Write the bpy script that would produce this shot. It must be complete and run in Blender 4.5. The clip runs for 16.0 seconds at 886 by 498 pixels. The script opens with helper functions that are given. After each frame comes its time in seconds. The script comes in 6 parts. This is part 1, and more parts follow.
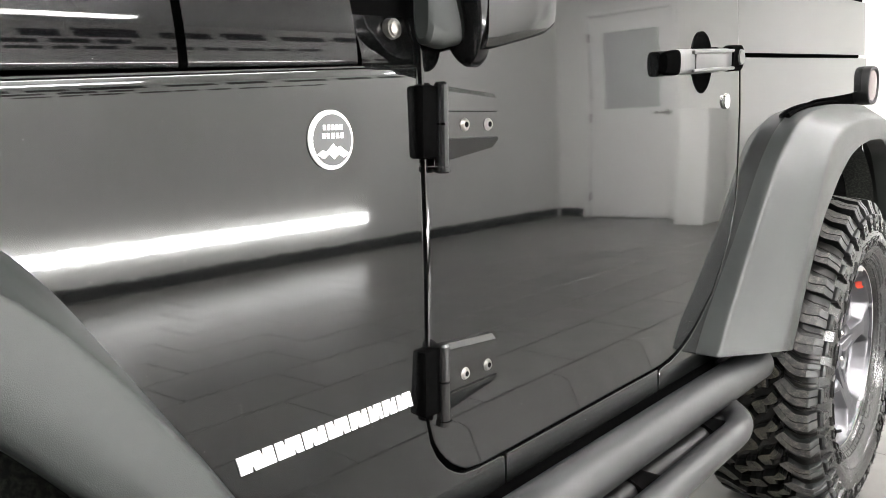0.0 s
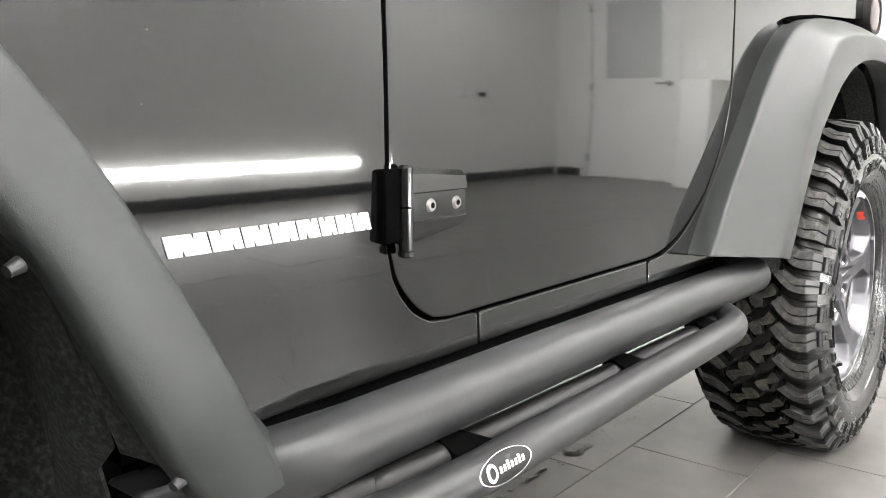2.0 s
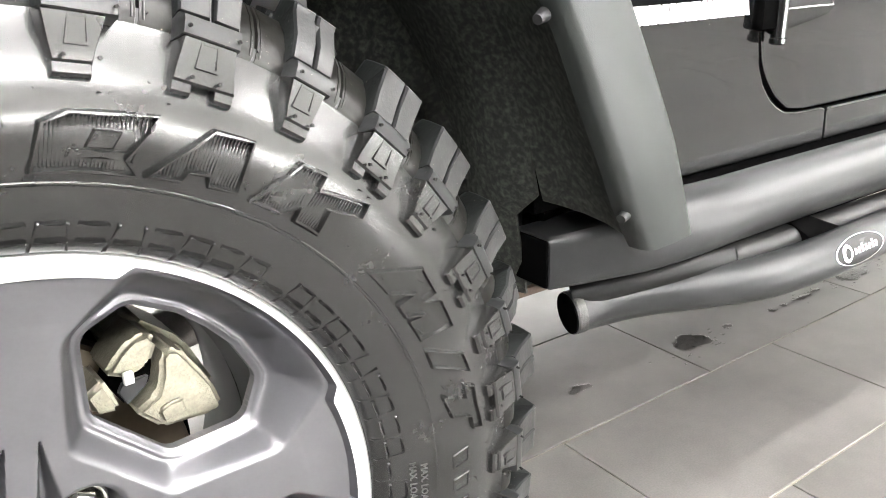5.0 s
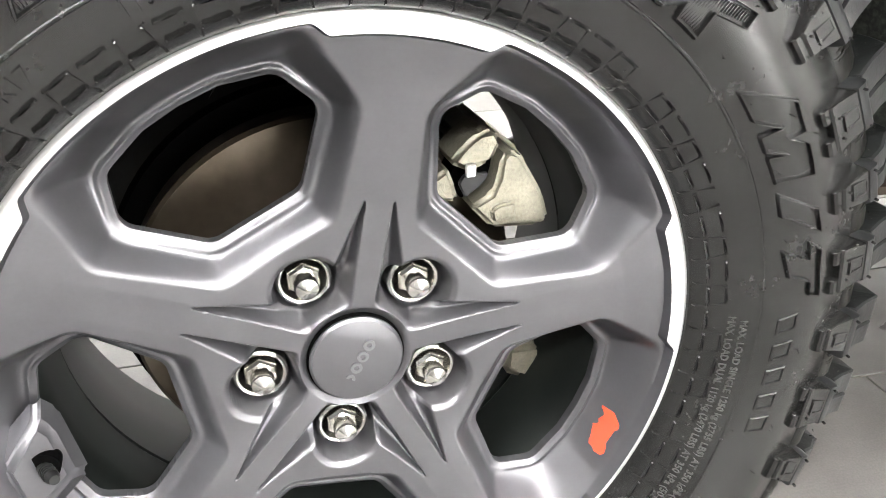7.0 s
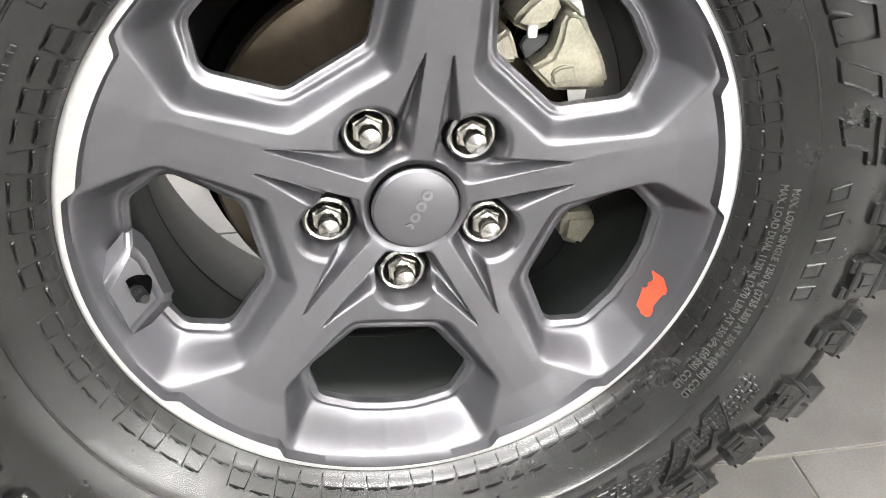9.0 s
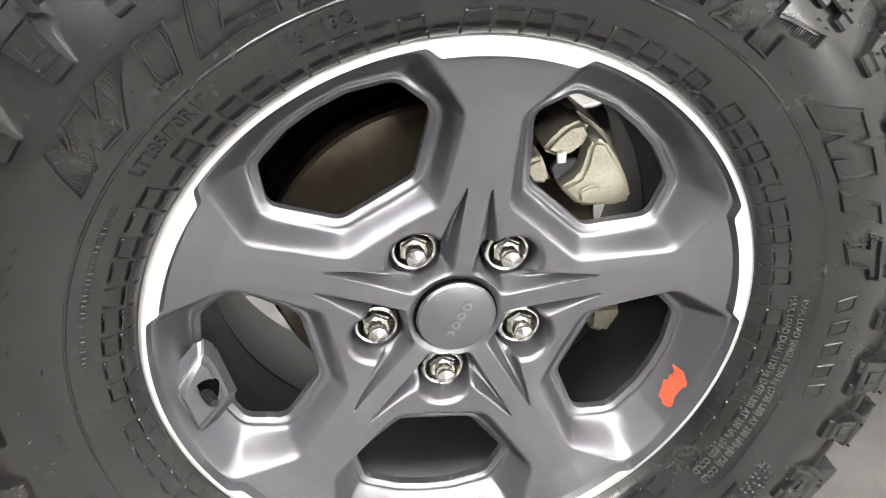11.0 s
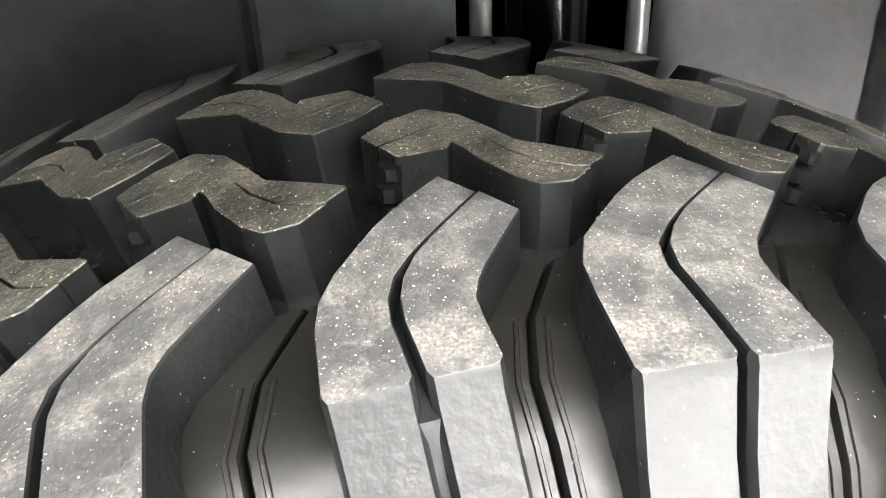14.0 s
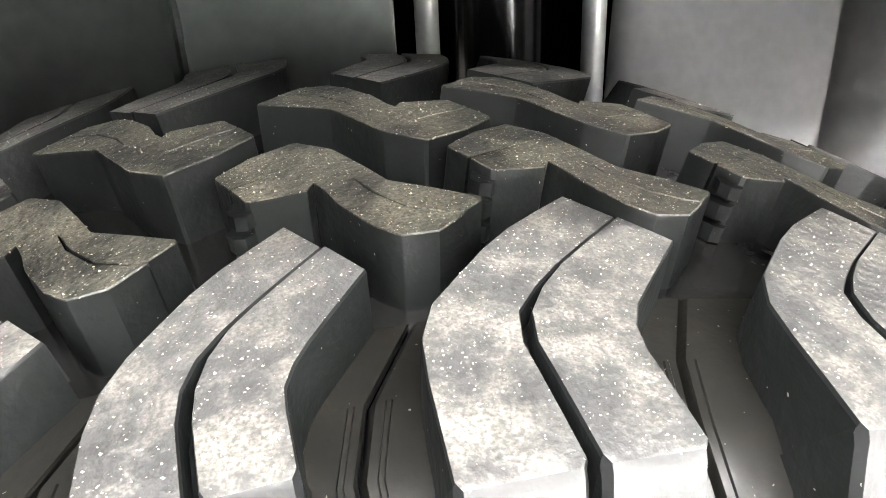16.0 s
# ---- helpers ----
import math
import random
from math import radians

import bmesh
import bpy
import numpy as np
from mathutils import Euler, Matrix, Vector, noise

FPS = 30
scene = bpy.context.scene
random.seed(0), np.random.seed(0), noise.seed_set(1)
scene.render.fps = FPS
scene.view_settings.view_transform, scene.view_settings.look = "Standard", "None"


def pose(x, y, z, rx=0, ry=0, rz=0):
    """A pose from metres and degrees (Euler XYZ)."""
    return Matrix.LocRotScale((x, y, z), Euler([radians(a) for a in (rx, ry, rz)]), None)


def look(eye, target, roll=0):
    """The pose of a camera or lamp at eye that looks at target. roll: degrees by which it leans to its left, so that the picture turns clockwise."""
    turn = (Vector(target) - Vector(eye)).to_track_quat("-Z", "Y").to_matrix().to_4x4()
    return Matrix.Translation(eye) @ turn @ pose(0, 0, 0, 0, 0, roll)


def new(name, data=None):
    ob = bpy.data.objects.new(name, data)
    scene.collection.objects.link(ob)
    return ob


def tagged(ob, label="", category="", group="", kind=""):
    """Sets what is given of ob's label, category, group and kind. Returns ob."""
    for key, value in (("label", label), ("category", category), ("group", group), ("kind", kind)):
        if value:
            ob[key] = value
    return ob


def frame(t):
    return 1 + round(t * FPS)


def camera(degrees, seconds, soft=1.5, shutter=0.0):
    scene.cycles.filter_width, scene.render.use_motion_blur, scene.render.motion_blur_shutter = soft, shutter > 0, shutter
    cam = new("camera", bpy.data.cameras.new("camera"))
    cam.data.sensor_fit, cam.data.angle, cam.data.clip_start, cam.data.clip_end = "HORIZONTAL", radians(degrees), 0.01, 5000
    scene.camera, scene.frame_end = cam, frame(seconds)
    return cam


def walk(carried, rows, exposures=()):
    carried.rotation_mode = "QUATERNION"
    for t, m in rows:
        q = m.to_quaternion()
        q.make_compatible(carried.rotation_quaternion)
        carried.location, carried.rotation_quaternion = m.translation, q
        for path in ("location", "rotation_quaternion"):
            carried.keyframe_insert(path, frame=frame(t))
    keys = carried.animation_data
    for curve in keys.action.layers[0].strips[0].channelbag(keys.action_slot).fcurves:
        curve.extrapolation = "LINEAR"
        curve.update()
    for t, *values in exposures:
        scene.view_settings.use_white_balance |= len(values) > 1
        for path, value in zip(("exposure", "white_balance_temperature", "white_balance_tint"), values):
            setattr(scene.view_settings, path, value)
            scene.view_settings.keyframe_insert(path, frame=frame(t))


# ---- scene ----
cam = camera(57.6, 16.0, soft=0.9)
PATH = [
    (0, (0.139, -0.588, 1.039), (1.658, 0.674, 0.725), -0.7),
    (0.5, (0.158, -0.604, 0.971), (1.682, 0.663, 0.701), -0.6),
    (1, (0.182, -0.607, 0.906), (1.705, 0.668, 0.67), -0.6),
    (1.5, (0.194, -0.603, 0.861), (1.717, 0.675, 0.649), -0.6),
    (2, (0.198, -0.592, 0.827), (1.715, 0.676, 0.52), -0.5),
    (2.5, (0.205, -0.593, 0.806), (1.702, 0.654, 0.352), -0.6),
    (3, (0.208, -0.588, 0.798), (1.686, 0.642, 0.247), -0.6),
    (3.5, (0.2, -0.596, 0.811), (1.68, 0.617, 0.228), -0.4),
    (4, (0.13, -0.593, 0.823), (1.603, 0.625, 0.236), -0.5),
    (4.5, (0.064, -0.562, 0.805), (1.401, 0.796, 0.196), -1.3),
    (5, (-0.006, -0.543, 0.79), (1.074, 0.994, 0.102), -1.7),
    (5.2, (-0.028, -0.555, 0.765), (0.928, 1.072, 0.101), -2.9),
    (7.3, (-0.054, -0.531, 0.713), (0.348, 1.187, -0.227), 0.5),
    (7.5, (-0.048, -0.533, 0.702), (0.331, 1.170, -0.275), 0.6),
    (8, (-0.044, -0.543, 0.679), (0.300, 1.127, -0.367), 0.8),
    (8.2, (-0.044, -0.547, 0.672), (0.264, 1.115, -0.397), 0.4),
    (10.3, (-0.044, -0.626, 0.792), (0.132, 1.038, -0.304), -1.8),
    (10.5, (-0.047, -0.619, 0.793), (0.126, 1.054, -0.289), -2.0),
    (11, (-0.059, -0.592, 0.803), (0.110, 1.102, -0.247), -2.0),
    (11.5, (-0.074, -0.564, 0.831), (0.110, 1.157, -0.171), -2.0),
    (12, (-0.073, -0.518, 0.869), (0.134, 1.232, -0.077), -2.0),
    (12.5, (-0.076, -0.431, 0.882), (0.132, 1.350, -0.003), -2.0),
    (13, (-0.059, -0.319, 0.923), (0.171, 1.412, -0.052), -2.9),
    (13.5, (-0.047, -0.233, 0.916), (0.191, 1.500, -0.053), -2.7),
    (14, (-0.040, -0.203, 0.907), (0.222, 1.540, -0.038), -2.3),
    (14.5, (-0.036, -0.196, 0.907), (0.223, 1.547, -0.040), -2.6),
    (15, (-0.025, -0.187, 0.907), (0.234, 1.552, -0.047), -2.7),
    (15.5, (-0.017, -0.186, 0.907), (0.250, 1.553, -0.042), -2.8),
    (16, (-0.005, -0.180, 0.904), (0.273, 1.565, -0.032), -2.8),
]
walk(cam, [(t, look(eye, target, roll)) for t, eye, target, roll in PATH], [(0, 0.32), (1.5, 0.35), (3.5, 0.5), (4.0, 0.65), (4.5, 1.1), (5.0, 1.2), (7.5, 0.62), (11.0, 0.55), (12.0, 0.92), (12.5, 0.92), (13.2, 1.3), (14.0, 1.7), (15.0, 1.88), (15.5, 1.99), (16.0, 2.06)])

# ---- light, world ----
world = bpy.data.worlds.new("world")
scene.world = world
world.use_nodes = True
world.node_tree.nodes["Background"].inputs[0].default_value = (0.9, 0.95, 1.0, 1)
world.node_tree.nodes["Background"].inputs[1].default_value = 0.05


# ---- materials ----
def mat(name, base, rough=0.5, metal=0.0, vary=0.0, scale=20.0, bump=0.0, bump_scale=200.0, coat=0.0,
        spec=0.5, rough_vary=0.0, tint=None, emit=None, detail=4.0):
    m = bpy.data.materials.new(name)
    m.use_nodes = True
    nt = m.node_tree
    b = nt.nodes["Principled BSDF"]
    b.inputs["Base Color"].default_value = (*base, 1)
    b.inputs["Roughness"].default_value = rough
    b.inputs["Metallic"].default_value = metal
    b.inputs["Specular IOR Level"].default_value = spec
    b.inputs["Coat Weight"].default_value = coat
    b.inputs["Coat Roughness"].default_value = 0.03
    tc = nt.nodes.new("ShaderNodeTexCoord")
    if vary or tint:
        n1 = nt.nodes.new("ShaderNodeTexNoise")
        n1.inputs["Scale"].default_value = scale
        n1.inputs["Detail"].default_value = detail
        n2 = nt.nodes.new("ShaderNodeTexNoise")
        n2.inputs["Scale"].default_value = scale * 9
        n2.inputs["Detail"].default_value = 3
        nt.links.new(tc.outputs["Object"], n1.inputs["Vector"])
        nt.links.new(tc.outputs["Object"], n2.inputs["Vector"])
        mx = nt.nodes.new("ShaderNodeMix")
        mx.inputs["Factor"].default_value = 0.35
        nt.links.new(n1.outputs["Fac"], mx.inputs["A"])
        nt.links.new(n2.outputs["Fac"], mx.inputs["B"])
        ramp = nt.nodes.new("ShaderNodeValToRGB")
        lo = [c * (1 - vary) for c in base]
        hi = tint if tint else [min(1, c * (1 + vary)) for c in base]
        ramp.color_ramp.elements[0].position, ramp.color_ramp.elements[1].position = 0.32, 0.7
        ramp.color_ramp.elements[0].color = (*lo, 1)
        ramp.color_ramp.elements[1].color = (*hi, 1)
        nt.links.new(mx.outputs["Result"], ramp.inputs["Fac"])
        nt.links.new(ramp.outputs["Color"], b.inputs["Base Color"])
        if rough_vary:
            mr = nt.nodes.new("ShaderNodeMapRange")
            mr.inputs["From Min"].default_value, mr.inputs["From Max"].default_value = 0.3, 0.7
            mr.inputs["To Min"].default_value, mr.inputs["To Max"].default_value = rough - rough_vary, rough + rough_vary
            nt.links.new(mx.outputs["Result"], mr.inputs["Value"])
            nt.links.new(mr.outputs["Result"], b.inputs["Roughness"])
    if bump:
        nb = nt.nodes.new("ShaderNodeTexNoise")
        nb.inputs["Scale"].default_value = bump_scale
        nb.inputs["Detail"].default_value = 3
        nt.links.new(tc.outputs["Object"], nb.inputs["Vector"])
        bp = nt.nodes.new("ShaderNodeBump")
        bp.inputs["Strength"].default_value = bump
        bp.inputs["Distance"].default_value = 0.001
        nt.links.new(nb.outputs["Fac"], bp.inputs["Height"])
        nt.links.new(bp.outputs["Normal"], b.inputs["Normal"])
    if emit:
        b.inputs["Emission Color"].default_value = (*emit[0], 1)
        b.inputs["Emission Strength"].default_value = emit[1]
    return m


def dusty(name, base, rough, dust, amount, speck, relief_strength=0.3, patch=30, grain=0.35):
    """Rubber with worn dust patches and bright grit grains."""
    m = mat(name, base, rough, bump=relief_strength, bump_scale=300)
    nt = m.node_tree
    b = nt.nodes["Principled BSDF"]
    tc = nt.nodes["Texture Coordinate"]
    n1 = nt.nodes.new("ShaderNodeTexNoise")
    n1.inputs["Scale"].default_value, n1.inputs["Detail"].default_value, n1.inputs["Roughness"].default_value = patch, 10, 0.72
    n2 = nt.nodes.new("ShaderNodeTexNoise")
    n2.inputs["Scale"].default_value, n2.inputs["Detail"].default_value = 1300, 6
    vo = nt.nodes.new("ShaderNodeTexVoronoi")
    vo.inputs["Scale"].default_value = 1300
    for n in (n1, n2):
        nt.links.new(tc.outputs["Object"], n.inputs["Vector"])
    # the grains' places are shaken, so that they lie unevenly
    shake = nt.nodes.new("ShaderNodeTexNoise")
    shake.inputs["Scale"].default_value, shake.inputs["Detail"].default_value = 420, 4
    nt.links.new(tc.outputs["Object"], shake.inputs["Vector"])
    amp = nt.nodes.new("ShaderNodeVectorMath")
    amp.operation = "MULTIPLY_ADD"
    amp.inputs[1].default_value = (0.0026, 0.0026, 0.0026)
    nt.links.new(shake.outputs["Color"], amp.inputs[0])
    nt.links.new(tc.outputs["Object"], amp.inputs[2])
    nt.links.new(amp.outputs["Vector"], vo.inputs["Vector"])
    r1 = nt.nodes.new("ShaderNodeMapRange")
    r1.inputs["From Min"].default_value, r1.inputs["From Max"].default_value = 0.62 - amount, 0.74 - amount * 0.6
    nt.links.new(n1.outputs["Fac"], r1.inputs["Value"])
    r2 = nt.nodes.new("ShaderNodeMapRange")
    r2.inputs["From Min"].default_value, r2.inputs["From Max"].default_value = 0.35, 0.65
    r2.inputs["To Min"].default_value = grain
    nt.links.new(n2.outputs["Fac"], r2.inputs["Value"])
    mul = nt.nodes.new("ShaderNodeMath")
    mul.operation = "MULTIPLY"
    nt.links.new(r1.outputs["Result"], mul.inputs[0])
    nt.links.new(r2.outputs["Result"], mul.inputs[1])
    mix = nt.nodes.new("ShaderNodeMix")
    mix.data_type = "RGBA"
    nt.links.new(mul.outputs[0], mix.inputs["Factor"])
    mix.inputs["A"].default_value = (*base, 1)
    mix.inputs["B"].default_value = (*dust, 1)
    # grit: small cells, only some of them
    lt = nt.nodes.new("ShaderNodeMath")
    lt.operation = "LESS_THAN"
    lt.inputs[1].default_value = 0.27
    nt.links.new(vo.outputs["Distance"], lt.inputs[0])
    sep = nt.nodes.new("ShaderNodeSeparateColor")
    nt.links.new(vo.outputs["Color"], sep.inputs["Color"])
    gt = nt.nodes.new("ShaderNodeMath")
    gt.operation = "GREATER_THAN"
    gt.inputs[1].default_value = 1 - speck
    nt.links.new(sep.outputs[0], gt.inputs[0])
    m2 = nt.nodes.new("ShaderNodeMath")
    m2.operation = "MULTIPLY"
    nt.links.new(lt.outputs[0], m2.inputs[0])
    nt.links.new(gt.outputs[0], m2.inputs[1])
    mix2 = nt.nodes.new("ShaderNodeMix")
    mix2.data_type = "RGBA"
    nt.links.new(m2.outputs[0], mix2.inputs["Factor"])
    nt.links.new(mix.outputs["Result"], mix2.inputs["A"])
    mix2.inputs["B"].default_value = (0.33, 0.3, 0.25, 1)
    nt.links.new(mix2.outputs["Result"], b.inputs["Base Color"])
    return m


PAINT = mat("black_paint", (0.0035, 0.0037, 0.0037), 0.035, bump=0.014, bump_scale=110, spec=0.55)
GLOSS_BLACK = mat("gloss_black_plastic", (0.004, 0.004, 0.004), 0.14)
FLARE = mat("grey_textured_plastic", (0.018, 0.0205, 0.0195), 0.4, vary=0.16, scale=9, bump=0.22, bump_scale=1400, spec=0.4, rough_vary=0.03)
TUBE = mat("satin_black_powder_coat", (0.017, 0.0175, 0.018), 0.4, vary=0.3, scale=16, bump=0.15, bump_scale=900, spec=0.36, rough_vary=0.05)
BLACK = mat("matt_black_plastic", (0.006, 0.006, 0.006), 0.5, vary=0.2, bump=0.2, spec=0.3)
SEAL = mat("black_rubber_seal", (0.0018, 0.0018, 0.0018), 0.85, spec=0.0)
RUBBER = mat("tyre_rubber", (0.0088, 0.0087, 0.0083), 0.24, vary=0.3, scale=22, bump=0.07, bump_scale=700, rough_vary=0.05, spec=0.6)
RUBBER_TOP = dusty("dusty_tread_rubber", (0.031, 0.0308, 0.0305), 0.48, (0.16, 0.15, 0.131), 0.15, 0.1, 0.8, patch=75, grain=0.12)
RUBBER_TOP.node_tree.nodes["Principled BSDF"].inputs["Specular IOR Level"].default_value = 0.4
RUBBER_FACE = dusty("thinly_dusted_rubber", (0.0115, 0.0118, 0.0118), 0.36, (0.042, 0.041, 0.037), 0.07, 0.006, 0.25)
RUBBER_FACE.node_tree.nodes["Principled BSDF"].inputs["Specular IOR Level"].default_value = 0.43
RUBBER_PRINT = mat("scuffed_raised_rubber", (0.032, 0.032, 0.031), 0.42, vary=0.35, scale=60, spec=0.5)
GRIT = mat("pale_grit", (0.4, 0.37, 0.31), 0.7)
_g = GRIT.node_tree
_gi = _g.nodes.new("ShaderNodeNewGeometry")
_gr = _g.nodes.new("ShaderNodeValToRGB")
_gr.color_ramp.elements[0].color = (0.09, 0.075, 0.05, 1)
_gr.color_ramp.elements[1].color = (0.42, 0.385, 0.32, 1)
_g.links.new(_gi.outputs["Random Per Island"], _gr.inputs["Fac"])
_g.links.new(_gr.outputs["Color"], _g.nodes["Principled BSDF"].inputs["Base Color"])
# matt flank rubber, darkened to paint in the shade between the blocks
RUBBER_SHADE = dusty("shaded_groove_rubber", (0.0036, 0.0042, 0.004), 0.5, (0.03, 0.029, 0.024), -0.03, 0.006, 0.3)
RUBBER_SHADE.node_tree.nodes["Principled BSDF"].inputs["Specular IOR Level"].default_value = 0.2
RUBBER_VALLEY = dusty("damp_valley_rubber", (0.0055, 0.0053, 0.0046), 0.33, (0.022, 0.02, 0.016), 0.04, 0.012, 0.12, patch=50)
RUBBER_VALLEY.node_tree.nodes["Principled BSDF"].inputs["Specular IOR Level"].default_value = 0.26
RUBBER_CROWN = dusty("dark_crown_rubber", (0.0125, 0.0128, 0.0115), 0.54, (0.115, 0.106, 0.08), 0.2, 0.2, 1.0, patch=60, grain=0.0)
RUBBER_CROWN.node_tree.nodes["Principled BSDF"].inputs["Specular IOR Level"].default_value = 0.3
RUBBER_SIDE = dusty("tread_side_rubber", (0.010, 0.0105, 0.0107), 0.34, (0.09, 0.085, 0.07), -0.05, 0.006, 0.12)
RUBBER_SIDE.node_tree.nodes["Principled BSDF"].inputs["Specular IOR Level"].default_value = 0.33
RIM = mat("satin_grey_alloy", (0.14, 0.139, 0.147), 0.34, metal=0.8, vary=0.05, scale=40, bump=0.05, bump_scale=1800)
RIM.node_tree.nodes["Principled BSDF"].inputs["Specular Tint"].default_value = (0.5, 0.5, 0.52, 1)
RIM_BRIGHT = mat("machined_bright_alloy", (0.72, 0.72, 0.71), 0.3, metal=0.75, vary=0.05, scale=30)
CHROME = mat("chrome", (0.76, 0.75, 0.71), 0.17, metal=1.0, vary=0.1, scale=60)
HANDLE = mat("satin_grey_handle", (0.05, 0.05, 0.05), 0.36, vary=0.1, scale=40, bump=0.1, bump_scale=900)
STEEL = mat("worn_steel", (0.27, 0.26, 0.245), 0.3, metal=1.0, vary=0.25, scale=60, bump=0.3, bump_scale=500)
ROTOR = mat("rust_tinged_brake_steel", (0.09, 0.07, 0.048), 0.36, metal=0.8, vary=0.3, scale=9, tint=(0.12, 0.1, 0.075))
CALIPER = mat("cast_caliper", (0.235, 0.222, 0.172), 0.4, metal=0.5, vary=0.3, scale=40, bump=0.7, bump_scale=420)
LINER = mat("black_liner", (0.028, 0.0305, 0.0275), 0.65, vary=0.55, scale=170, bump=0.7, bump_scale=190, tint=(0.075, 0.08, 0.068), spec=0.3)
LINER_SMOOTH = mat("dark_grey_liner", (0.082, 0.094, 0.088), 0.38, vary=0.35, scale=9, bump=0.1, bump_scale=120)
# pale base colour carries the light that falls on the rear inner panel
LINER_LIT = mat("lit_grey_liner", (0.72, 0.71, 0.72), 0.4, vary=0.15, scale=12, bump=0.2, bump_scale=90)
RUST = mat("rusty_frame_steel", (0.03, 0.022, 0.017), 0.7, vary=0.5, scale=18, bump=0.8, tint=(0.075, 0.045, 0.028))
WHITE = mat("white_lettering", (0.72, 0.72, 0.71), 0.35)
BADGE_GREY = mat("badge_grey", (0.075, 0.077, 0.077), 0.6, spec=0.2)
RED = mat("red_paint", (0.72, 0.06, 0.025), 0.45)
RED_LENS = mat("dark_red_lens", (0.05, 0.02, 0.02), 0.15)
GLASS = mat("dark_glass", (0.01, 0.01, 0.01), 0.04)


def porcelain():
    """Dark tile: soft clouds, fine speckle and a slight difference from tile to tile."""
    m = mat("dark_grey_porcelain", (0.087, 0.083, 0.078), 0.27)
    nt = m.node_tree
    b = nt.nodes["Principled BSDF"]
    geo = nt.nodes.new("ShaderNodeNewGeometry")
    info = nt.nodes.new("ShaderNodeObjectInfo")

    def noise(scale, detail, rough=0.55):
        n = nt.nodes.new("ShaderNodeTexNoise")
        n.inputs["Scale"].default_value = scale
        n.inputs["Detail"].default_value = detail
        n.inputs["Roughness"].default_value = rough
        nt.links.new(geo.outputs["Position"], n.inputs["Vector"])
        return n.outputs["Fac"]

    def ranged(src, lo, hi, a=0.25, z=0.75):
        r = nt.nodes.new("ShaderNodeMapRange")
        r.inputs["From Min"].default_value, r.inputs["From Max"].default_value = a, z
        r.inputs["To Min"].default_value, r.inputs["To Max"].default_value = lo, hi
        nt.links.new(src, r.inputs["Value"])
        return r.outputs["Result"]

    def times(p, q):
        k = nt.nodes.new("ShaderNodeMath")
        k.operation = "MULTIPLY"
        nt.links.new(p, k.inputs[0])
        nt.links.new(q, k.inputs[1])
        return k.outputs["Value"]

    cloud = noise(6.0, 6, 0.62)
    fac = times(times(ranged(cloud, 0.70, 1.30), ranged(noise(330, 2), 0.85, 1.15)), ranged(info.outputs["Random"], 0.94, 1.06, 0, 1))
    col = nt.nodes.new("ShaderNodeMix")
    col.data_type = "RGBA"
    col.blend_type = "MULTIPLY"
    col.inputs["Factor"].default_value = 1.0
    col.inputs["A"].default_value = (0.102, 0.0972, 0.0915, 1)
    nt.links.new(fac, col.inputs["B"])
    nt.links.new(col.outputs["Result"], b.inputs["Base Color"])
    nt.links.new(ranged(noise(9, 5), 0.285, 0.34), b.inputs["Roughness"])
    bp = nt.nodes.new("ShaderNodeBump")
    bp.inputs["Strength"].default_value = 0.05
    bp.inputs["Distance"].default_value = 0.001
    nt.links.new(noise(120, 3), bp.inputs["Height"])
    nt.links.new(bp.outputs["Normal"], b.inputs["Normal"])
    return m


TILE = porcelain()
LINER.node_tree.nodes["Color Ramp"].color_ramp.elements[0].position = 0.45
LINER.node_tree.nodes["Color Ramp"].color_ramp.elements[1].position = 0.72
WELD = mat("dull_weld_metal", (0.05, 0.048, 0.046), 0.5, metal=0.3, vary=0.4, scale=90, bump=0.6, bump_scale=400)
GROUT = mat("pale_grout", (0.2, 0.185, 0.155), 0.85, vary=0.15, scale=8)
WATER = mat("water", (0.9, 0.9, 0.9), 0.02)
WATER.node_tree.nodes["Principled BSDF"].inputs["Transmission Weight"].default_value = 1.0
WATER.node_tree.nodes["Principled BSDF"].inputs["IOR"].default_value = 1.33
WALL = mat("white_wall_paint", (0.78, 0.78, 0.76), 0.6, vary=0.03, scale=1.5, bump=0.15, bump_scale=90)
WALL_GREY = mat("dark_grey_wall_paint", (0.09, 0.09, 0.09), 0.6, vary=0.04, scale=1.5, bump=0.15, bump_scale=90)
CEIL = mat("white_ceiling_paint", (0.86, 0.86, 0.85), 0.7, vary=0.03, scale=1.5)
BASE = mat("dark_vinyl_baseboard", (0.006, 0.006, 0.006), 0.5, vary=0.1, spec=0.15)
DOOR_WHITE = mat("white_door_paint", (0.8, 0.8, 0.79), 0.4, vary=0.02, scale=2)
PANE = mat("frosted_grey_pane", (0.5, 0.515, 0.51), 0.15, vary=0.05, scale=2)
SIGN = mat("dark_sign_vinyl", (0.02, 0.02, 0.02), 0.4)
LAMP = mat("lamp_diffuser", (0.9, 0.9, 0.9), 0.5, emit=((1.0, 0.975, 0.965), 150.0))
LAMP_DIM = mat("dim_lamp_diffuser", (0.9, 0.9, 0.9), 0.5, emit=((1.0, 0.975, 0.965), 70.0))
LAMP_LOW = mat("low_lamp_diffuser", (0.9, 0.9, 0.9), 0.5, emit=((1.0, 0.99, 0.97), 100.0))
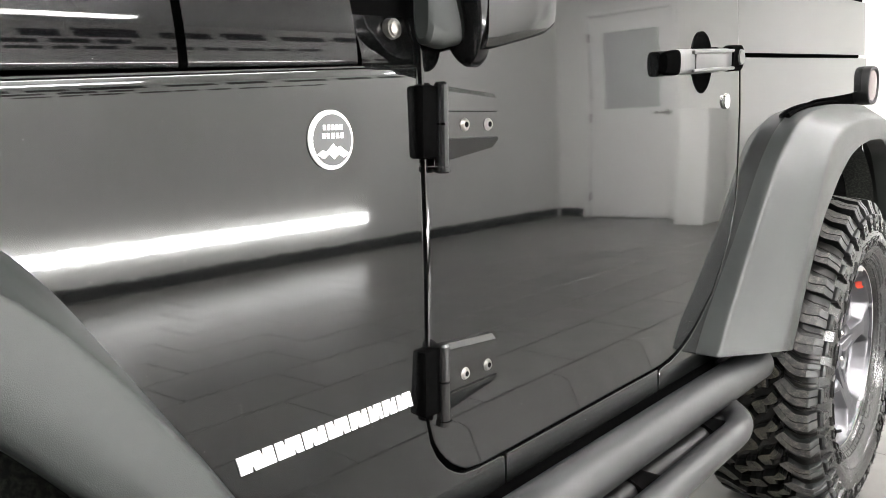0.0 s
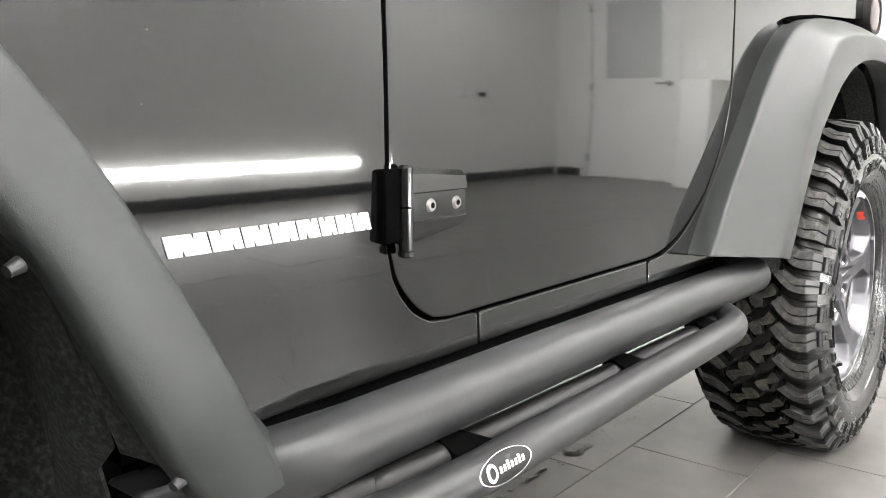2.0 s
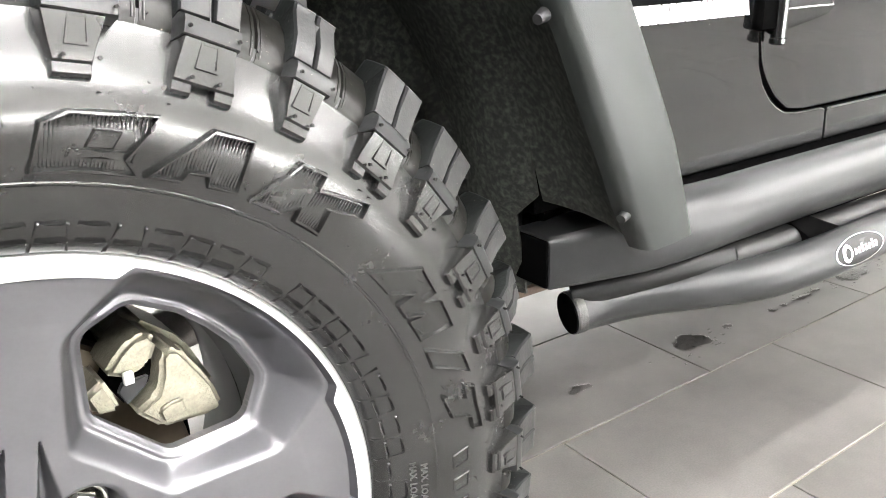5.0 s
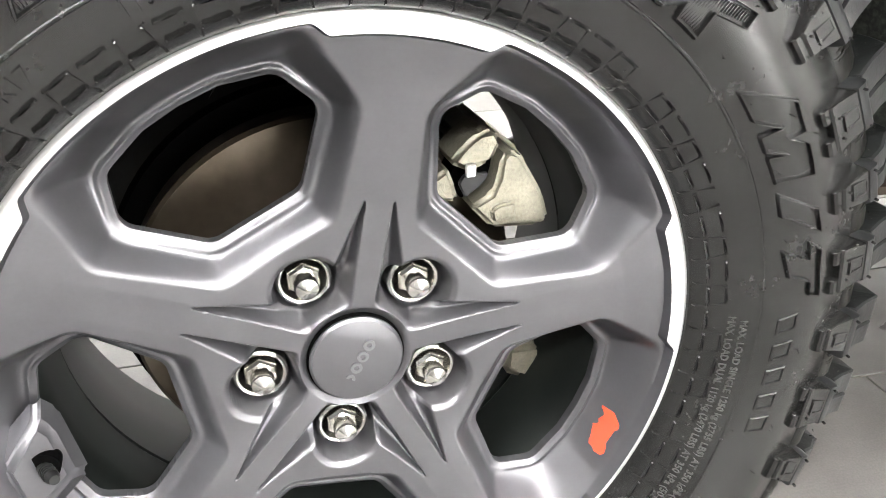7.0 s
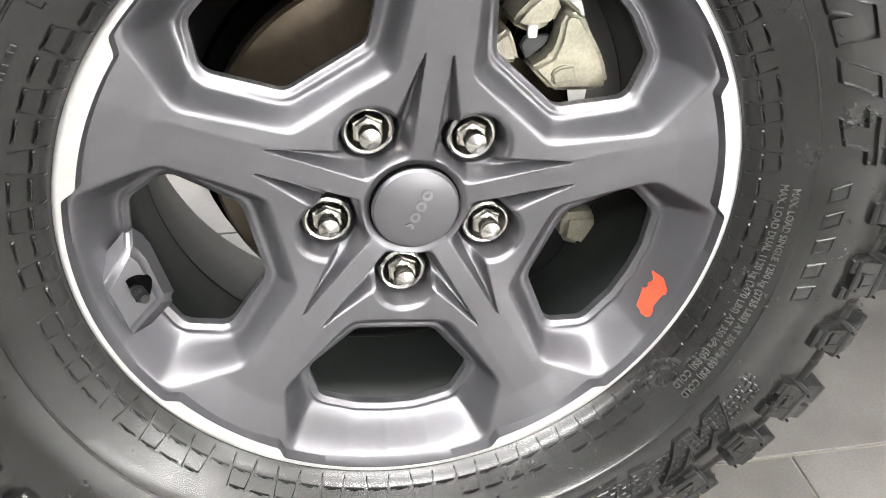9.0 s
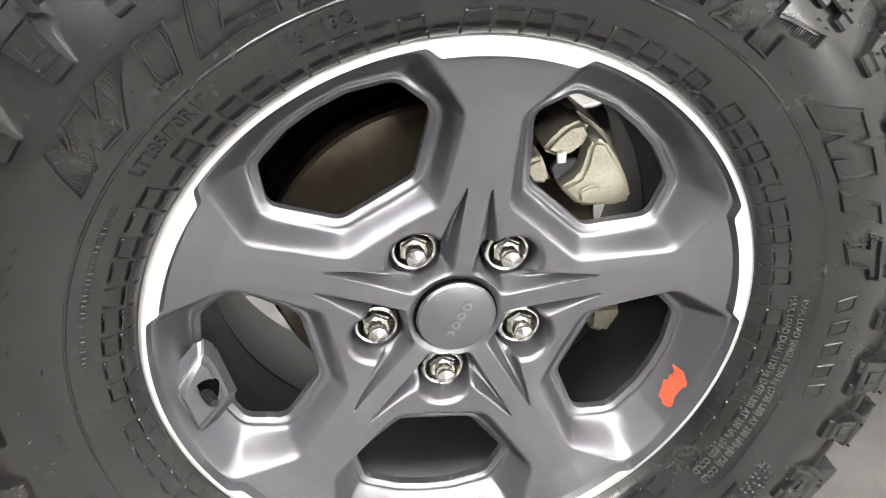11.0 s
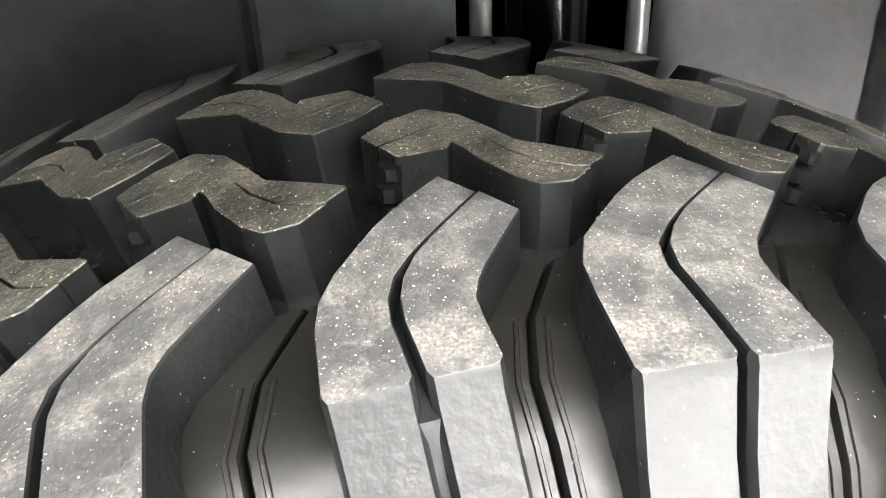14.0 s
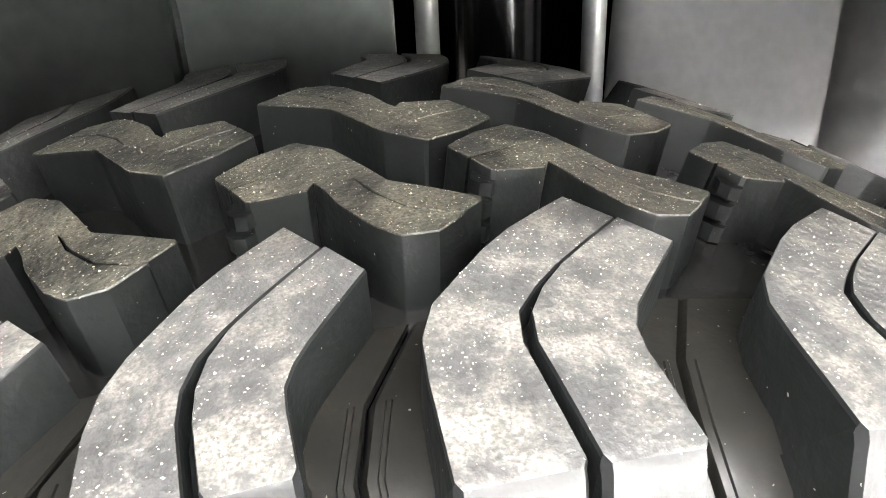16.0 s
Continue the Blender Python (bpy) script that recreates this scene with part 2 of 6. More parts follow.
# sparse dust specks on the paint
_nt = PAINT.node_tree
_vo = _nt.nodes.new("ShaderNodeTexVoronoi")
_vo.inputs["Scale"].default_value = 100
_sp = _nt.nodes.new("ShaderNodeSeparateColor")
_lt = _nt.nodes.new("ShaderNodeMath")
_lt.operation, _lt.inputs[1].default_value = "LESS_THAN", 0.045
_gt = _nt.nodes.new("ShaderNodeMath")
_gt.operation, _gt.inputs[1].default_value = "GREATER_THAN", 0.8
_mu = _nt.nodes.new("ShaderNodeMath")
_mu.operation = "MULTIPLY"
_mx = _nt.nodes.new("ShaderNodeMix")
_mx.data_type = "RGBA"
_nt.links.new(_nt.nodes["Texture Coordinate"].outputs["Object"], _vo.inputs["Vector"])
_nt.links.new(_vo.outputs["Distance"], _lt.inputs[0])
_nt.links.new(_vo.outputs["Color"], _sp.inputs["Color"])
_nt.links.new(_sp.outputs[0], _gt.inputs[0])
_nt.links.new(_lt.outputs[0], _mu.inputs[0])
_nt.links.new(_gt.outputs[0], _mu.inputs[1])
_nt.links.new(_mu.outputs[0], _mx.inputs["Factor"])
_mx.inputs["A"].default_value, _mx.inputs["B"].default_value = (0.0035, 0.0037, 0.0037, 1), (0.25, 0.25, 0.24, 1)
_nt.links.new(_mx.outputs["Result"], _nt.nodes["Principled BSDF"].inputs["Base Color"])
# joints of the tiles vary from piece to piece
_nt = TILE.node_tree
_oi = _nt.nodes.new("ShaderNodeObjectInfo")
_hv = _nt.nodes.new("ShaderNodeHueSaturation")
_mr = _nt.nodes.new("ShaderNodeMapRange")
_mr.inputs["To Min"].default_value, _mr.inputs["To Max"].default_value = 0.9, 1.1
_nt.links.new(_oi.outputs["Random"], _mr.inputs["Value"])
_nt.links.new(_mr.outputs["Result"], _hv.inputs["Value"])
_bs = _nt.nodes["Principled BSDF"].inputs["Base Color"]
_nt.links.new(_bs.links[0].from_socket, _hv.inputs["Color"])
_nt.links.new(_hv.outputs["Color"], _bs)


# ---- mesh helpers ----
def finish(name, bm, materials, angle=32.0):
    me = bpy.data.meshes.new(name)
    bm.to_mesh(me)
    bm.free()
    for m in materials if isinstance(materials, (list, tuple)) else [materials]:
        me.materials.append(m)
    me.shade_smooth()
    me.set_sharp_from_angle(angle=radians(angle))
    return me


def part(name, bm, material, parent=None, label="", angle=32.0):
    ob = new(name, finish(name, bm, material, angle))
    if parent is not None:
        ob.parent = parent
    if label:
        tagged(ob, label)
    return ob


def thing(name, label, category, group="", kind="", at=(0, 0, 0)):
    ob = new(name)
    ob.location = at
    return tagged(ob, label, category, group, kind)


def box(bm, x0, x1, y0, y1, z0, z1, bev=0.0, seg=2):
    r = bmesh.ops.create_cube(bm, size=1)
    vs = r["verts"]
    for v in vs:
        v.co = Vector(((x0 + x1) / 2 + v.co.x * (x1 - x0), (y0 + y1) / 2 + v.co.y * (y1 - y0), (z0 + z1) / 2 + v.co.z * (z1 - z0)))
    if bev:
        es = {e for v in vs for e in v.link_edges}
        bmesh.ops.bevel(bm, geom=list(es), offset=bev, segments=seg, profile=0.5, affect="EDGES")
    return bm


def cyl(bm, p, q, r, r2=None, n=24, cap=True):
    p, q = Vector(p), Vector(q)
    d = (q - p)
    m = Matrix.Translation((p + q) / 2) @ d.to_track_quat("Z", "Y").to_matrix().to_4x4()
    return bmesh.ops.create_cone(bm, cap_ends=cap, segments=n, radius1=r, radius2=r if r2 is None else r2, depth=d.length, matrix=m)["verts"]


def loft(bm, rows, closed=False, caps=False, index=0):
    """Quads between rows of points; closed joins each row's ends."""
    vs = [[bm.verts.new(p) for p in row] for row in rows]
    n = len(rows[0])
    out = []
    for a, b in zip(vs, vs[1:]):
        for i in range(n if closed else n - 1):
            j = (i + 1) % n
            try:
                f = bm.faces.new((a[i], a[j], b[j], b[i]))
                f.material_index = index
                out.append(f)
            except ValueError:
                pass
    if caps and closed:
        for row in (vs[0][::-1], vs[-1]):
            bm.faces.new(row).material_index = index
    return vs, out


def tube(bm, pts, r, n=20, caps=True, smooth=6):
    """A round tube along a path, its corners rounded by a spline."""
    P = [Vector(p) for p in pts]
    path = []
    for i in range(len(P) - 1):
        p0, p1, p2, p3 = P[max(i - 1, 0)], P[i], P[i + 1], P[min(i + 2, len(P) - 1)]
        for k in range(smooth):
            t = k / smooth
            path.append(0.5 * ((2 * p1) + (p2 - p0) * t + (2 * p0 - 5 * p1 + 4 * p2 - p3) * t * t + (3 * p1 - p0 - 3 * p2 + p3) * t ** 3))
    path.append(P[-1])
    rows = []
    up = Vector((0, 0, 1))
    for i, p in enumerate(path):
        d = (path[min(i + 1, len(path) - 1)] - path[max(i - 1, 0)]).normalized()
        a = d.cross(up)
        a = a.normalized() if a.length > 1e-4 else Vector((1, 0, 0))
        b = d.cross(a)
        rows.append([p + r * (a * math.cos(t) + b * math.sin(t)) for t in (2 * math.pi * k / n for k in range(n))])
    loft(bm, rows, closed=True, caps=caps)
    bmesh.ops.recalc_face_normals(bm, faces=bm.faces)
    return bm


def extrude_poly(bm, poly, y0, y1, index=0):
    """A solid from an outline in x and z, between two depths in y."""
    a = [bm.verts.new((x, y0, z)) for x, z in poly]
    b = [bm.verts.new((x, y1, z)) for x, z in poly]
    n = len(poly)
    fs = [bm.faces.new(a), bm.faces.new(b[::-1])]
    fs += [bm.faces.new((a[j], a[i], b[i], b[j])) for i in range(n) for j in [(i + 1) % n]]
    for f in fs:
        f.material_index = index
    bmesh.ops.recalc_face_normals(bm, faces=fs)
    return fs


def lerp_line(pts, v):
    return float(np.interp(v, [p[0] for p in pts], [p[1] for p in pts]))


# ---- room ----
X0, X1, Y0, Y1, H = -5.0, 7.7, -4.05, 3.6, 3.1

floor = thing("floor", "grey rectangular porcelain floor tiles with pale grout joints", "floor", kind="structure")
bm = bmesh.new()
box(bm, X0 - 0.2, X1 + 0.2, Y0 - 0.2, Y1 + 0.2, -0.15, -0.0035)
part("grout_bed", bm, GROUT, floor)


def wall(name, x0, x1, y0, y1, z0=-0.1, z1=H + 0.1):
    bm = bmesh.new()
    box(bm, x0, x1, y0, y1, z0, z1)
    return tagged(part(name, bm, WALL), "plain white painted wall", "wall", kind="structure")


wall("wall_south", 0.5, X1, Y0 - 0.15, Y0)
ws = wall("wall_south_west", X0, 0.4995, Y0 - 0.15, Y0)
ws.data.materials[0] = WALL_GREY
tagged(ws, "plain dark grey painted wall", "wall", kind="structure")
wall("wall_north", X0, X1, Y1, Y1 + 0.15)
# wall out of view, coloured dark so less light reaches the tyre's left
ww = wall("wall_west", X0 - 0.15, X0, Y0 - 0.15, Y1 + 0.15)
ww.data.materials[0] = WALL_GREY
tagged(ww, "plain dark grey painted wall", "wall", kind="structure")
# the east wall has the doorway
DY0, DY1, DZ = -3.66, -2.73, 2.3
we = thing("wall_east", "white painted wall with a doorway", "wall", kind="structure")
for a, b, c, d in ((Y0 - 0.15, DY0, -0.1, H + 0.1), (DY1, Y1 + 0.15, -0.1, H + 0.1), (DY0, DY1, DZ, H + 0.1)):
    bm = bmesh.new()
    box(bm, X1, X1 + 0.15, a, b, c, d)
    part("wall_panel", bm, WALL, we)
bm = bmesh.new()
box(bm, X0 - 0.15, X1 + 0.15, Y0 - 0.15, Y1 + 0.15, H + 0.002, H + 0.15)
tagged(part("ceiling", bm, CEIL), "plain white ceiling", "ceiling", kind="structure")


def baseboard(x0, x1, y0, y1):
    bm = bmesh.new()
    box(bm, x0, x1, y0, y1, 0.002, 0.105, 0.004)
    tagged(part("baseboard", bm, BASE), "dark vinyl baseboard along the wall", "baseboard", kind="structure")


baseboard(X0 + 0.002, X1 - 0.02, Y0 + 0.001, Y0 + 0.014)
baseboard(X1 - 0.014, X1 - 0.001, Y0 + 0.03, DY0 - 0.07)
baseboard(X1 - 0.014, X1 - 0.001, DY1 + 0.07, -2.62)
baseboard(X0 + 0.002, X1 - 0.02, Y1 - 0.014, Y1 - 0.001)

# room door with window
rd = thing("door_1", "closed white door with a grey glass pane and lever handle", "door", kind="structure")
bm = bmesh.new()
wy0, wy1, wz0, wz1 = -3.5, -2.89, 1.25, 2.1
for a, b, c, d in ((DY0 + 0.01, wy0, 0.012, DZ - 0.01), (wy1, DY1 - 0.01, 0.012, DZ - 0.01), (wy0, wy1, 0.012, wz0), (wy0, wy1, wz1, DZ - 0.01)):
    box(bm, X1 + 0.01, X1 + 0.05, a, b, c, d)
part("leaf", bm, DOOR_WHITE, rd)
bm = bmesh.new()
box(bm, X1 + 0.024, X1 + 0.032, wy0 + 0.001, wy1 - 0.001, wz0 + 0.001, wz1 - 0.001)
part("pane", bm, PANE, rd, "grey translucent glass pane")
bm = bmesh.new()
for a, b, c, d in ((DY0 - 0.05, DY0 + 0.008, 0.0, DZ + 0.05), (DY1 - 0.008, DY1 + 0.05, 0.0, DZ + 0.05), (DY0 + 0.008, DY1 - 0.008, DZ - 0.008, DZ + 0.05)):
    box(bm, X1 - 0.018, X1 - 0.001, a, b, c, d, 0.003)
part("door_frame", bm, DOOR_WHITE, rd)
for z in (0.25, 1.15, 2.05):
    bm = bmesh.new()
    cyl(bm, (X1 - 0.022, DY0 + 0.012, z - 0.05), (X1 - 0.022, DY0 + 0.012, z + 0.05), 0.012)
    part("hinge", bm, STEEL, rd, "steel butt hinge")
bm = bmesh.new()
cyl(bm, (X1 + 0.012, DY1 - 0.08, 1.185), (X1 - 0.005, DY1 - 0.08, 1.185), 0.032)
cyl(bm, (X1 + 0.01, DY1 - 0.08, 1.185), (X1 - 0.06, DY1 - 0.08, 1.185), 0.011)
cyl(bm, (X1 - 0.055, DY1 - 0.07, 1.185), (X1 - 0.055, DY1 - 0.2, 1.185), 0.011)
part("lever_handle", bm, STEEL, rd, "steel lever handle")
bm = bmesh.new()
box(bm, X1 + 0.06, X1 + 0.1, DY0 - 0.1, DY1 + 0.1, -0.1, DZ + 0.1)
part("backing", bm, DOOR_WHITE, rd)

# half-height white partition next to the door
bm = bmesh.new()
box(bm, 7.25, X1 - 0.002, -2.5, -2.22, 0.002, 1.2, 0.01)
tagged(part("partition", bm, WALL), "white half-height partition beside the door", "partition", kind="structure")
bm = bmesh.new()
box(bm, X1 - 0.012, X1 - 0.001, -2.52, -2.44, 1.28, 1.4, 0.003)
tagged(part("light_switch", bm, DOOR_WHITE), "white light switch plate on the wall", "switch")
bm = bmesh.new()
box(bm, 6.05, 6.13, Y0 + 0.001, Y0 + 0.012, 0.98, 1.1, 0.003)
tagged(part("light_switch", bm, DOOR_WHITE), "white socket plate on the wall", "switch")
bm = bmesh.new()
cyl(bm, (6.3, Y0 + 0.001, 1.02), (6.3, Y0 + 0.05, 1.02), 0.022)
cyl(bm, (6.3, Y0 + 0.045, 1.02), (6.3, Y0 + 0.06, 1.02), 0.034, 0.028)
tagged(part("door_stop", bm, BLACK), "small round black rubber door stop on the wall", "door stop")


# long low light strip on the south wall
def batten(name, x0, x1, y, z, w, h, material, label, hang=True):
    t = thing(name, label, "lamp")
    bm = bmesh.new()
    if hang:
        box(bm, x0, x1, y - w * 0.2, y + w * 0.2, z, z + 0.03, 0.006)
        part("housing", bm, DOOR_WHITE, t)
        for xr in (x0 + 0.25, x1 - 0.25):
            bm = bmesh.new()
            cyl(bm, (xr, y, z + 0.028), (xr, y, H + 0.002), 0.006, n=10)
            part("suspension_rod", bm, STEEL, t)
        bm = bmesh.new()
        box(bm, x0 + 0.01, x1 - 0.01, y - w * 0.42, y + w * 0.42, z - 0.03, z - 0.001, 0.012)
    else:
        box(bm, x0 - 0.01, x1 + 0.01, y, y + 0.02, z - h / 2 - 0.005, z + h / 2 + 0.005, 0.004)
        part("housing", bm, DOOR_WHITE, t)
        bm = bmesh.new()
        box(bm, x0, x1, y + 0.021, y + 0.045, z - h / 2, z + h / 2, 0.01)
    part("diffuser", bm, material, t, "glowing white diffuser")
    return t


batten("strip_light", 0.55, 4.7, Y0 + 0.001, 0.315, 0, 0.085, LAMP_LOW, "long low white strip light mounted just above the baseboard", hang=False)
for y in (-2.9, -1.2, 2.4):
    for x in (-1.35, 1.2, 5.2 if y < 0 else 4.2):
        t = batten("ceiling_light", x - 1.1, x + 1.1, y, H - 0.38, 0.14, 0, LAMP_DIM if y == -1.2 else LAMP, "long white batten light hung from the ceiling on rods")
        tagged(t, group="ceiling battens")

# lettering on the south wall, not readable from here
sg = thing("wall_sign", "dark lettering strip across the white wall", "sign")
random.seed(4)
for z, h, x0, x1, w in ((2.64, 0.3, 0.55, 5.2, 0.34), (2.34, 0.22, 0.55, 2.7, 0.3), (2.08, 0.16, 0.6, 4.4, 0.2)):
    x = x0
    while x < x1:
        ww = w * random.uniform(0.6, 1.3)
        bm = bmesh.new()
        box(bm, x, x + ww, Y0 + 0.001, Y0 + 0.006, z, z + h * random.uniform(0.75, 1.0))
        part("bar", bm, SIGN, sg)
        x += ww + w * random.uniform(0.2, 0.5)

# ---- the car ----
car = thing("car", "glossy black two-door off-road car with grey flares and mud-terrain tyres", "car")
R_SIDE = 4.1


def side_y(z):
    """The body's side, gently barrelled, upright again near the sill."""
    if z < 0.66:
        d = min(0.66 - z, 0.12)
        return 0.00702 + 0.0585 * d - 0.55 * d * d
    return (z - 0.9) ** 2 / (2 * R_SIDE if z < 0.9 else 19.0)


def panel(name, left, right, z0, z1, material=None, top=None, rows=26, cols=30, y_off=0.0, edge=0.0022, depth=0.02, label="", roll=0.0, stops=None, foot=None):
    """A curved sheet between two edges given as lists of (z, x); its border is rolled inwards."""
    bm = bmesh.new()
    grid = []
    vv = [j / rows for j in range(rows + 1)]
    if stops:
        vv = sorted({(s - z0) / (z1 - z0) for s in stops} | {j / rows for j in range(rows + 1) if j / rows > (stops[-2] - z0) / (z1 - z0) + 0.01})
    hh = z1 - z0
    vv = sorted(set(vv) | {0.0015 / hh, 0.004 / hh, 1 - 0.004 / hh, 1 - 0.0015 / hh})
    uu = sorted({i / cols for i in range(cols + 1)} | {0.003, 0.008, 0.992, 0.997})
    for v in vv:
        row = []
        for u in uu:
            z = z0 + (z1 - z0) * v
            xl, xr = lerp_line(left, z), lerp_line(right, z)
            x = xl + (xr - xl) * u
            if top is not None:
                zf = z0 + (lerp_line(foot, x) if foot else 0.0)
                z = zf + (z1 + lerp_line(top, x) - zf) * v
            y = side_y(z) + y_off
            if roll:
                zt = (z1 + lerp_line(top, x)) if top is not None else z1
                d = max(0.0, roll - (zt - z))
                y += roll - math.sqrt(max(0.0, roll * roll - d * d))
            row.append((x, y, z))
        grid.append(row)
    vs, fs = loft(bm, grid)
    loop = vs[0][:] + [r[-1] for r in vs[1:]] + vs[-1][-2::-1] + [r[0] for r in vs[-2:0:-1]]
    n = len(loop)
    cx = sum((v.co for v in loop), Vector()) / n
    rings = [loop]
    for off, dy in ((edge * 0.7, edge * 0.3), (edge, edge), (edge, depth)):
        ring = []
        for i, v in enumerate(loop):
            t = (loop[(i + 1) % n].co - loop[i - 1].co)
            o = Vector((t.z, 0, -t.x)).normalized()
            ring.append(bm.verts.new(v.co + o * off + Vector((0, dy, 0))))
        rings.append(ring)
    for a, b in zip(rings, rings[1:]):
        for i in range(n):
            j = (i + 1) % n
            try:
                bm.faces.new((a[i], a[j], b[j], b[i]))
            except ValueError:
                pass
    bmesh.ops.recalc_face_normals(bm, faces=bm.faces)
    # outward is -y
    c = max(fs, key=lambda f: f.calc_area())
    if c.normal.y > 0:
        bmesh.ops.reverse_faces(bm, faces=bm.faces)
    return part(name, bm, material or PAINT, car, label)


FL_BODY = [(0.645, 0.545), (0.60, 0.605), (0.548, 0.70), (0.49, 0.787), (0.446, 0.850), (0.406, 0.912), (0.368, 0.957), (0.31, 1.0), (0.2, 1.035), (0.0, 1.05), (-0.2, 1.045), (-0.36, 1.01), (-0.48, 0.93), (-0.56, 0.82), (-0.62, 0.70)]
FL_OUT = [(0.586, 0.542), (0.558, 0.60), (0.531, 0.65), (0.506, 0.70), (0.477, 0.75), (0.448, 0.80), (0.42, 0.838), (0.392, 0.875), (0.345, 0.93), (0.28, 0.978), (0.17, 1.008), (0.0, 1.022), (-0.2, 1.012), (-0.34, 0.985), (-0.45, 0.91), (-0.53, 0.82), (-0.60, 0.70)]
FL_LIP = [(0.518, 0.540), (0.480, 0.59), (0.437, 0.675), (0.398, 0.758), (0.362, 0.80), (0.327, 0.842), (0.288, 0.882), (0.235, 0.922), (0.15, 0.95), (0.0, 0.965), (-0.18, 0.956), (-0.30, 0.925), (-0.385, 0.86), (-0.45, 0.77), (-0.51, 0.68)]

# front fender
panel("front_fender", [(0.562, 0.635), (0.605, 0.60), (0.70, 0.545), (0.787, 0.488), (0.85, 0.444), (0.912, 0.404), (0.957, 0.366), (1.0, 0.30), (1.035, 0.15), (1.05, -0.7), (1.2, -0.7)],
      [(0.55, 0.9805), (0.588, 0.9805), (0.59, 0.972), (0.5912, 0.92), (0.5945, 0.892), (0.6025, 0.874), (0.6125, 0.8585), (0.6315, 0.840), (0.654, 0.8265), (0.689, 0.8165), (0.72, 0.8135), (0.8, 0.8125), (1.2, 0.8065)], 0.553, 1.071,
      top=[(-0.7, -0.07), (0.38, 0.0), (0.82, 0.028), (1.0, 0.04)], cols=60, roll=0.005, stops=[0.553, 0.588, 0.59, 0.5912, 0.5945, 0.598, 0.6025, 0.6125, 0.622, 0.6315, 0.654, 0.689, 0.72, 1.071],
      label="glossy black front fender side")
# door
DL = [(0.60, 0.93), (0.604, 0.90), (0.612, 0.885), (0.622, 0.87), (0.64, 0.851), (0.66, 0.8365), (0.69, 0.8265), (0.72, 0.8235), (0.8, 0.8225), (0.95, 0.8205), (1.08, 0.8185), (1.4, 0.8135)]
DR = [(0.60, 1.46), (0.604, 1.50), (0.612, 1.54), (0.626, 1.58), (0.65, 1.625), (0.695, 1.685), (0.75, 1.727), (0.80, 1.757), (0.86, 1.776), (0.915, 1.784), (1.05, 1.784), (1.3, 1.765)]
door = panel("door", DL, DR, 0.60, 1.36, rows=70, cols=50, label="closed glossy black side door")
# sill under the door
panel("sill_panel", [(0.5, 0.9895), (0.7, 0.9895)], [(0.5, 1.456), (0.7, 1.456)], 0.5535, 0.5912, rows=6, cols=24, y_off=0.0005)
# rear quarter, with the foot under the door's rear corner
QL = [(0.56, 1.465), (0.588, 1.465), (0.59, 1.472), (0.5935, 1.517), (0.603, 1.554), (0.6175, 1.593), (0.643, 1.638), (0.689, 1.696), (0.745, 1.7375), (0.797, 1.7675), (0.86, 1.7865), (0.915, 1.794), (1.05, 1.794), (1.3, 1.775)]
QR = [(0.56, 1.75), (0.667, 1.85), (0.80, 1.94), (0.92, 2.05), (1.03, 2.14), (1.055, 2.25), (1.06, 2.83), (1.25, 2.83)]
panel("rear_quarter", QL, QR, 0.5535, 1.151, top=[(1.4, 0.0), (1.7, 0.0), (2.9, 0.058)], rows=50, cols=50, stops=[0.5535, 0.588, 0.59, 0.5935, 0.598, 0.603, 0.61, 0.6175, 0.63, 0.643, 0.665, 0.689, 0.72, 1.151], label="glossy black rear quarter panel")
panel("rear_quarter", [(0.5, 2.80), (1.06, 2.80)], [(0.5, 2.83), (1.06, 2.83)], 0.56, 1.04, rows=10, cols=6)
# hardtop side with its window
panel("hardtop", [(1.1, 1.788), (1.5, 1.768)], [(1.1, 2.83), (1.5, 2.81)], 1.164, 1.31, top=[(1.7, 0.0), (2.9, 0.058)], foot=[(1.4, 0.0), (1.7, 0.0), (2.9, 0.058)], rows=16, cols=40, y_off=0.004, label="black hardtop side below its window")
panel("hardtop", [(1.1, 1.785), (2.5, 1.7)], [(1.1, 2.32), (2.5, 2.2)], 1.32, 1.72, rows=12, cols=10, y_off=0.01)
bm = bmesh.new()
box(bm, 2.2, 2.84, 0.045, 0.055, 1.34, 1.74)
part("hardtop_window", bm, GLASS, car, "dark tinted hardtop window")
bm = bmesh.new()
box(bm, 2.3, 2.9, 0.035, 0.06, 1.352, 1.372, 0.006)
part("window_seal", bm, SEAL, car)
# door glass and frame above the belt
bm = bmesh.new()
box(bm, 0.84, 1.76, 0.06, 0.066, 1.38, 1.75)
part("door_window", bm, GLASS, car, "dark side window glass")
# windscreen
bm = bmesh.new()
loft(bm, [[(0.8, 0.1, 1.27), (0.8, 1.38, 1.27)], [(0.97, 0.12, 1.73), (0.97, 1.36, 1.73)]])
bmesh.ops.solidify(bm, geom=bm.faces[:], thickness=0.006)
part("windscreen", bm, GLASS, car, "dark windscreen glass")
# inner body that closes the gaps
bm = bmesh.new()
box(bm, 0.62, 2.82, 0.024, 0.05, 0.53, 1.42)
box(bm, -0.7, 0.75, 0.045, 0.07, 1.03, 1.1)
box(bm, 0.575, 0.63, 0.018, 0.045, 0.555, 1.06)
box(bm, 0.62, 1.74, 0.012, 0.04, 0.52, 0.5605)
box(bm, 0.527, 0.64, 0.05, 0.3, 0.535, 0.6)
part("inner_body", bm, SEAL, car, "black inner body seen in the gaps")
bm = bmesh.new()
box(bm, 0.62, 2.82, 1.46, 1.5, 0.53, 1.75)
box(bm, 0.55, 2.82, 0.06, 1.45, 0.5, 0.53)
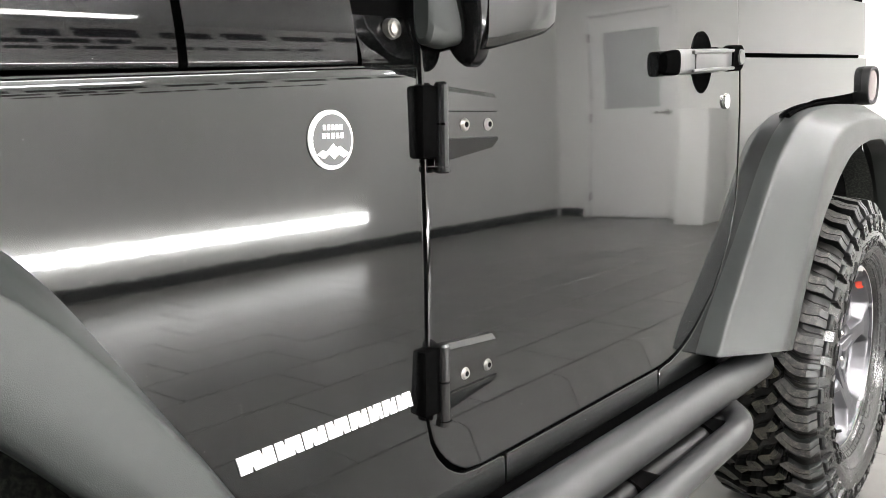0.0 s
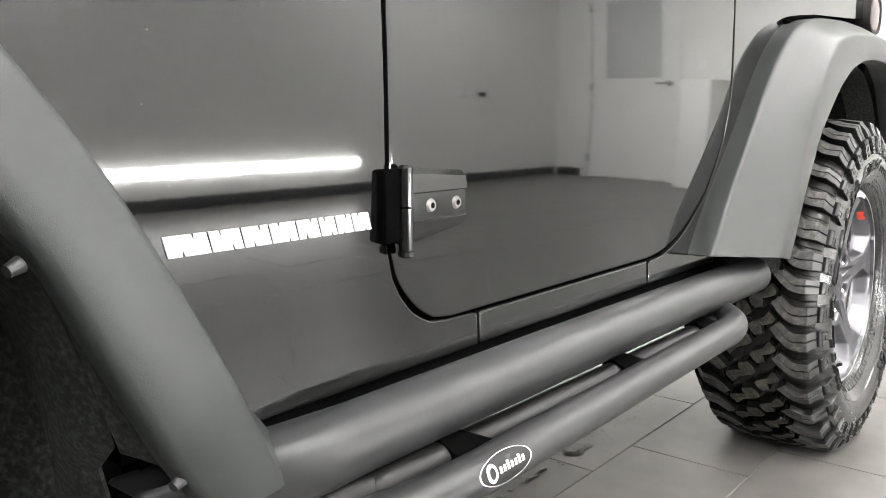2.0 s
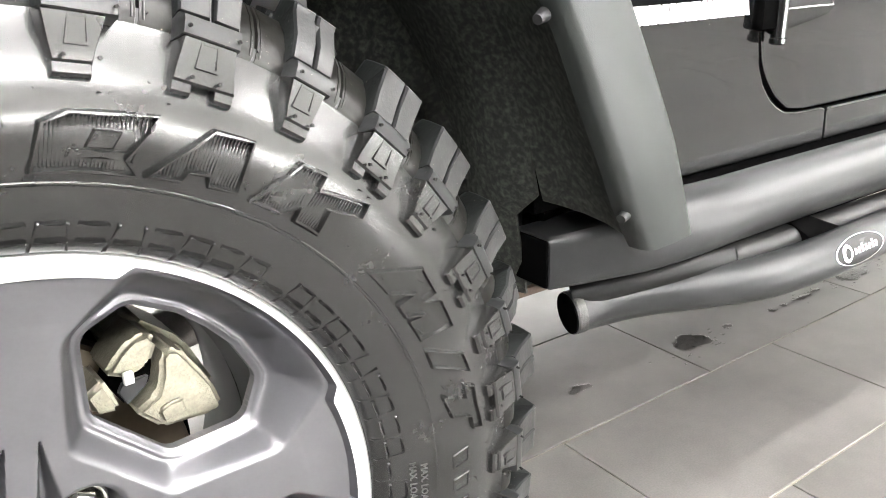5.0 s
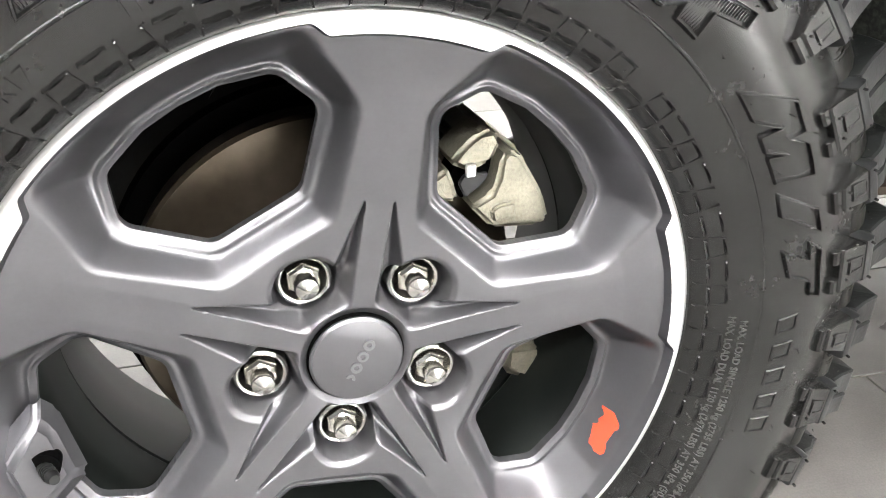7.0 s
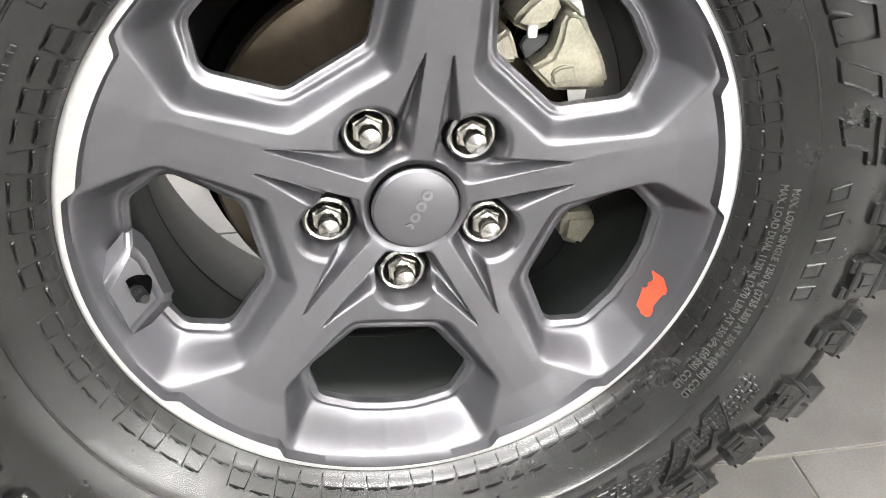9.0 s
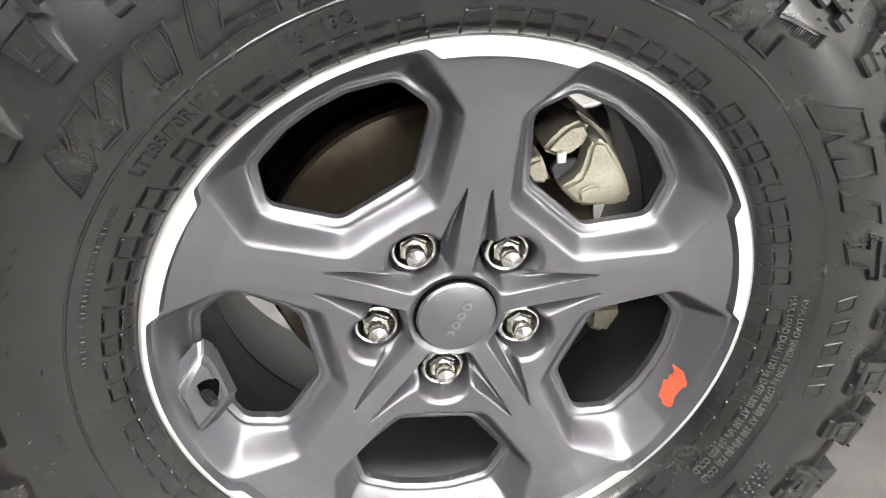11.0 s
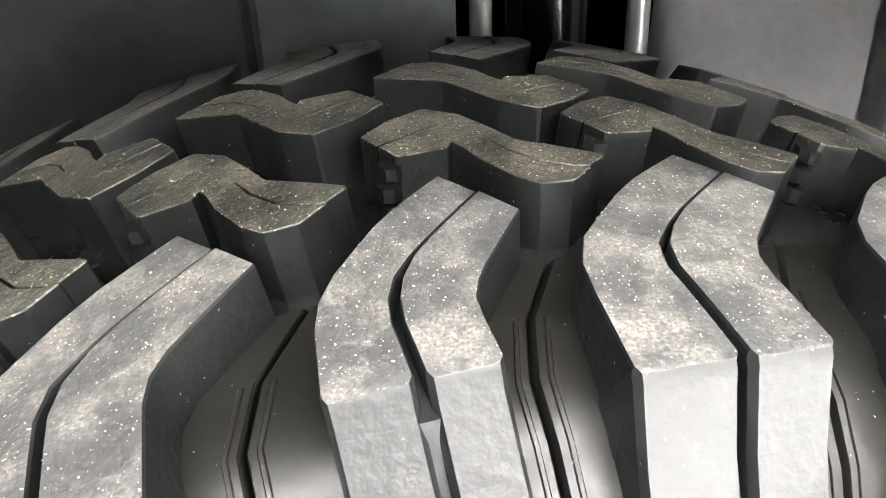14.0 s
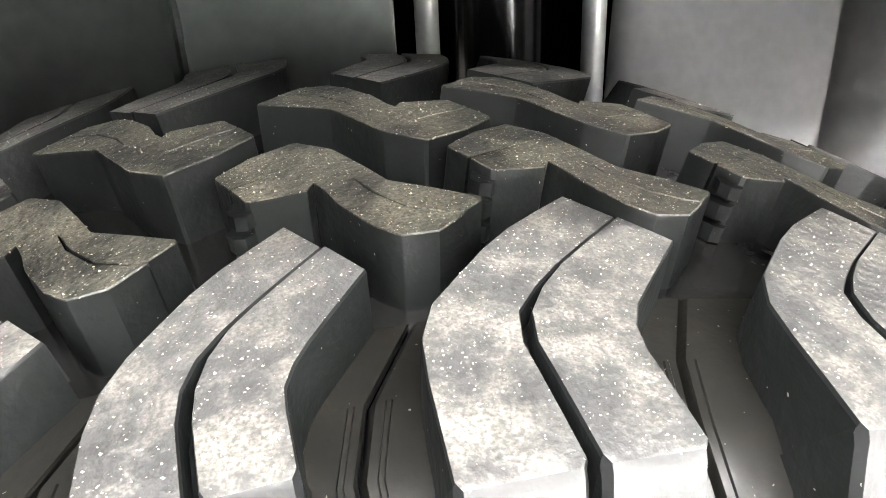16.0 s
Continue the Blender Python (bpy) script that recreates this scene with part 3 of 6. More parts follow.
box(bm, 2.79, 2.83, 0.06, 1.45, 0.53, 1.75)
box(bm, 0.95, 2.82, 0.06, 1.44, 1.72, 1.78, 0.02)
part("far_body", bm, PAINT, car, "far side of the black body")


# hood, cowl and windscreen base: side faces that round over to the top
def hood_piece(name, x0, x1, z_of, label="", tall=0.0):
    bm = bmesh.new()
    prof = [(0.03, -0.006), (0.01, -0.005), (0.009, -0.003), (0.0091, 0.004), (0.0096, 0.012), (0.0105, 0.02), (0.0126, 0.033), (0.0152, 0.046), (0.0184, 0.059), (0.0222, 0.069), (0.0272, 0.079), (0.034, 0.088), (0.043, 0.097), (0.056, 0.107), (0.075, 0.117), (0.105, 0.127), (0.16, 0.138), (0.3, 0.152), (0.74, 0.168)]
    prof = prof + [(1.48 - y, z) for y, z in prof[-2::-1]]
    rows = []
    for k in range(25):
        x = x0 + (x1 - x0) * k / 24
        rows.append([(x, y + (3.2 * tall * (dz + (tall if dz > 0.05 else 0)) if dz > 0 else 0), z_of(x) + dz + (tall if dz > 0.05 else 0)) for y, dz in prof])
    loft(bm, rows)
    bmesh.ops.solidify(bm, geom=bm.faces[:], thickness=0.006)
    bmesh.ops.recalc_face_normals(bm, faces=bm.faces)
    return part(name, bm, PAINT, car, label)


hz = lambda x: 1.083 + 0.055 * (x - 0.4)
hood_piece("hood", -0.75, 0.5215, hz, "glossy black hood")
hood_piece("cowl", 0.5305, 0.7265, hz, "glossy black cowl side")
hood_piece("windscreen_base", 0.733, 0.8125, hz, tall=0.06)
bm = bmesh.new()
box(bm, -0.75, 0.81, 0.03, 0.06, 1.03, 1.19)
part("hood_seal", bm, SEAL, car)
bm = bmesh.new()
cyl(bm, (0.784, 0.018, 1.136), (0.784, 0.0105, 1.1365), 0.0115, 0.0105)
cyl(bm, (0.784, 0.011, 1.136), (0.784, 0.0085, 1.136), 0.0082, 0.0074, n=20)
cyl(bm, (0.784, 0.0085, 1.136), (0.784, 0.0065, 1.136), 0.0074, 0.004, n=20)
part("bolt", bm, STEEL, car, "steel button-head bolt")


# flares
def flare(name, rows, label):
    bm = bmesh.new()
    vs, fs = loft(bm, rows)
    bmesh.ops.recalc_face_normals(bm, faces=bm.faces)
    bmesh.ops.solidify(bm, geom=bm.faces[:], thickness=0.004)
    bmesh.ops.recalc_face_normals(bm, faces=bm.faces)
    return part(name, bm, FLARE, car, label, angle=45)


def resample(pts, n):
    P = np.array(pts, float)
    d = np.r_[0, np.cumsum(np.linalg.norm(np.diff(P, axis=0), axis=1))]
    t = np.linspace(0, d[-1], n)
    Q = np.stack([np.interp(t, d, P[:, k]) for k in range(P.shape[1])], 1)
    for _ in range(2):
        Q[1:-1] = (Q[:-2] + 2 * Q[1:-1] + Q[2:]) / 4
    return Q


def flare_rows(body, out, lip, y_body, y_foot, y_high, inner=0.03):
    """Rows across a flare: from the body out to the edge, over the face, round the lip and back in."""
    B, O, L = resample(body, 60), resample(out, 60), resample(lip, 60)
    rows = []
    for (bx, bz), (ox, oz), (lx, lz) in zip(B, O, L):
        y_out = lerp_line([(0.54, y_foot), (0.64, y_high)], oz)
        y_lip = y_out - 0.008
        r = [(bx, y_body, bz), (bx, -0.004, bz)]
        for t in (0.3, 0.6, 0.85):
            r.append((bx + (ox - bx) * t, y_out * t, bz + (oz - bz) * t))
        for t, y in ((0.0, y_out + 0.002), (0.02, y_out - 0.001), (0.06, y_out - 0.003), (0.12, y_out - 0.0045), (0.5, y_out - 0.0075), (0.86, y_lip), (0.94, y_lip + 0.003), (0.99, y_lip + 0.009), (1.0, y_lip + 0.018), (1.004, y_lip + inner)):
            r.append((ox + (lx - ox) * t, y, oz + (lz - oz) * t))
        rows.append(r)
    return rows


ff = flare_rows(FL_BODY, FL_OUT, FL_LIP, 0.01, -0.100, -0.113, 0.022)
flare("front_flare", ff, "matt grey plastic front fender flare")
# rear flare: an upright side wall, a crisp crease, the broad face, a bevel towards the wheel
RC = [(1.626, 0.584), (1.668, 0.643), (1.70, 0.685), (1.745, 0.738), (1.80, 0.803), (1.86, 0.875), (1.905, 0.928), (1.963, 0.98), (2.03, 1.022), (2.11, 1.047), (2.22, 1.060), (2.40, 1.07), (2.626, 1.070), (2.80, 1.04), (2.92, 0.94), (3.0, 0.75)]
RS = [(1.813, 0.563), (1.852, 0.622), (1.90, 0.693), (1.94, 0.755), (1.99, 0.836), (2.024, 0.886), (2.067, 0.94), (2.12, 0.99), (2.17, 1.008), (2.26, 1.022), (2.40, 1.032), (2.626, 1.03), (2.78, 0.99), (2.88, 0.88), (2.95, 0.73)]
RL = [(1.895, 0.548), (1.93, 0.60), (1.965, 0.665), (2.065, 0.80), (2.19, 0.895), (2.29, 0.945), (2.38, 0.965), (2.48, 0.976), (2.62, 0.975), (2.72, 0.93), (2.82, 0.82), (2.9, 0.70)]
rows = []
for c, m_, l in zip(resample(RC, 60), resample(RS, 60), resample(RL, 60)):
    r = [(c[0], 0.014, c[1])] + [(c[0], y, c[1]) for y in (0.002, -0.012, -0.024, -0.0335)]
    for t, y in ((0.006, -0.0365), (0.02, -0.039), (0.05, -0.0415), (0.1, -0.0445), (0.3, -0.0575), (0.55, -0.0735), (0.8, -0.0885), (0.95, -0.0965), (1.0, -0.0985)):
        r.append((c[0] + (m_[0] - c[0]) * t, y, c[1] + (m_[1] - c[1]) * t))
    for t, y in ((0.08, -0.1), (0.5, -0.1005), (0.9, -0.0985), (0.98, -0.096), (1.0, -0.088), (1.0, -0.05)):
        r.append((m_[0] + (l[0] - m_[0]) * t, y, m_[1] + (l[1] - m_[1]) * t))
    rows.append(r)
flare("rear_flare", rows, "matt grey plastic rear fender flare")
bm = bmesh.new()
tube(bm, [(c[0], -0.006, c[1] + 0.004) for c in resample(RC, 60) if 2.05 < c[0] < 2.5], 0.006, 8)
part("flare_seal", bm, SEAL, car)
for x, z in ((0.488, 0.575), (0.392, 0.742)):
    bm = bmesh.new()
    cyl(bm, (x + 0.004, -0.104, z + 0.006), (x - 0.005, -0.1065, z + 0.003), 0.0055, 0.004)
    part("screw", bm, TUBE, car, "small dark flare screw")

# front wheel well
STRUT = mat("zinc_grey_strut", (0.42, 0.43, 0.43), 0.32, metal=0.5, vary=0.15, scale=30)
bm = bmesh.new()
arch = resample([(0.535, 0.44), (0.522, 0.52), (0.505, 0.58), (0.499, 0.615), (0.481, 0.676), (0.443, 0.752), (0.40, 0.83), (0.36, 0.88), (0.31, 0.92), (0.2, 0.955), (0.0, 0.97), (-0.2, 0.95), (-0.36, 0.88), (-0.48, 0.74), (-0.52, 0.6)], 50)
loft(bm, [[(x - (0.012 if 0.0 < t < 0.3 else 0), lerp_line([(0.44, 0.068), (0.535, 0.066), (0.565, 0.024), (0.8, 0.02), (0.9, 0.0)], z) + (0.42 - 0.0) * t, z) for t in (0, 0.08, 0.2, 0.35, 0.5, 0.75, 1.0)] for x, z in arch])
bmesh.ops.recalc_face_normals(bm, faces=bm.faces)
bmesh.ops.solidify(bm, geom=bm.faces[:], thickness=0.004)
part("wheel_liner", bm, LINER, car, "black fibrous wheel-well liner")
# felt strip from the flare's lip in to the liner's fold
bm = bmesh.new()
lip_r = resample(FL_LIP, 40)[:34]
fold_r = resample([(0.515, 0.56), (0.505, 0.58), (0.499, 0.615), (0.481, 0.676), (0.443, 0.752), (0.40, 0.83), (0.36, 0.88), (0.31, 0.92), (0.2, 0.955), (0.0, 0.97), (-0.2, 0.95), (-0.36, 0.88)], 34)
rows = []
for (lx, lz), (gx, gz) in zip(lip_r, fold_r):
    yl = lerp_line([(0.54, -0.086), (0.64, -0.11)], lz)
    rows.append([(lx + 0.006 + (gx - lx - 0.006) * t + 0.012 * math.sin(math.pi * t), yl + (0.022 - yl) * t, lz + 0.006 + (gz - lz - 0.006) * t) for t in (0, 0.15, 0.35, 0.6, 0.85, 1.0)])
loft(bm, rows)
bmesh.ops.recalc_face_normals(bm, faces=bm.faces)
bmesh.ops.solidify(bm, geom=bm.faces[:], thickness=0.003)
part("flare_lining", bm, LINER, car, "black felt lining behind the flare")
bm = bmesh.new()
rows = []
for k in range(13):
    z = 1.0 - 0.55 * k / 12
    rows.append([(0.38, 0.2365, z), (0.42, 0.2, z), (0.46, 0.16, z), (0.5, 0.12, z)])
loft(bm, rows)
bmesh.ops.solidify(bm, geom=bm.faces[:], thickness=0.005)
bmesh.ops.recalc_face_normals(bm, faces=bm.faces)
part("wheel_liner", bm, LINER, car, "black fibrous wheel-well liner")
bm = bmesh.new()
rows = []
for k in range(13):
    z = 1.0 - 0.42 * k / 12
    rows.append([(-0.55, 0.22, z), (-0.45, 0.265, z), (-0.36, 0.285, z), (-0.25, 0.293, z), (-0.14, 0.295, z), (-0.080, 0.294, z), (-0.0765, 0.2965, z), (-0.0752, 0.303, z)])
loft(bm, rows)
bmesh.ops.solidify(bm, geom=bm.faces[:], thickness=0.006)
box(bm, -0.0715, 0.049, 0.294, 0.30, 0.60, 1.0, 0.003)
box(bm, -0.09, 0.049, 0.303, 0.31, 0.60, 1.0)
bmesh.ops.recalc_face_normals(bm, faces=bm.faces)
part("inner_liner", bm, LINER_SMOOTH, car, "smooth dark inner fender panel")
bm = bmesh.new()
rows = []
for k in range(13):
    z = 1.0 - 0.5 * k / 12
    lean = -0.02 * k / 12
    rows.append([(0.236 + lean, 0.41, z), (0.240 + lean, 0.392, z), (0.25 + lean, 0.376, z), (0.285, 0.335, z), (0.33, 0.285, z), (0.38, 0.235, z)])
loft(bm, rows)
bmesh.ops.solidify(bm, geom=bm.faces[:], thickness=0.005)
bmesh.ops.recalc_face_normals(bm, faces=bm.faces)
part("inner_liner", bm, LINER_LIT, car, "inner fender panel, the light on it put into its pale grey")
bm = bmesh.new()
box(bm, -0.6, 0.6, 0.5, 0.52, 0.6, 1.05)
box(bm, -0.6, 0.6, 0.06, 0.5, 1.02, 1.04)
part("engine_bay_wall", bm, SEAL, car)
for x, y, r, nm, m in ((0.077, 0.356, 0.008, "strut", STRUT), (0.132, 0.40, 0.038, "shock_absorber", GLOSS_BLACK), (0.198, 0.369, 0.0085, "strut", STRUT)):
    bm = bmesh.new()
    cyl(bm, (x, y, 0.5), (x, y, 1.0), r, n=32)
    part(nm, bm, m, car)
# frame rail and axle behind the front wheel
bm = bmesh.new()
box(bm, -0.7, 2.9, 0.42, 0.50, 0.53, 0.63, 0.012)
part("frame_rail", bm, BLACK, car)
bm = bmesh.new()
cyl(bm, (0.0, 0.2, 0.405), (0.0, 1.3, 0.405), 0.042)
cyl(bm, (0.0, 0.45, 0.405), (0.0, 0.75, 0.405), 0.11, 0.08)
part("front_axle", bm, BLACK, car)
bm = bmesh.new()
box(bm, -0.5, -0.03, 0.515, 0.523, 0.27, 0.60, 0.003)
box(bm, -0.5, -0.03, 0.49, 0.515, 0.27, 0.28, 0.002)
part("splash_guard", bm, BLACK, car, "black plastic splash guard under the engine")
bm = bmesh.new()
box(bm, 0.44, 0.66, 0.2, 0.24, 0.40, 0.435, 0.006)
box(bm, 0.492, 0.535, 0.12, 0.2, 0.405, 0.448, 0.004)
part("body_mount", bm, WELD, car, "dirty grey body mount")
bm = bmesh.new()
box(bm, 0.53, 0.70, 0.185, 0.245, 0.366, 0.378, 0.003)
box(bm, 0.50, 0.522, 0.165, 0.2, 0.43, 0.462, 0.003)
box(bm, 0.528, 0.54, 0.188, 0.236, 0.37, 0.42, 0.003)
part("mount_flange", bm, RUST, car, "rust-stained mount flange")
bm = bmesh.new()
tube(bm, [(-0.05, 0.34, 0.35), (0.3, 0.37, 0.385), (0.9, 0.43, 0.45)], 0.03, 18)
part("control_arm", bm, STEEL, car, "grey steel control arm")
bm = bmesh.new()
box(bm, 0.532, 0.63, 0.095, 0.25, 0.43, 0.575, 0.006)
part("rail_bracket", bm, BLACK, car)
# added sheet: stops the far lamps from flooding the floor under the car
bm = bmesh.new()
box(bm, 0.80, 2.0, 0.24, 0.27, 0.30, 0.53, 0.01)
part("underbody_light_block", bm, SEAL, car, "added black sheet that keeps lamp light out under the floor")
bm = bmesh.new()
box(bm, 0.40, 0.46, 0.16, 0.2, 0.38, 0.46, 0.008)
part("bracket", bm, BLACK, car)

# upper rail with boxed front end, lower step tube, brackets
step = bmesh.new()
rows = []
for x, q, cy, cz, s in ((0.5275, 7, 0.054, 0.485, 0.76), (0.5305, 7, 0.053, 0.4855, 0.81), (0.555, 7, 0.04, 0.490, 0.84), (0.585, 6, 0.022, 0.497, 0.89), (0.615, 4.5, 0.003, 0.5035, 0.94), (0.645, 3.2, -0.012, 0.509, 0.97), (0.68, 2.4, -0.023, 0.5135, 1.0), (0.73, 2, -0.029, 0.5165, 1.0), (0.8, 2, -0.03, 0.5175, 1.0), (1.1, 2, -0.03, 0.5178, 1.0), (1.5, 2, -0.03, 0.516, 1.0), (1.75, 2, -0.03, 0.5135, 1.0), (1.872, 2, -0.03, 0.5125, 1.0)):
    ring = []
    for t in range(36):
        a = 2 * math.pi * t / 36
        k = 0.0372 * s * (abs(math.cos(a)) ** q + abs(math.sin(a)) ** q) ** (-1 / q)
        ring.append((x, cy + k * math.cos(a), cz + k * math.sin(a)))
    rows.append(ring)
loft(step, rows, closed=True, caps=True)
bmesh.ops.recalc_face_normals(step, faces=step.faces)
side_step = part("side_step", step, TUBE, car, "satin black tubular side step")
# plate on the closed rail, black for the shade of an open end
bm = bmesh.new()
box(bm, 0.5245, 0.528, 0.028, 0.08, 0.459, 0.511, 0.0015)
part("end_shade_plate", bm, SEAL, side_step, "black plate that draws the shade inside the rail's end")
bm = bmesh.new()
TP = [(0.581, 0.052, 0.4065), (0.62, 0.041, 0.411), (0.665, 0.014, 0.42), (0.72, -0.032, 0.431), (0.77, -0.072, 0.443), (0.84, -0.094, 0.455), (0.93, -0.1, 0.461), (1.2, -0.1, 0.4635), (1.48, -0.1, 0.467), (1.57, -0.098, 0.467), (1.628, -0.08, 0.468), (1.655, -0.045, 0.476), (1.657, -0.02, 0.49)]
tube(bm, TP, 0.0248, 26)
part("step_tube", bm, TUBE, side_step, "bent lower step tube")
bm = bmesh.new()
tdir = (Vector(TP[0]) - Vector(TP[1])).normalized()
cyl(bm, Vector(TP[0]) - tdir * 0.002, Vector(TP[0]) + tdir * 0.0012, 0.0236, n=30)
part("tube_cap", bm, SEAL, side_step, "black plug in the open tube end")
bm = bmesh.new()
tube(bm, [Vector(TP[0]) - tdir * 0.013, Vector(TP[0]) - tdir * 0.008, Vector(TP[0]) - tdir * 0.003], 0.0253, 26)
part("weld_ring", bm, WELD, side_step, "dull bare weld ring")
bm = bmesh.new()
tube(bm, [(0.59, 0.056, 0.425), (0.65, 0.014, 0.446), (0.74, -0.028, 0.459), (0.86, -0.045, 0.461), (1.63, -0.045, 0.455)], 0.0185, 18)
part("inner_bar", bm, BLACK, side_step)
for x in (0.855, 1.25, 1.545):
    bm = bmesh.new()
    v = [(x - 0.012, -0.03, 0.49), (x + 0.012, -0.03, 0.49), (x + 0.07, -0.09, 0.462), (x - 0.012, -0.09, 0.462)]
    a = [bm.verts.new(p) for p in v]
    b = [bm.verts.new((p[0], p[1], p[2] - 0.03)) for p in v]
    bm.faces.new(a)
    bm.faces.new(b[::-1])
    for i in range(4):
        j = (i + 1) % 4
        bm.faces.new((a[i], b[i], b[j], a[j]))
    bmesh.ops.recalc_face_normals(bm, faces=bm.faces)
    part("bracket", bm, SEAL, side_step)


def oval(bm, cx, cz, rx, rz, y0, y1, n=40, skew=0.0, index=0):
    return extrude_poly(bm, [(cx + rx * math.cos(t) + skew * rz * math.sin(t), cz + rz * math.sin(t)) for t in (2 * math.pi * k / n for k in range(n))], y0, y1, index)


# oval badge wrapped on the step tube
BX = 0.8655


def on_tube(x, s, lift):
    """A point on the step tube's skin: s runs round it from the badge's middle line."""
    cy = np.interp(x, [p[0] for p in TP], [p[1] for p in TP])
    cz = np.interp(x, [p[0] for p in TP], [p[2] for p in TP])
    a = 0.36 + s / 0.0248
    return (x, cy - (0.0248 + lift) * math.cos(a), cz + (0.0248 + lift) * math.sin(a))


def wrapped(bm, cx, cs, rx, rs, lift, hollow=0.0, n=44):
    """An oval plate laid round the tube, solid or as a ring."""
    rows = [[on_tube(cx + k * rx * math.cos(t), cs + k * rs * math.sin(t), d) for t in (2 * math.pi * j / n for j in range(n))]
            for k, d in ((1.0, -0.001), (1.0, lift), (0.85 if not hollow else hollow, lift), (0.6, lift), (0.3, lift), (0.02, lift))[:3 if hollow else 6]]
    loft(bm, rows, closed=True)
    bmesh.ops.recalc_face_normals(bm, faces=bm.faces)


bm = bmesh.new()
wrapped(bm, BX, 0.0, 0.0405, 0.0158, 0.0026)
badge = part("step_badge", bm, BLACK, side_step, "oval badge with a thin silver rim")
bm = bmesh.new()
wrapped(bm, BX, 0.0, 0.0405, 0.0158, 0.0031, hollow=0.962)
part("badge_rim", bm, WHITE, badge)
bm = bmesh.new()
wrapped(bm, BX - 0.024, 0.0, 0.0072, 0.0094, 0.0032, hollow=0.6)
for k in range(7):
    xa, s1 = BX - 0.0135 + k * 0.0062, 0.0026 + (0.0025 if k in (2, 5) else 0)
    loft(bm, [[on_tube(xx, sv, 0.0032) for sv in (-0.0036, 0.0, s1)] for xx in (xa, xa + 0.0042)])
part("badge_bars", bm, WHITE, badge)

# white side lettering, drawn as plain slanted blocks
y_l = side_y(0.73) - 0.0006
x = 0.556
for k, w in enumerate((0.044, 0.034, 0.031, 0.032, 0.028, 0.022, 0.0225, 0.0255)):
    a, b = x, x + w - 0.0026
    q1, q2 = a + (b - a) * 0.36, a + (b - a) * 0.68
    zt, zb, sl = 0.7372, 0.7188, -0.005
    # each block is notched from its top and from its foot
    g, h = 0.0017, 0.0085
    up, down = (q1, q2) if k % 2 else (q2, q1)
    foot = [(a, zb), (down - g, zb), (down - 0.0022, zb + h), (down + g, zb), (b, zb)]
    head = [(b + sl, zt), (up + g + sl, zt), (up + sl + 0.0022, zt - h), (up - g + sl, zt), (a + sl, zt)]
    bm = bmesh.new()
    extrude_poly(bm, foot + head, y_l - 0.0010, y_l + 0.002)
    part("letter_block", bm, WHITE, car, "white slanted lettering block" if k == 0 else "")
    x += w

# round fender badge
yb = side_y(1.022)
bm = bmesh.new()
oval(bm, 0.678, 1.022, 0.0288, 0.0288, yb - 0.0035, yb + 0.002, 56)
bmesh.ops.bevel(bm, geom=[e for e in bm.edges if abs(e.verts[0].co.y - e.verts[1].co.y) < 1e-6 and e.verts[0].co.y < yb], offset=0.0012, segments=2, affect="EDGES")
badge = part("round_badge", bm, WHITE, car, "round silver and white fender badge")
bm = bmesh.new()
oval(bm, 0.678, 1.022, 0.0248, 0.0248, yb - 0.0040, yb - 0.003, 48)
part("badge_field", bm, BADGE_GREY, badge)
for k in range(5):
    bm = bmesh.new()
    box(bm, 0.6655 + k * 0.0054, 0.669 + k * 0.0054, yb - 0.0046, yb - 0.0036, 1.0315, 1.0367)
    part("badge_bar", bm, WHITE, badge)
    bm = bmesh.new()
    box(bm, 0.664 + k * 0.006, 0.6678 + k * 0.006, yb - 0.0046, yb - 0.0036, 1.0235, 1.0288)
    part("badge_bar", bm, WHITE, badge)
bm = bmesh.new()
extrude_poly(bm, [(0.657, 1.0085), (0.664, 1.0125), (0.669, 1.011), (0.678, 1.0185), (0.683, 1.0145), (0.687, 1.016), (0.6985, 1.0085), (0.6915, 1.0045), (0.685, 1.008), (0.679, 1.0035), (0.672, 1.0085), (0.6655, 1.004)], yb - 0.0046, yb - 0.0036)
part("badge_relief", bm, WHITE, badge)


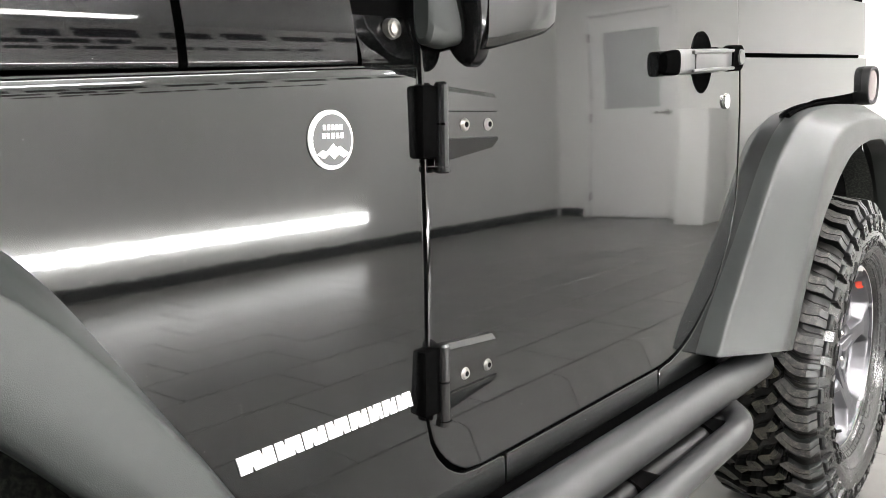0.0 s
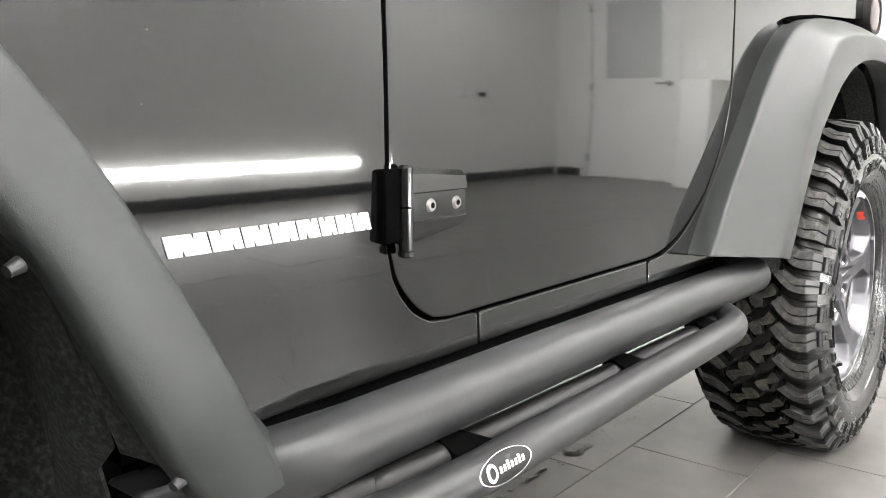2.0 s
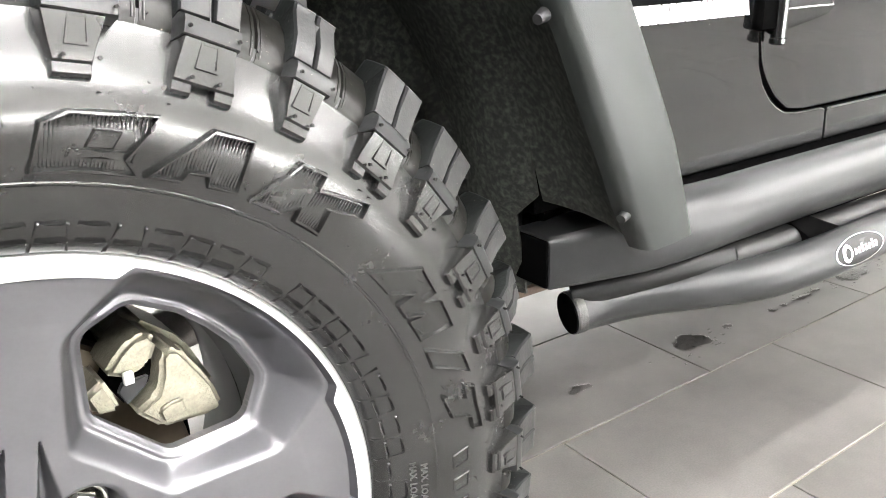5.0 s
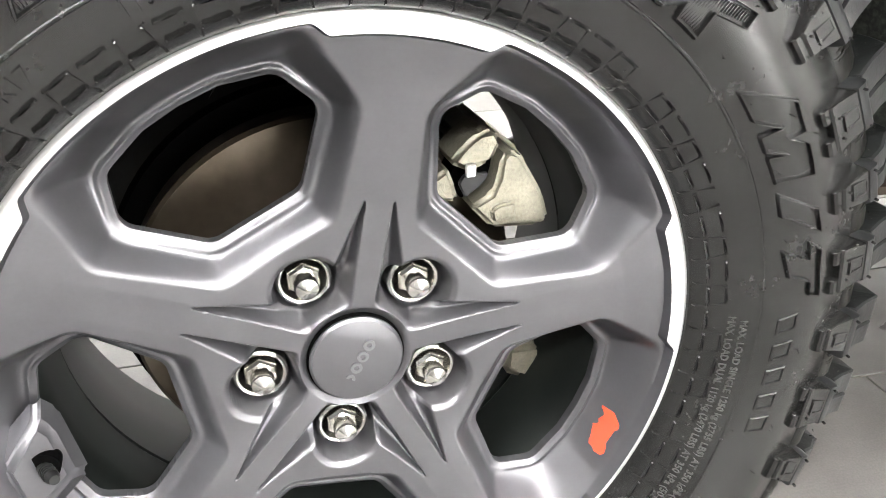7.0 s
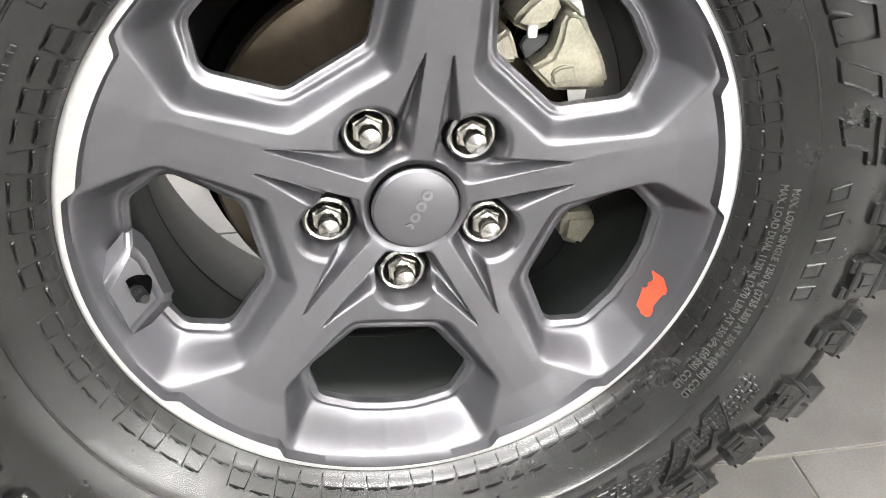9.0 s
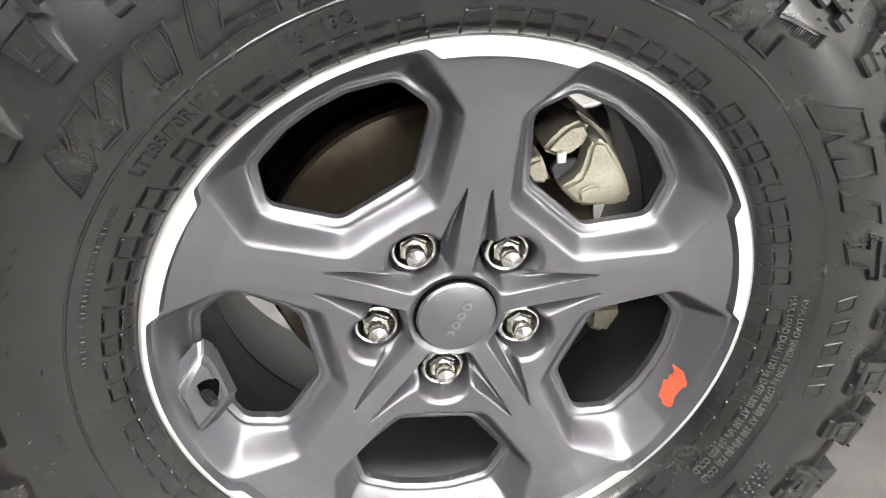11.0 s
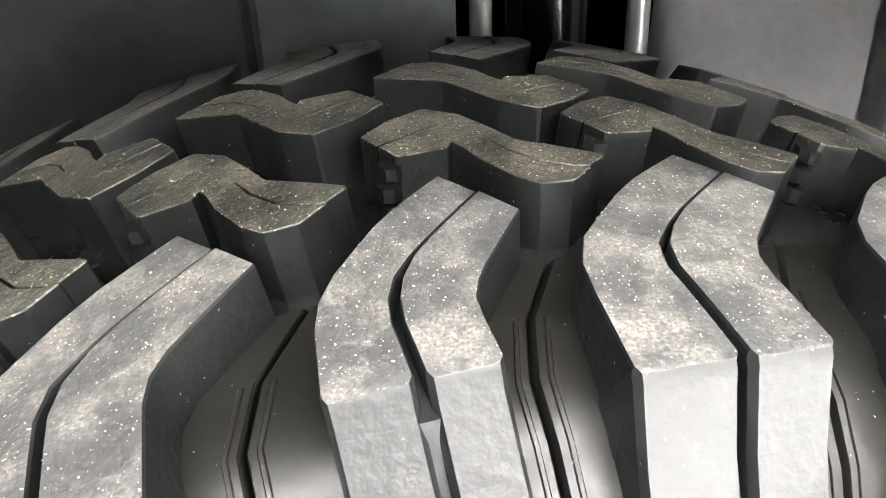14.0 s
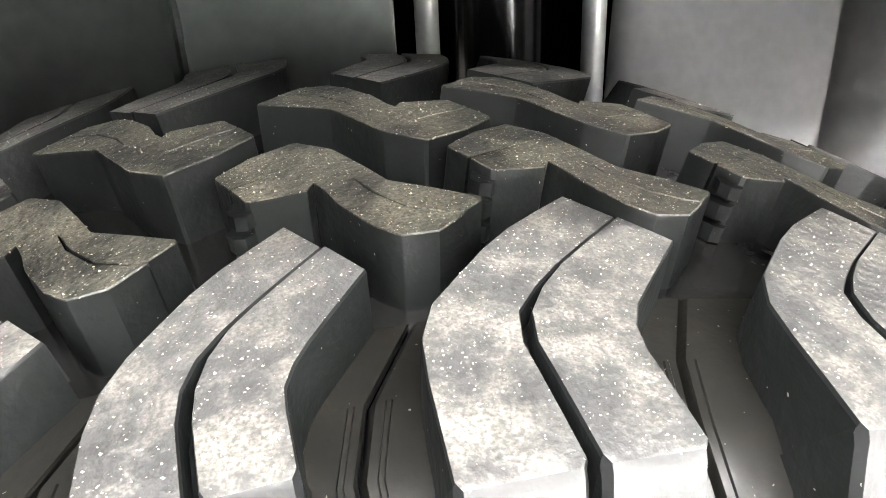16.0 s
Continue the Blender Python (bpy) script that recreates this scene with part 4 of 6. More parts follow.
# door hinges
def hinge(zc, top_l, top_r, bot_r, bot_l):
    y0 = side_y(zc)
    bm = bmesh.new()
    rows = []
    for x, f, e in ((0.839, 0.0, 0.5), (0.841, 0.02, 1.0), (0.938, 0.98, 1.0), (0.9425, 1.0, 0.45)):
        zt = zc + top_l + (top_r - top_l) * f
        zb = zc + bot_l + (bot_r - bot_l) * f
        pt, pb = zc + 0.0125, zc - 0.0165
        y = lambda d: y0 + 0.002 - (d + 0.002) * e
        rows.append([(x, y(-0.002), zt), (x, y(0.006), zt - 0.0005), (x, y(0.0122), zt - 0.0065), (x, y(0.0142), pt + 0.003), (x, y(0.0142), pt + 0.0012), (x, y(0.0112), pt), (x, y(0.0112), pb), (x, y(0.0142), pb - 0.0015), (x, y(0.0135), pb - 0.004), (x, y(0.0055), zb + 0.0015), (x, y(-0.002), zb)])
    loft(bm, rows, closed=True, caps=True)
    bmesh.ops.recalc_face_normals(bm, faces=bm.faces)
    h = part("door_hinge", bm, GLOSS_BLACK, door, "glossy black exposed door hinge", angle=15)
    bm = bmesh.new()
    xb, yb_ = 0.834, y0 - 0.0118
    zs = (zc + bot_l - 0.002, zc - 0.002, zc + 0.0005, zc + top_l)
    cyl(bm, (xb, yb_, zs[0]), (xb, yb_, zs[1]), 0.0082, n=26)
    cyl(bm, (xb, yb_, zs[2]), (xb, yb_, zs[3]), 0.0082, n=26)
    cyl(bm, (xb, yb_, zs[3]), (xb, yb_, zs[3] + 0.003), 0.0082, 0.0055)
    cyl(bm, (xb, yb_, zs[0] - 0.006), (xb, yb_, zs[0] - 0.001), 0.0094, 0.0094)
    cyl(bm, (xb, yb_, zs[0] - 0.008), (xb, yb_, zs[0] - 0.006), 0.0055, 0.0094)
    part("hinge_barrel", bm, GLOSS_BLACK, h)
    bm = bmesh.new()
    box(bm, 0.803, 0.8275, y0 - 0.012, y0 + 0.004, zc + bot_l + 0.007, zc + top_l - 0.001, 0.004)
    part("hinge_bracket", bm, SEAL, h, "black body-side bracket")
    for x in (0.876, 0.921):
        bm = bmesh.new()
        cyl(bm, (x, y0 - 0.011, zc - 0.002), (x, y0 - 0.0142, zc - 0.002), 0.0078, 0.0058, n=24)
        part("screw", bm, STEEL, h, "steel hinge screw")
        # raised black hexagon painted as the dark inside the screw's socket
        bm = bmesh.new()
        cyl(bm, (x, y0 - 0.014, zc - 0.002), (x, y0 - 0.0146, zc - 0.002), 0.0036, n=6)
        part("socket_shade", bm, SEAL, h)


hinge(1.0365, 0.042, 0.035, -0.031, -0.0455)
hinge(0.7395, 0.0415, 0.0345, -0.0305, -0.0455)

# door handle and lock
yh = side_y(1.13)
# flat oval, its black stands for the shade in the handle's recess
bm = bmesh.new()
oval(bm, 1.588, 1.1375, 0.047, 0.055, yh - 0.0012, yh + 0.003, 40)
part("handle_cup_shade", bm, SEAL, door, "flat black oval that draws the shaded handle recess")


def bar(bm, rows_, zc):
    """A rounded bar along x: rows of (x, middle y, half depth, half height)."""
    loft(bm, [[(x, yh + y + w * (abs(math.cos(t)) ** 0.6) * (1 if math.cos(t) > 0 else -1), zc + h * (abs(math.sin(t)) ** 0.6) * (1 if math.sin(t) > 0 else -1)) for t in (2 * math.pi * k / 28 for k in range(28))] for x, y, w, h in rows_], closed=True, caps=True)
    bmesh.ops.recalc_face_normals(bm, faces=bm.faces)


def lean(bm):
    """The handle rises a little towards its button."""
    for v in bm.verts:
        v.co.z += 0.07 * (v.co.x - 1.55)


HZ = 1.1375
bm = bmesh.new()
bar(bm, ((1.43, -0.0175, 0.0122, 0.0205), (1.45, -0.018, 0.0125, 0.0215), (1.65, -0.018, 0.0125, 0.0205), (1.69, -0.018, 0.0125, 0.0205)), HZ)
lean(bm)
hd = part("door_handle", bm, HANDLE, door, "satin grey paddle door handle")
bm = bmesh.new()
bar(bm, ((1.41, -0.008, 0.008, 0.0145), (1.413, -0.009, 0.010, 0.017), (1.42, -0.012, 0.0115, 0.0195), (1.4305, -0.0175, 0.0124, 0.0208)), HZ)
box(bm, 1.43, 1.46, yh - 0.02, yh + 0.002, HZ - 0.011, HZ + 0.011)
lean(bm)
part("pivot_end", bm, SEAL, hd, "black pivot end of the handle")
bm = bmesh.new()
box(bm, 1.487, 1.65, yh - 0.0325, yh - 0.0298, HZ - 0.0125, HZ + 0.0125, 0.001)
lean(bm)
part("handle_inlay", bm, HANDLE, hd, "darker inset face of the handle")
for dz, hh in ((0.0155, 0.003), (-0.0155, 0.003)):
    bm = bmesh.new()
    box(bm, 1.475, 1.66, yh - 0.035, yh - 0.029, HZ + dz - hh, HZ + dz + hh, 0.0015)
    lean(bm)
    part("handle_rib", bm, HANDLE, hd)
bm = bmesh.new()
bar(bm, ((1.652, -0.023, 0.012, 0.0225), (1.66, -0.023, 0.0135, 0.024), (1.704, -0.022, 0.0135, 0.024), (1.714, -0.02, 0.012, 0.021)), HZ + 0.002)
box(bm, 1.665, 1.695, yh - 0.02, yh + 0.002, HZ - 0.012, HZ + 0.014)
lean(bm)
part("button_housing", bm, SEAL, hd, "black housing of the push button")
bm = bmesh.new()
cyl(bm, (1.686, yh - 0.034, HZ + 0.003), (1.686, yh - 0.039, HZ + 0.003), 0.0145, 0.0135, n=30)
lean(bm)
part("push_button", bm, HANDLE, hd, "round grey push button")
bm = bmesh.new()
cyl(bm, (1.708, side_y(1.07) + 0.002, 1.07), (1.708, side_y(1.07) - 0.005, 1.07), 0.0155, 0.014, n=28)
part("door_lock", bm, CHROME, door, "round silver key lock")

# side mirror: a foot on the door, a round collar and the housing that reaches back along the door
def squircle(x, cy, cz, sy, sz, n=40, p=0.5):
    return [(x, cy + sy * (abs(math.cos(t)) ** p) * (1 if math.cos(t) > 0 else -1), cz + sz * (abs(math.sin(t)) ** p) * (1 if math.sin(t) > 0 else -1)) for t in (2 * math.pi * k / n for k in range(n))]


bm = bmesh.new()
rows = []
for x, sy, sz, zc in ((0.85, 0.022, 0.07, 1.184), (0.87, 0.023, 0.077, 1.193), (0.93, 0.024, 0.074, 1.203), (0.966, 0.024, 0.071, 1.2085), (0.985, 0.021, 0.066, 1.212), (0.994, 0.013, 0.056, 1.214)):
    rows.append(squircle(x, -0.043, zc, sy, sz, p=0.36))
loft(bm, rows, closed=True, caps=True)
bmesh.ops.recalc_face_normals(bm, faces=bm.faces)
mir = part("side_mirror", bm, GLOSS_BLACK, door, "glossy black side mirror housing")
# round collar between foot and housing
bm = bmesh.new()
rows = []
for x, k in ((0.836, 0.86), (0.838, 0.97), (0.842, 1.0), (0.853, 1.0), (0.857, 0.97), (0.856, 0.86), (0.848, 0.78)):
    rows.append([(p[0] + 0.22 * (1.16 - p[2]), p[1], p[2]) for p in squircle(x, -0.033, 1.165, 0.031 * k, 0.068 * k, 48, 1.0)])
loft(bm, rows, closed=True, caps=True)
bmesh.ops.recalc_face_normals(bm, faces=bm.faces)
part("mirror_collar", bm, GLOSS_BLACK, mir, "glossy black collar of the mirror")
bm = bmesh.new()
loft(bm, [squircle(x, -0.008 + d, 1.17, sy, sz, 32, 0.6) for x, d, sy, sz in ((0.806, 0.0, 0.01, 0.044), (0.81, 0.0, 0.015, 0.05), (0.83, -0.004, 0.018, 0.054), (0.845, -0.012, 0.018, 0.05))], closed=True, caps=True)
bmesh.ops.recalc_face_normals(bm, faces=bm.faces)
part("mirror_foot", bm, FLARE, mir)

# tail lamp
bm = bmesh.new()
tl_ring = lambda y, k: [(p[1], y, p[2]) for p in squircle(0.0, 2.845, 1.128, 0.07 * k, 0.057 * k, 40, 0.75)]
loft(bm, [tl_ring(y, k) for y, k in ((0.03, 1.0), (-0.012, 1.0), (-0.017, 0.97), (-0.0175, 0.84), (-0.013, 0.8))], closed=True, caps=True)
bmesh.ops.recalc_face_normals(bm, faces=bm.faces)
tl = part("tail_lamp", bm, BLACK, car, "dark tail lamp on the rear corner")
bm = bmesh.new()
loft(bm, [tl_ring(y, k) for y, k in ((-0.012, 0.79), (-0.0145, 0.77), (-0.017, 0.5), (-0.0175, 0.05))], closed=True, caps=True)
bmesh.ops.recalc_face_normals(bm, faces=bm.faces)
part("lens", bm, RED_LENS, tl)
# rear wheel well
bm = bmesh.new()
loft(bm, [[(x, y, z) for y in (-0.05, 0.1, 0.4)] for x, z in resample([(1.98, 0.5), (1.99, 0.65), (2.08, 0.80), (2.2, 0.9), (2.4, 0.97), (2.6, 0.96), (2.76, 0.85), (2.86, 0.65)], 30)])
box(bm, 1.8, 2.95, 0.4, 0.42, 0.4, 1.0)
bmesh.ops.recalc_face_normals(bm, faces=bm.faces)
part("wheel_liner", bm, LINER, car, "black rear wheel-well liner")

# ---- wheels ----
CAP_MARK = mat("light_grey_emboss", (0.22, 0.22, 0.23), 0.3, metal=0.8)
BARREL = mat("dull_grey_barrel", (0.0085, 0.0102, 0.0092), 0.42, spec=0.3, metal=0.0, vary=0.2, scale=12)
# block pitches vary round the tyre, as they do to break up the hum
THETAS = [132.0, 121.6, 112.1, 103.7, 94.8, 87.0, 77.6, 67.3, 57.0, 46.5] + [46.5 - 274.5 * k / 28 + 0.45 * math.sin(2.1 * k) for k in range(1, 28)]
NB = len(THETAS)
YC = 0.0635
PROFILE = [(0.2435, -0.0805), (0.2475, -0.0885), (0.253, -0.0935), (0.262, -0.0975), (0.275, -0.1015), (0.285, -0.1038), (0.2858, -0.1048), (0.2868, -0.1048), (0.2876, -0.1041), (0.30, -0.1055), (0.313, -0.1055), (0.325, -0.1025), (0.34, -0.0945), (0.352, -0.0865), (0.362, -0.079), (0.372, -0.0705), (0.382, -0.059), (0.39, -0.045), (0.3945, -0.025), (0.397, 0.0), (0.399, YC)]
WIDER_R = [0.2445, 0.267, 0.2865, 0.3, 0.3215, 0.337, 0.35, 0.383, 0.41]
WIDER_DR = [0.0, 0.0015, 0.0015, 0.002, 0.0035, 0.005, 0.005, 0.006, 0.0108]
WIDER_DY = [0.0, -0.0035, -0.0065, -0.011, -0.016, -0.0185, -0.0205, -0.029, -0.032]
SIDE_R = [p[0] for p in PROFILE]
SIDE_Y = [p[1] for p in PROFILE]


def r_top(y):
    return 0.4165 - ((y - YC) / 0.12) ** 2 * 0.0085


class Soup:
    """Points and faces gathered for one mesh."""

    def __init__(self):
        self.v, self.f, self.m = [], [], []

    def loft(self, rows, mats, closed=True, caps=True):
        n = len(rows[0])
        o = len(self.v)
        for r in rows:
            self.v += r
        for j in range(len(rows) - 1):
            for i in range(n if closed else n - 1):
                k = (i + 1) % n
                self.f.append((o + j * n + i, o + j * n + k, o + (j + 1) * n + k, o + (j + 1) * n + i))
                self.m.append(mats(j, i))
        if caps:
            self.f.append(tuple(o + i for i in range(n))[::-1])
            self.m.append(mats(0, -1))
            e = o + (len(rows) - 1) * n
            self.f.append(tuple(e + i for i in range(n)))
            self.m.append(mats(len(rows) - 2, -1))


def on_wheel(phi, y, r):
    return (r * math.sin(phi), y, r * math.cos(phi))


def side_y_tyre(r):
    return float(np.interp(r, SIDE_R, SIDE_Y))


def relief(S, poly, h, mat_i=0, inner=None, sub=1.5):
    """A raised patch on the outer sidewall; poly in (degrees of theta, radius)."""
    pts = []
    for (a0, r0), (a1, r1) in zip(poly, poly[1:] + poly[:1]):
        n = max(1, int(abs(a1 - a0) / sub))
        pts += [(a0 + (a1 - a0) * k / n, r0 + (r1 - r0) * k / n) for k in range(n)]
    mid = (sum(p[0] for p in pts) / len(pts), sum(p[1] for p in pts) / len(pts))

    def at(a, r, hh):
        return on_wheel(radians(90 - a), side_y_tyre(r) - hh, r)
    o = len(S.v)
    n = len(pts)
    c = 0.001
    base = [at(a, r, -0.0008) for a, r in pts]
    lip = [at(a, r, h * 0.5) for a, r in pts]
    ins = []
    for a, r in pts:
        da, dr = (mid[0] - a) * 0.3 * radians(1) * 57.3, mid[1] - r
        L = math.hypot(radians(mid[0] - a) * r, dr) or 1
        ins.append((a + (mid[0] - a) * c / L, r + dr * c / L))
    top = [at(a, r, h) for a, r in ins]
    S.v += base + lip + top
    for j in range(2):
        for i in range(n):
            k = (i + 1) % n
            S.f.append((o + j * n + i, o + j * n + k, o + (j + 1) * n + k, o + (j + 1) * n + i))
            S.m.append(mat_i)
    if inner is None:
        S.f.append(tuple(o + 2 * n + i for i in range(n)))
        S.m.append(mat_i)
    else:
        w, floor_h = inner
        fl = []
        wall_ = []
        for a, r in pts:
            dr = mid[1] - r
            L = math.hypot(radians(mid[0] - a) * r, dr) or 1
            q = (a + (mid[0] - a) * w / L, r + dr * w / L)
            wall_.append(at(*q, h))
            fl.append(at(*q, floor_h))
        S.v += wall_ + fl
        for j in (2, 3):
            for i in range(n):
                k = (i + 1) % n
                S.f.append((o + j * n + i, o + j * n + k, o + (j + 1) * n + k, o + (j + 1) * n + i))
                S.m.append(mat_i)
        S.f.append(tuple(o + 4 * n + i for i in range(n)))
        S.m.append(mat_i)


def arc_text(S, text, theta, r, size, h, mat_i=0):
    """Raised text round the sidewall, centred at theta degrees."""
    cu = bpy.data.curves.new("text", "FONT")
    cu.body, cu.size, cu.extrude, cu.align_x, cu.resolution_u = text, size, h, "CENTER", 2
    ob = bpy.data.objects.new("text", cu)
    scene.collection.objects.link(ob)
    me = bpy.data.meshes.new_from_object(ob.evaluated_get(bpy.context.evaluated_depsgraph_get()))
    o = len(S.v)
    for v in me.vertices:
        rr = r + v.co.y
        S.v.append(on_wheel(radians(90 - theta) + v.co.x / r, side_y_tyre(rr) - v.co.z - h * 0.4, rr))
    for p in me.polygons:
        S.f.append(tuple(o + i for i in p.vertices))
        S.m.append(mat_i)
    bpy.data.objects.remove(ob)
    bpy.data.curves.remove(cu)
    bpy.data.meshes.remove(me)


LEFT = [(0.0228, 0.0140), (0.0040, -0.0010), (-0.0140, -0.0225), (-0.0172, -0.0325), (-0.0186, -0.0565)]
SIPE = [(0.0308, 0.0035), (0.0092, -0.0165), (0.0022, -0.0260), (0.0003, -0.0345), (0.0014, -0.0565)]
RIGHT = [(0.0388, -0.0070), (0.0215, -0.0285), (0.0182, -0.0360), (0.0188, -0.0565)]
ZED = [(0.0057, 0.047), (0.0144, 0.0562), (0.0249, 0.0622), (0.0330, 0.0540), (0.0388, 0.0400), (0.0424, 0.0306), (0.0512, 0.0240), (0.0602, 0.0172), (0.0482, 0.0045), (0.0404, 0.0044), (0.0358, 0.0099), (0.0306, 0.0216), (0.0284, 0.0310), (0.0268, 0.0345), (0.0250, 0.0308), (0.0125, 0.0300)]
ZED_CUTS = ([(0.0545, 0.0112), (0.0510, 0.0118), (0.0438, 0.0166), (0.0384, 0.0253), (0.0353, 0.0340)], [(0.0091, 0.0385), (0.0182, 0.0433), (0.0262, 0.0478)])
ZED_TURN = (0.0800, 0.1188)


def block_kind(k):
    """Sidewall lugs alternate: notched foot, narrow, notched foot, cut corner."""
    return ("notched", "narrow", "notched", "cut")[(k + 1) % 4]


def block_width(k):
    return {"notched": 1.0, "narrow": 0.82, "cut": 1.07}[block_kind(k)]


def make_tyre(spin):
    """A mud-terrain tyre; spin is the turn in degrees, for the flat contact patch."""
    S = Soup()
    nphi = 228
    prof = PROFILE + [(r, 2 * YC - y) for r, y in PROFILE[-2::-1]]
    rows = [[on_wheel(2 * math.pi * k / nphi, y, r) for r, y in prof] for k in range(nphi)]
    o = 0
    n = len(prof)
    for r in rows:
        S.v += r
    for k in range(nphi):
        for i in range(n - 1):
            k2 = (k + 1) % nphi
            S.f.append((k * n + i, k2 * n + i, k2 * n + i + 1, k * n + i + 1))
            S.m.append(0)
    rnd = random.Random(7)
    ST = 1.05
    blocks = []

    def sec(phi0, sl, sr, yl, yr, rl, rr, down, bev=0.0011):
        """Cross-section of a tread block: bevelled top and straight flanks."""
        def P(s, y, r):
            return on_wheel(phi0 + s * ST / 0.412, y, r)
        dy, dr = down
        return [P(sl - 0.0006, yl + dy, rl + dr), P(sl, yl + dy * 0.1, rl - bev + dr * 0.02), P(sl + bev, yl, rl), P(sr - bev, yr, rr), P(sr, yr + dy * 0.1, rr - bev + dr * 0.02), P(sr + 0.0006, yr + dy, rr + dr)]

    for side in (0, 1):
        for k in range(NB):
            phi0 = radians(90 - THETAS[k])
            alt = k % 2
            jit = 0.0008 * rnd.uniform(-1, 1)

            def T(s, y):
                return (s + jit, y) if side == 0 else (0.073 - s - jit, 2 * YC - y)
            for half, (A, B) in enumerate(((LEFT, SIPE), (SIPE, RIGHT))):
                g0 = 0.0006 if half == 1 else 0.0
                g1 = 0.0006 if half == 0 else 0.0
                rws = []
                slim = lambda y: lerp_line([(-0.03, 1.6), (-0.022, 1.4), (-0.017, 0.45), (0.0, 0.3)], y)
                wide = block_width(k)
                crease = -0.0515 if block_kind(k) == "narrow" else -0.0600
                A, B = A[:-1] + [(A[-1][0], crease)], B[:-1] + [(B[-1][0], crease)]
                A2 = [(s * wide + g0 * slim(y), y) for s, y in A]
                B2 = [(s * wide - g1 * slim(y), y) for s, y in B]
                # finer rows for the bend
                AA = resample_n(A2, 10)
                BB = resample_n(B2, 10)
                for (sa, ya), (sb, yb_) in zip(AA, BB):
                    (ta, tya), (tb, tyb) = T(sa, ya), T(sb, yb_)
                    if side == 1:
                        (ta, tya), (tb, tyb) = (tb, tyb), (ta, tya)
                    rws.append(sec(phi0, ta, tb, tya, tyb, r_top(tya), r_top(tyb), (0, -0.02), 0.0003))
                sa, sb = A2[-1][0], B2[-1][0]
                rc = r_top(crease)
                lower = ((crease - 0.0013, rc - 0.0006), (crease - 0.0024, rc - 0.0019), (crease - 0.0034, rc - 0.0042), (-0.0690, 0.392), (-0.0768, 0.3805), (-0.0772, 0.3795), (-0.0755, 0.3775))
                for y, r in lower:
                    (ta, tya), (tb, tyb) = T(sa, y), T(sb, y)
                    if side == 1:
                        ta, tb = tb, ta
                    d = 0.012 if side == 0 else -0.012
                    rws.append(sec(phi0, ta, tb, tya, tya, r, r, (d, -0.014)))
                mark = (len(S.v), len(S.f))
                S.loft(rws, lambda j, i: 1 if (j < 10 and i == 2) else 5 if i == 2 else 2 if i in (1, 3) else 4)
                blocks.append((*mark, len(S.v), len(S.f)))
            # filler in the slit, sunk below the top
            rws = []
            for s, y in resample_n(SIPE, 8):
                ts, ty = T(s * wide, y)
                rws.append(sec(phi0, ts - 0.004, ts + 0.004, ty, ty, r_top(ty) - 0.0055, r_top(ty) - 0.0055, (0, -0.01)))
            for y, r in ((-0.0592, 0.400), (-0.0755, 0.379)):
                ts, ty = T(SIPE[-1][0] * wide, y)
                d = 0.009 if side == 0 else -0.009
                rws.append(sec(phi0, ts - 0.004, ts + 0.004, ty + d * 0.12, ty + d * 0.12, r - 0.001, r - 0.001, (d, -0.01)))
            S.loft(rws, lambda j, i: 2)
            # band under the block and the lug that hangs from it
            d = 1 if side == 0 else -1
            kind = block_kind(k)

            def strip(rows_, flank, drop, m_i, bev=0.0008):
                rws = []
                for y, r, sl_, sr_ in rows_:
                    (ta, tya), (tb, tyb) = T(sl_, y), T(sr_, y)
                    if side == 1:
                        ta, tb = tb, ta
                    rws.append(sec(phi0, ta, tb, tya, tya, r, r, (flank * d, drop), bev))
                S.loft(rws, lambda j, i: m_i)

            hw = 0.0180 * wide
            strip([(-0.0765, 0.3782, -hw, hw), (-0.0832, 0.3776, -hw, hw), (-0.0862, 0.3748, -hw, hw), (-0.0897, 0.3682, -hw, hw), (-0.088, 0.3668, -hw, hw)], 0.012, -0.005, 2)
            tl, tr, bl, br = {"notched": (-0.0168, 0.0160, -0.0207, 0.0200), "narrow": (-0.0152, 0.0112, -0.0122, 0.0086), "cut": (-0.0198, 0.0125, -0.0155, 0.0062)}[kind]
            strip([(-0.0880, 0.3678, tl, tr), (-0.0903, 0.3665, tl, tr), (-0.0960, 0.352, tl + (bl - tl) * 0.65, tr + (br - tr) * 0.65), (-0.0995, 0.3448, bl, br), (-0.0985, 0.3433, bl, br), (-0.0945, 0.3425, bl, br)], 0.012, -0.002, 0)
            feet = ((bl, bl + 0.013), (br - 0.013, br)) if kind == "notched" else ((bl, br),)
            for f0, f1 in feet:
                strip([(-0.0935, 0.3445, f0, f1), (-0.0980, 0.3440, f0, f1), (-0.1005, 0.3385, f0, f1), (-0.0995, 0.3365, f0, f1), (-0.0960, 0.3358, f0, f1)], 0.010, -0.002, 0, 0.0006)
            if side == 0:
                th = THETAS[k]
                q = 57.3 / 0.412 * ST
                # framed window on each lug
                fr = {"notched": (-0.0062, 0.0068), "narrow": (-0.0085, 0.0040), "cut": (-0.0075, 0.0035)}[kind]
                relief_at(S, [(th - fr[1] * q, 0.3520), (th - fr[0] * 1.25 * q, 0.3520), (th - fr[0] * q, 0.3662), (th - fr[1] * 0.7 * q, 0.3662)], 0.0125, 0.0015)
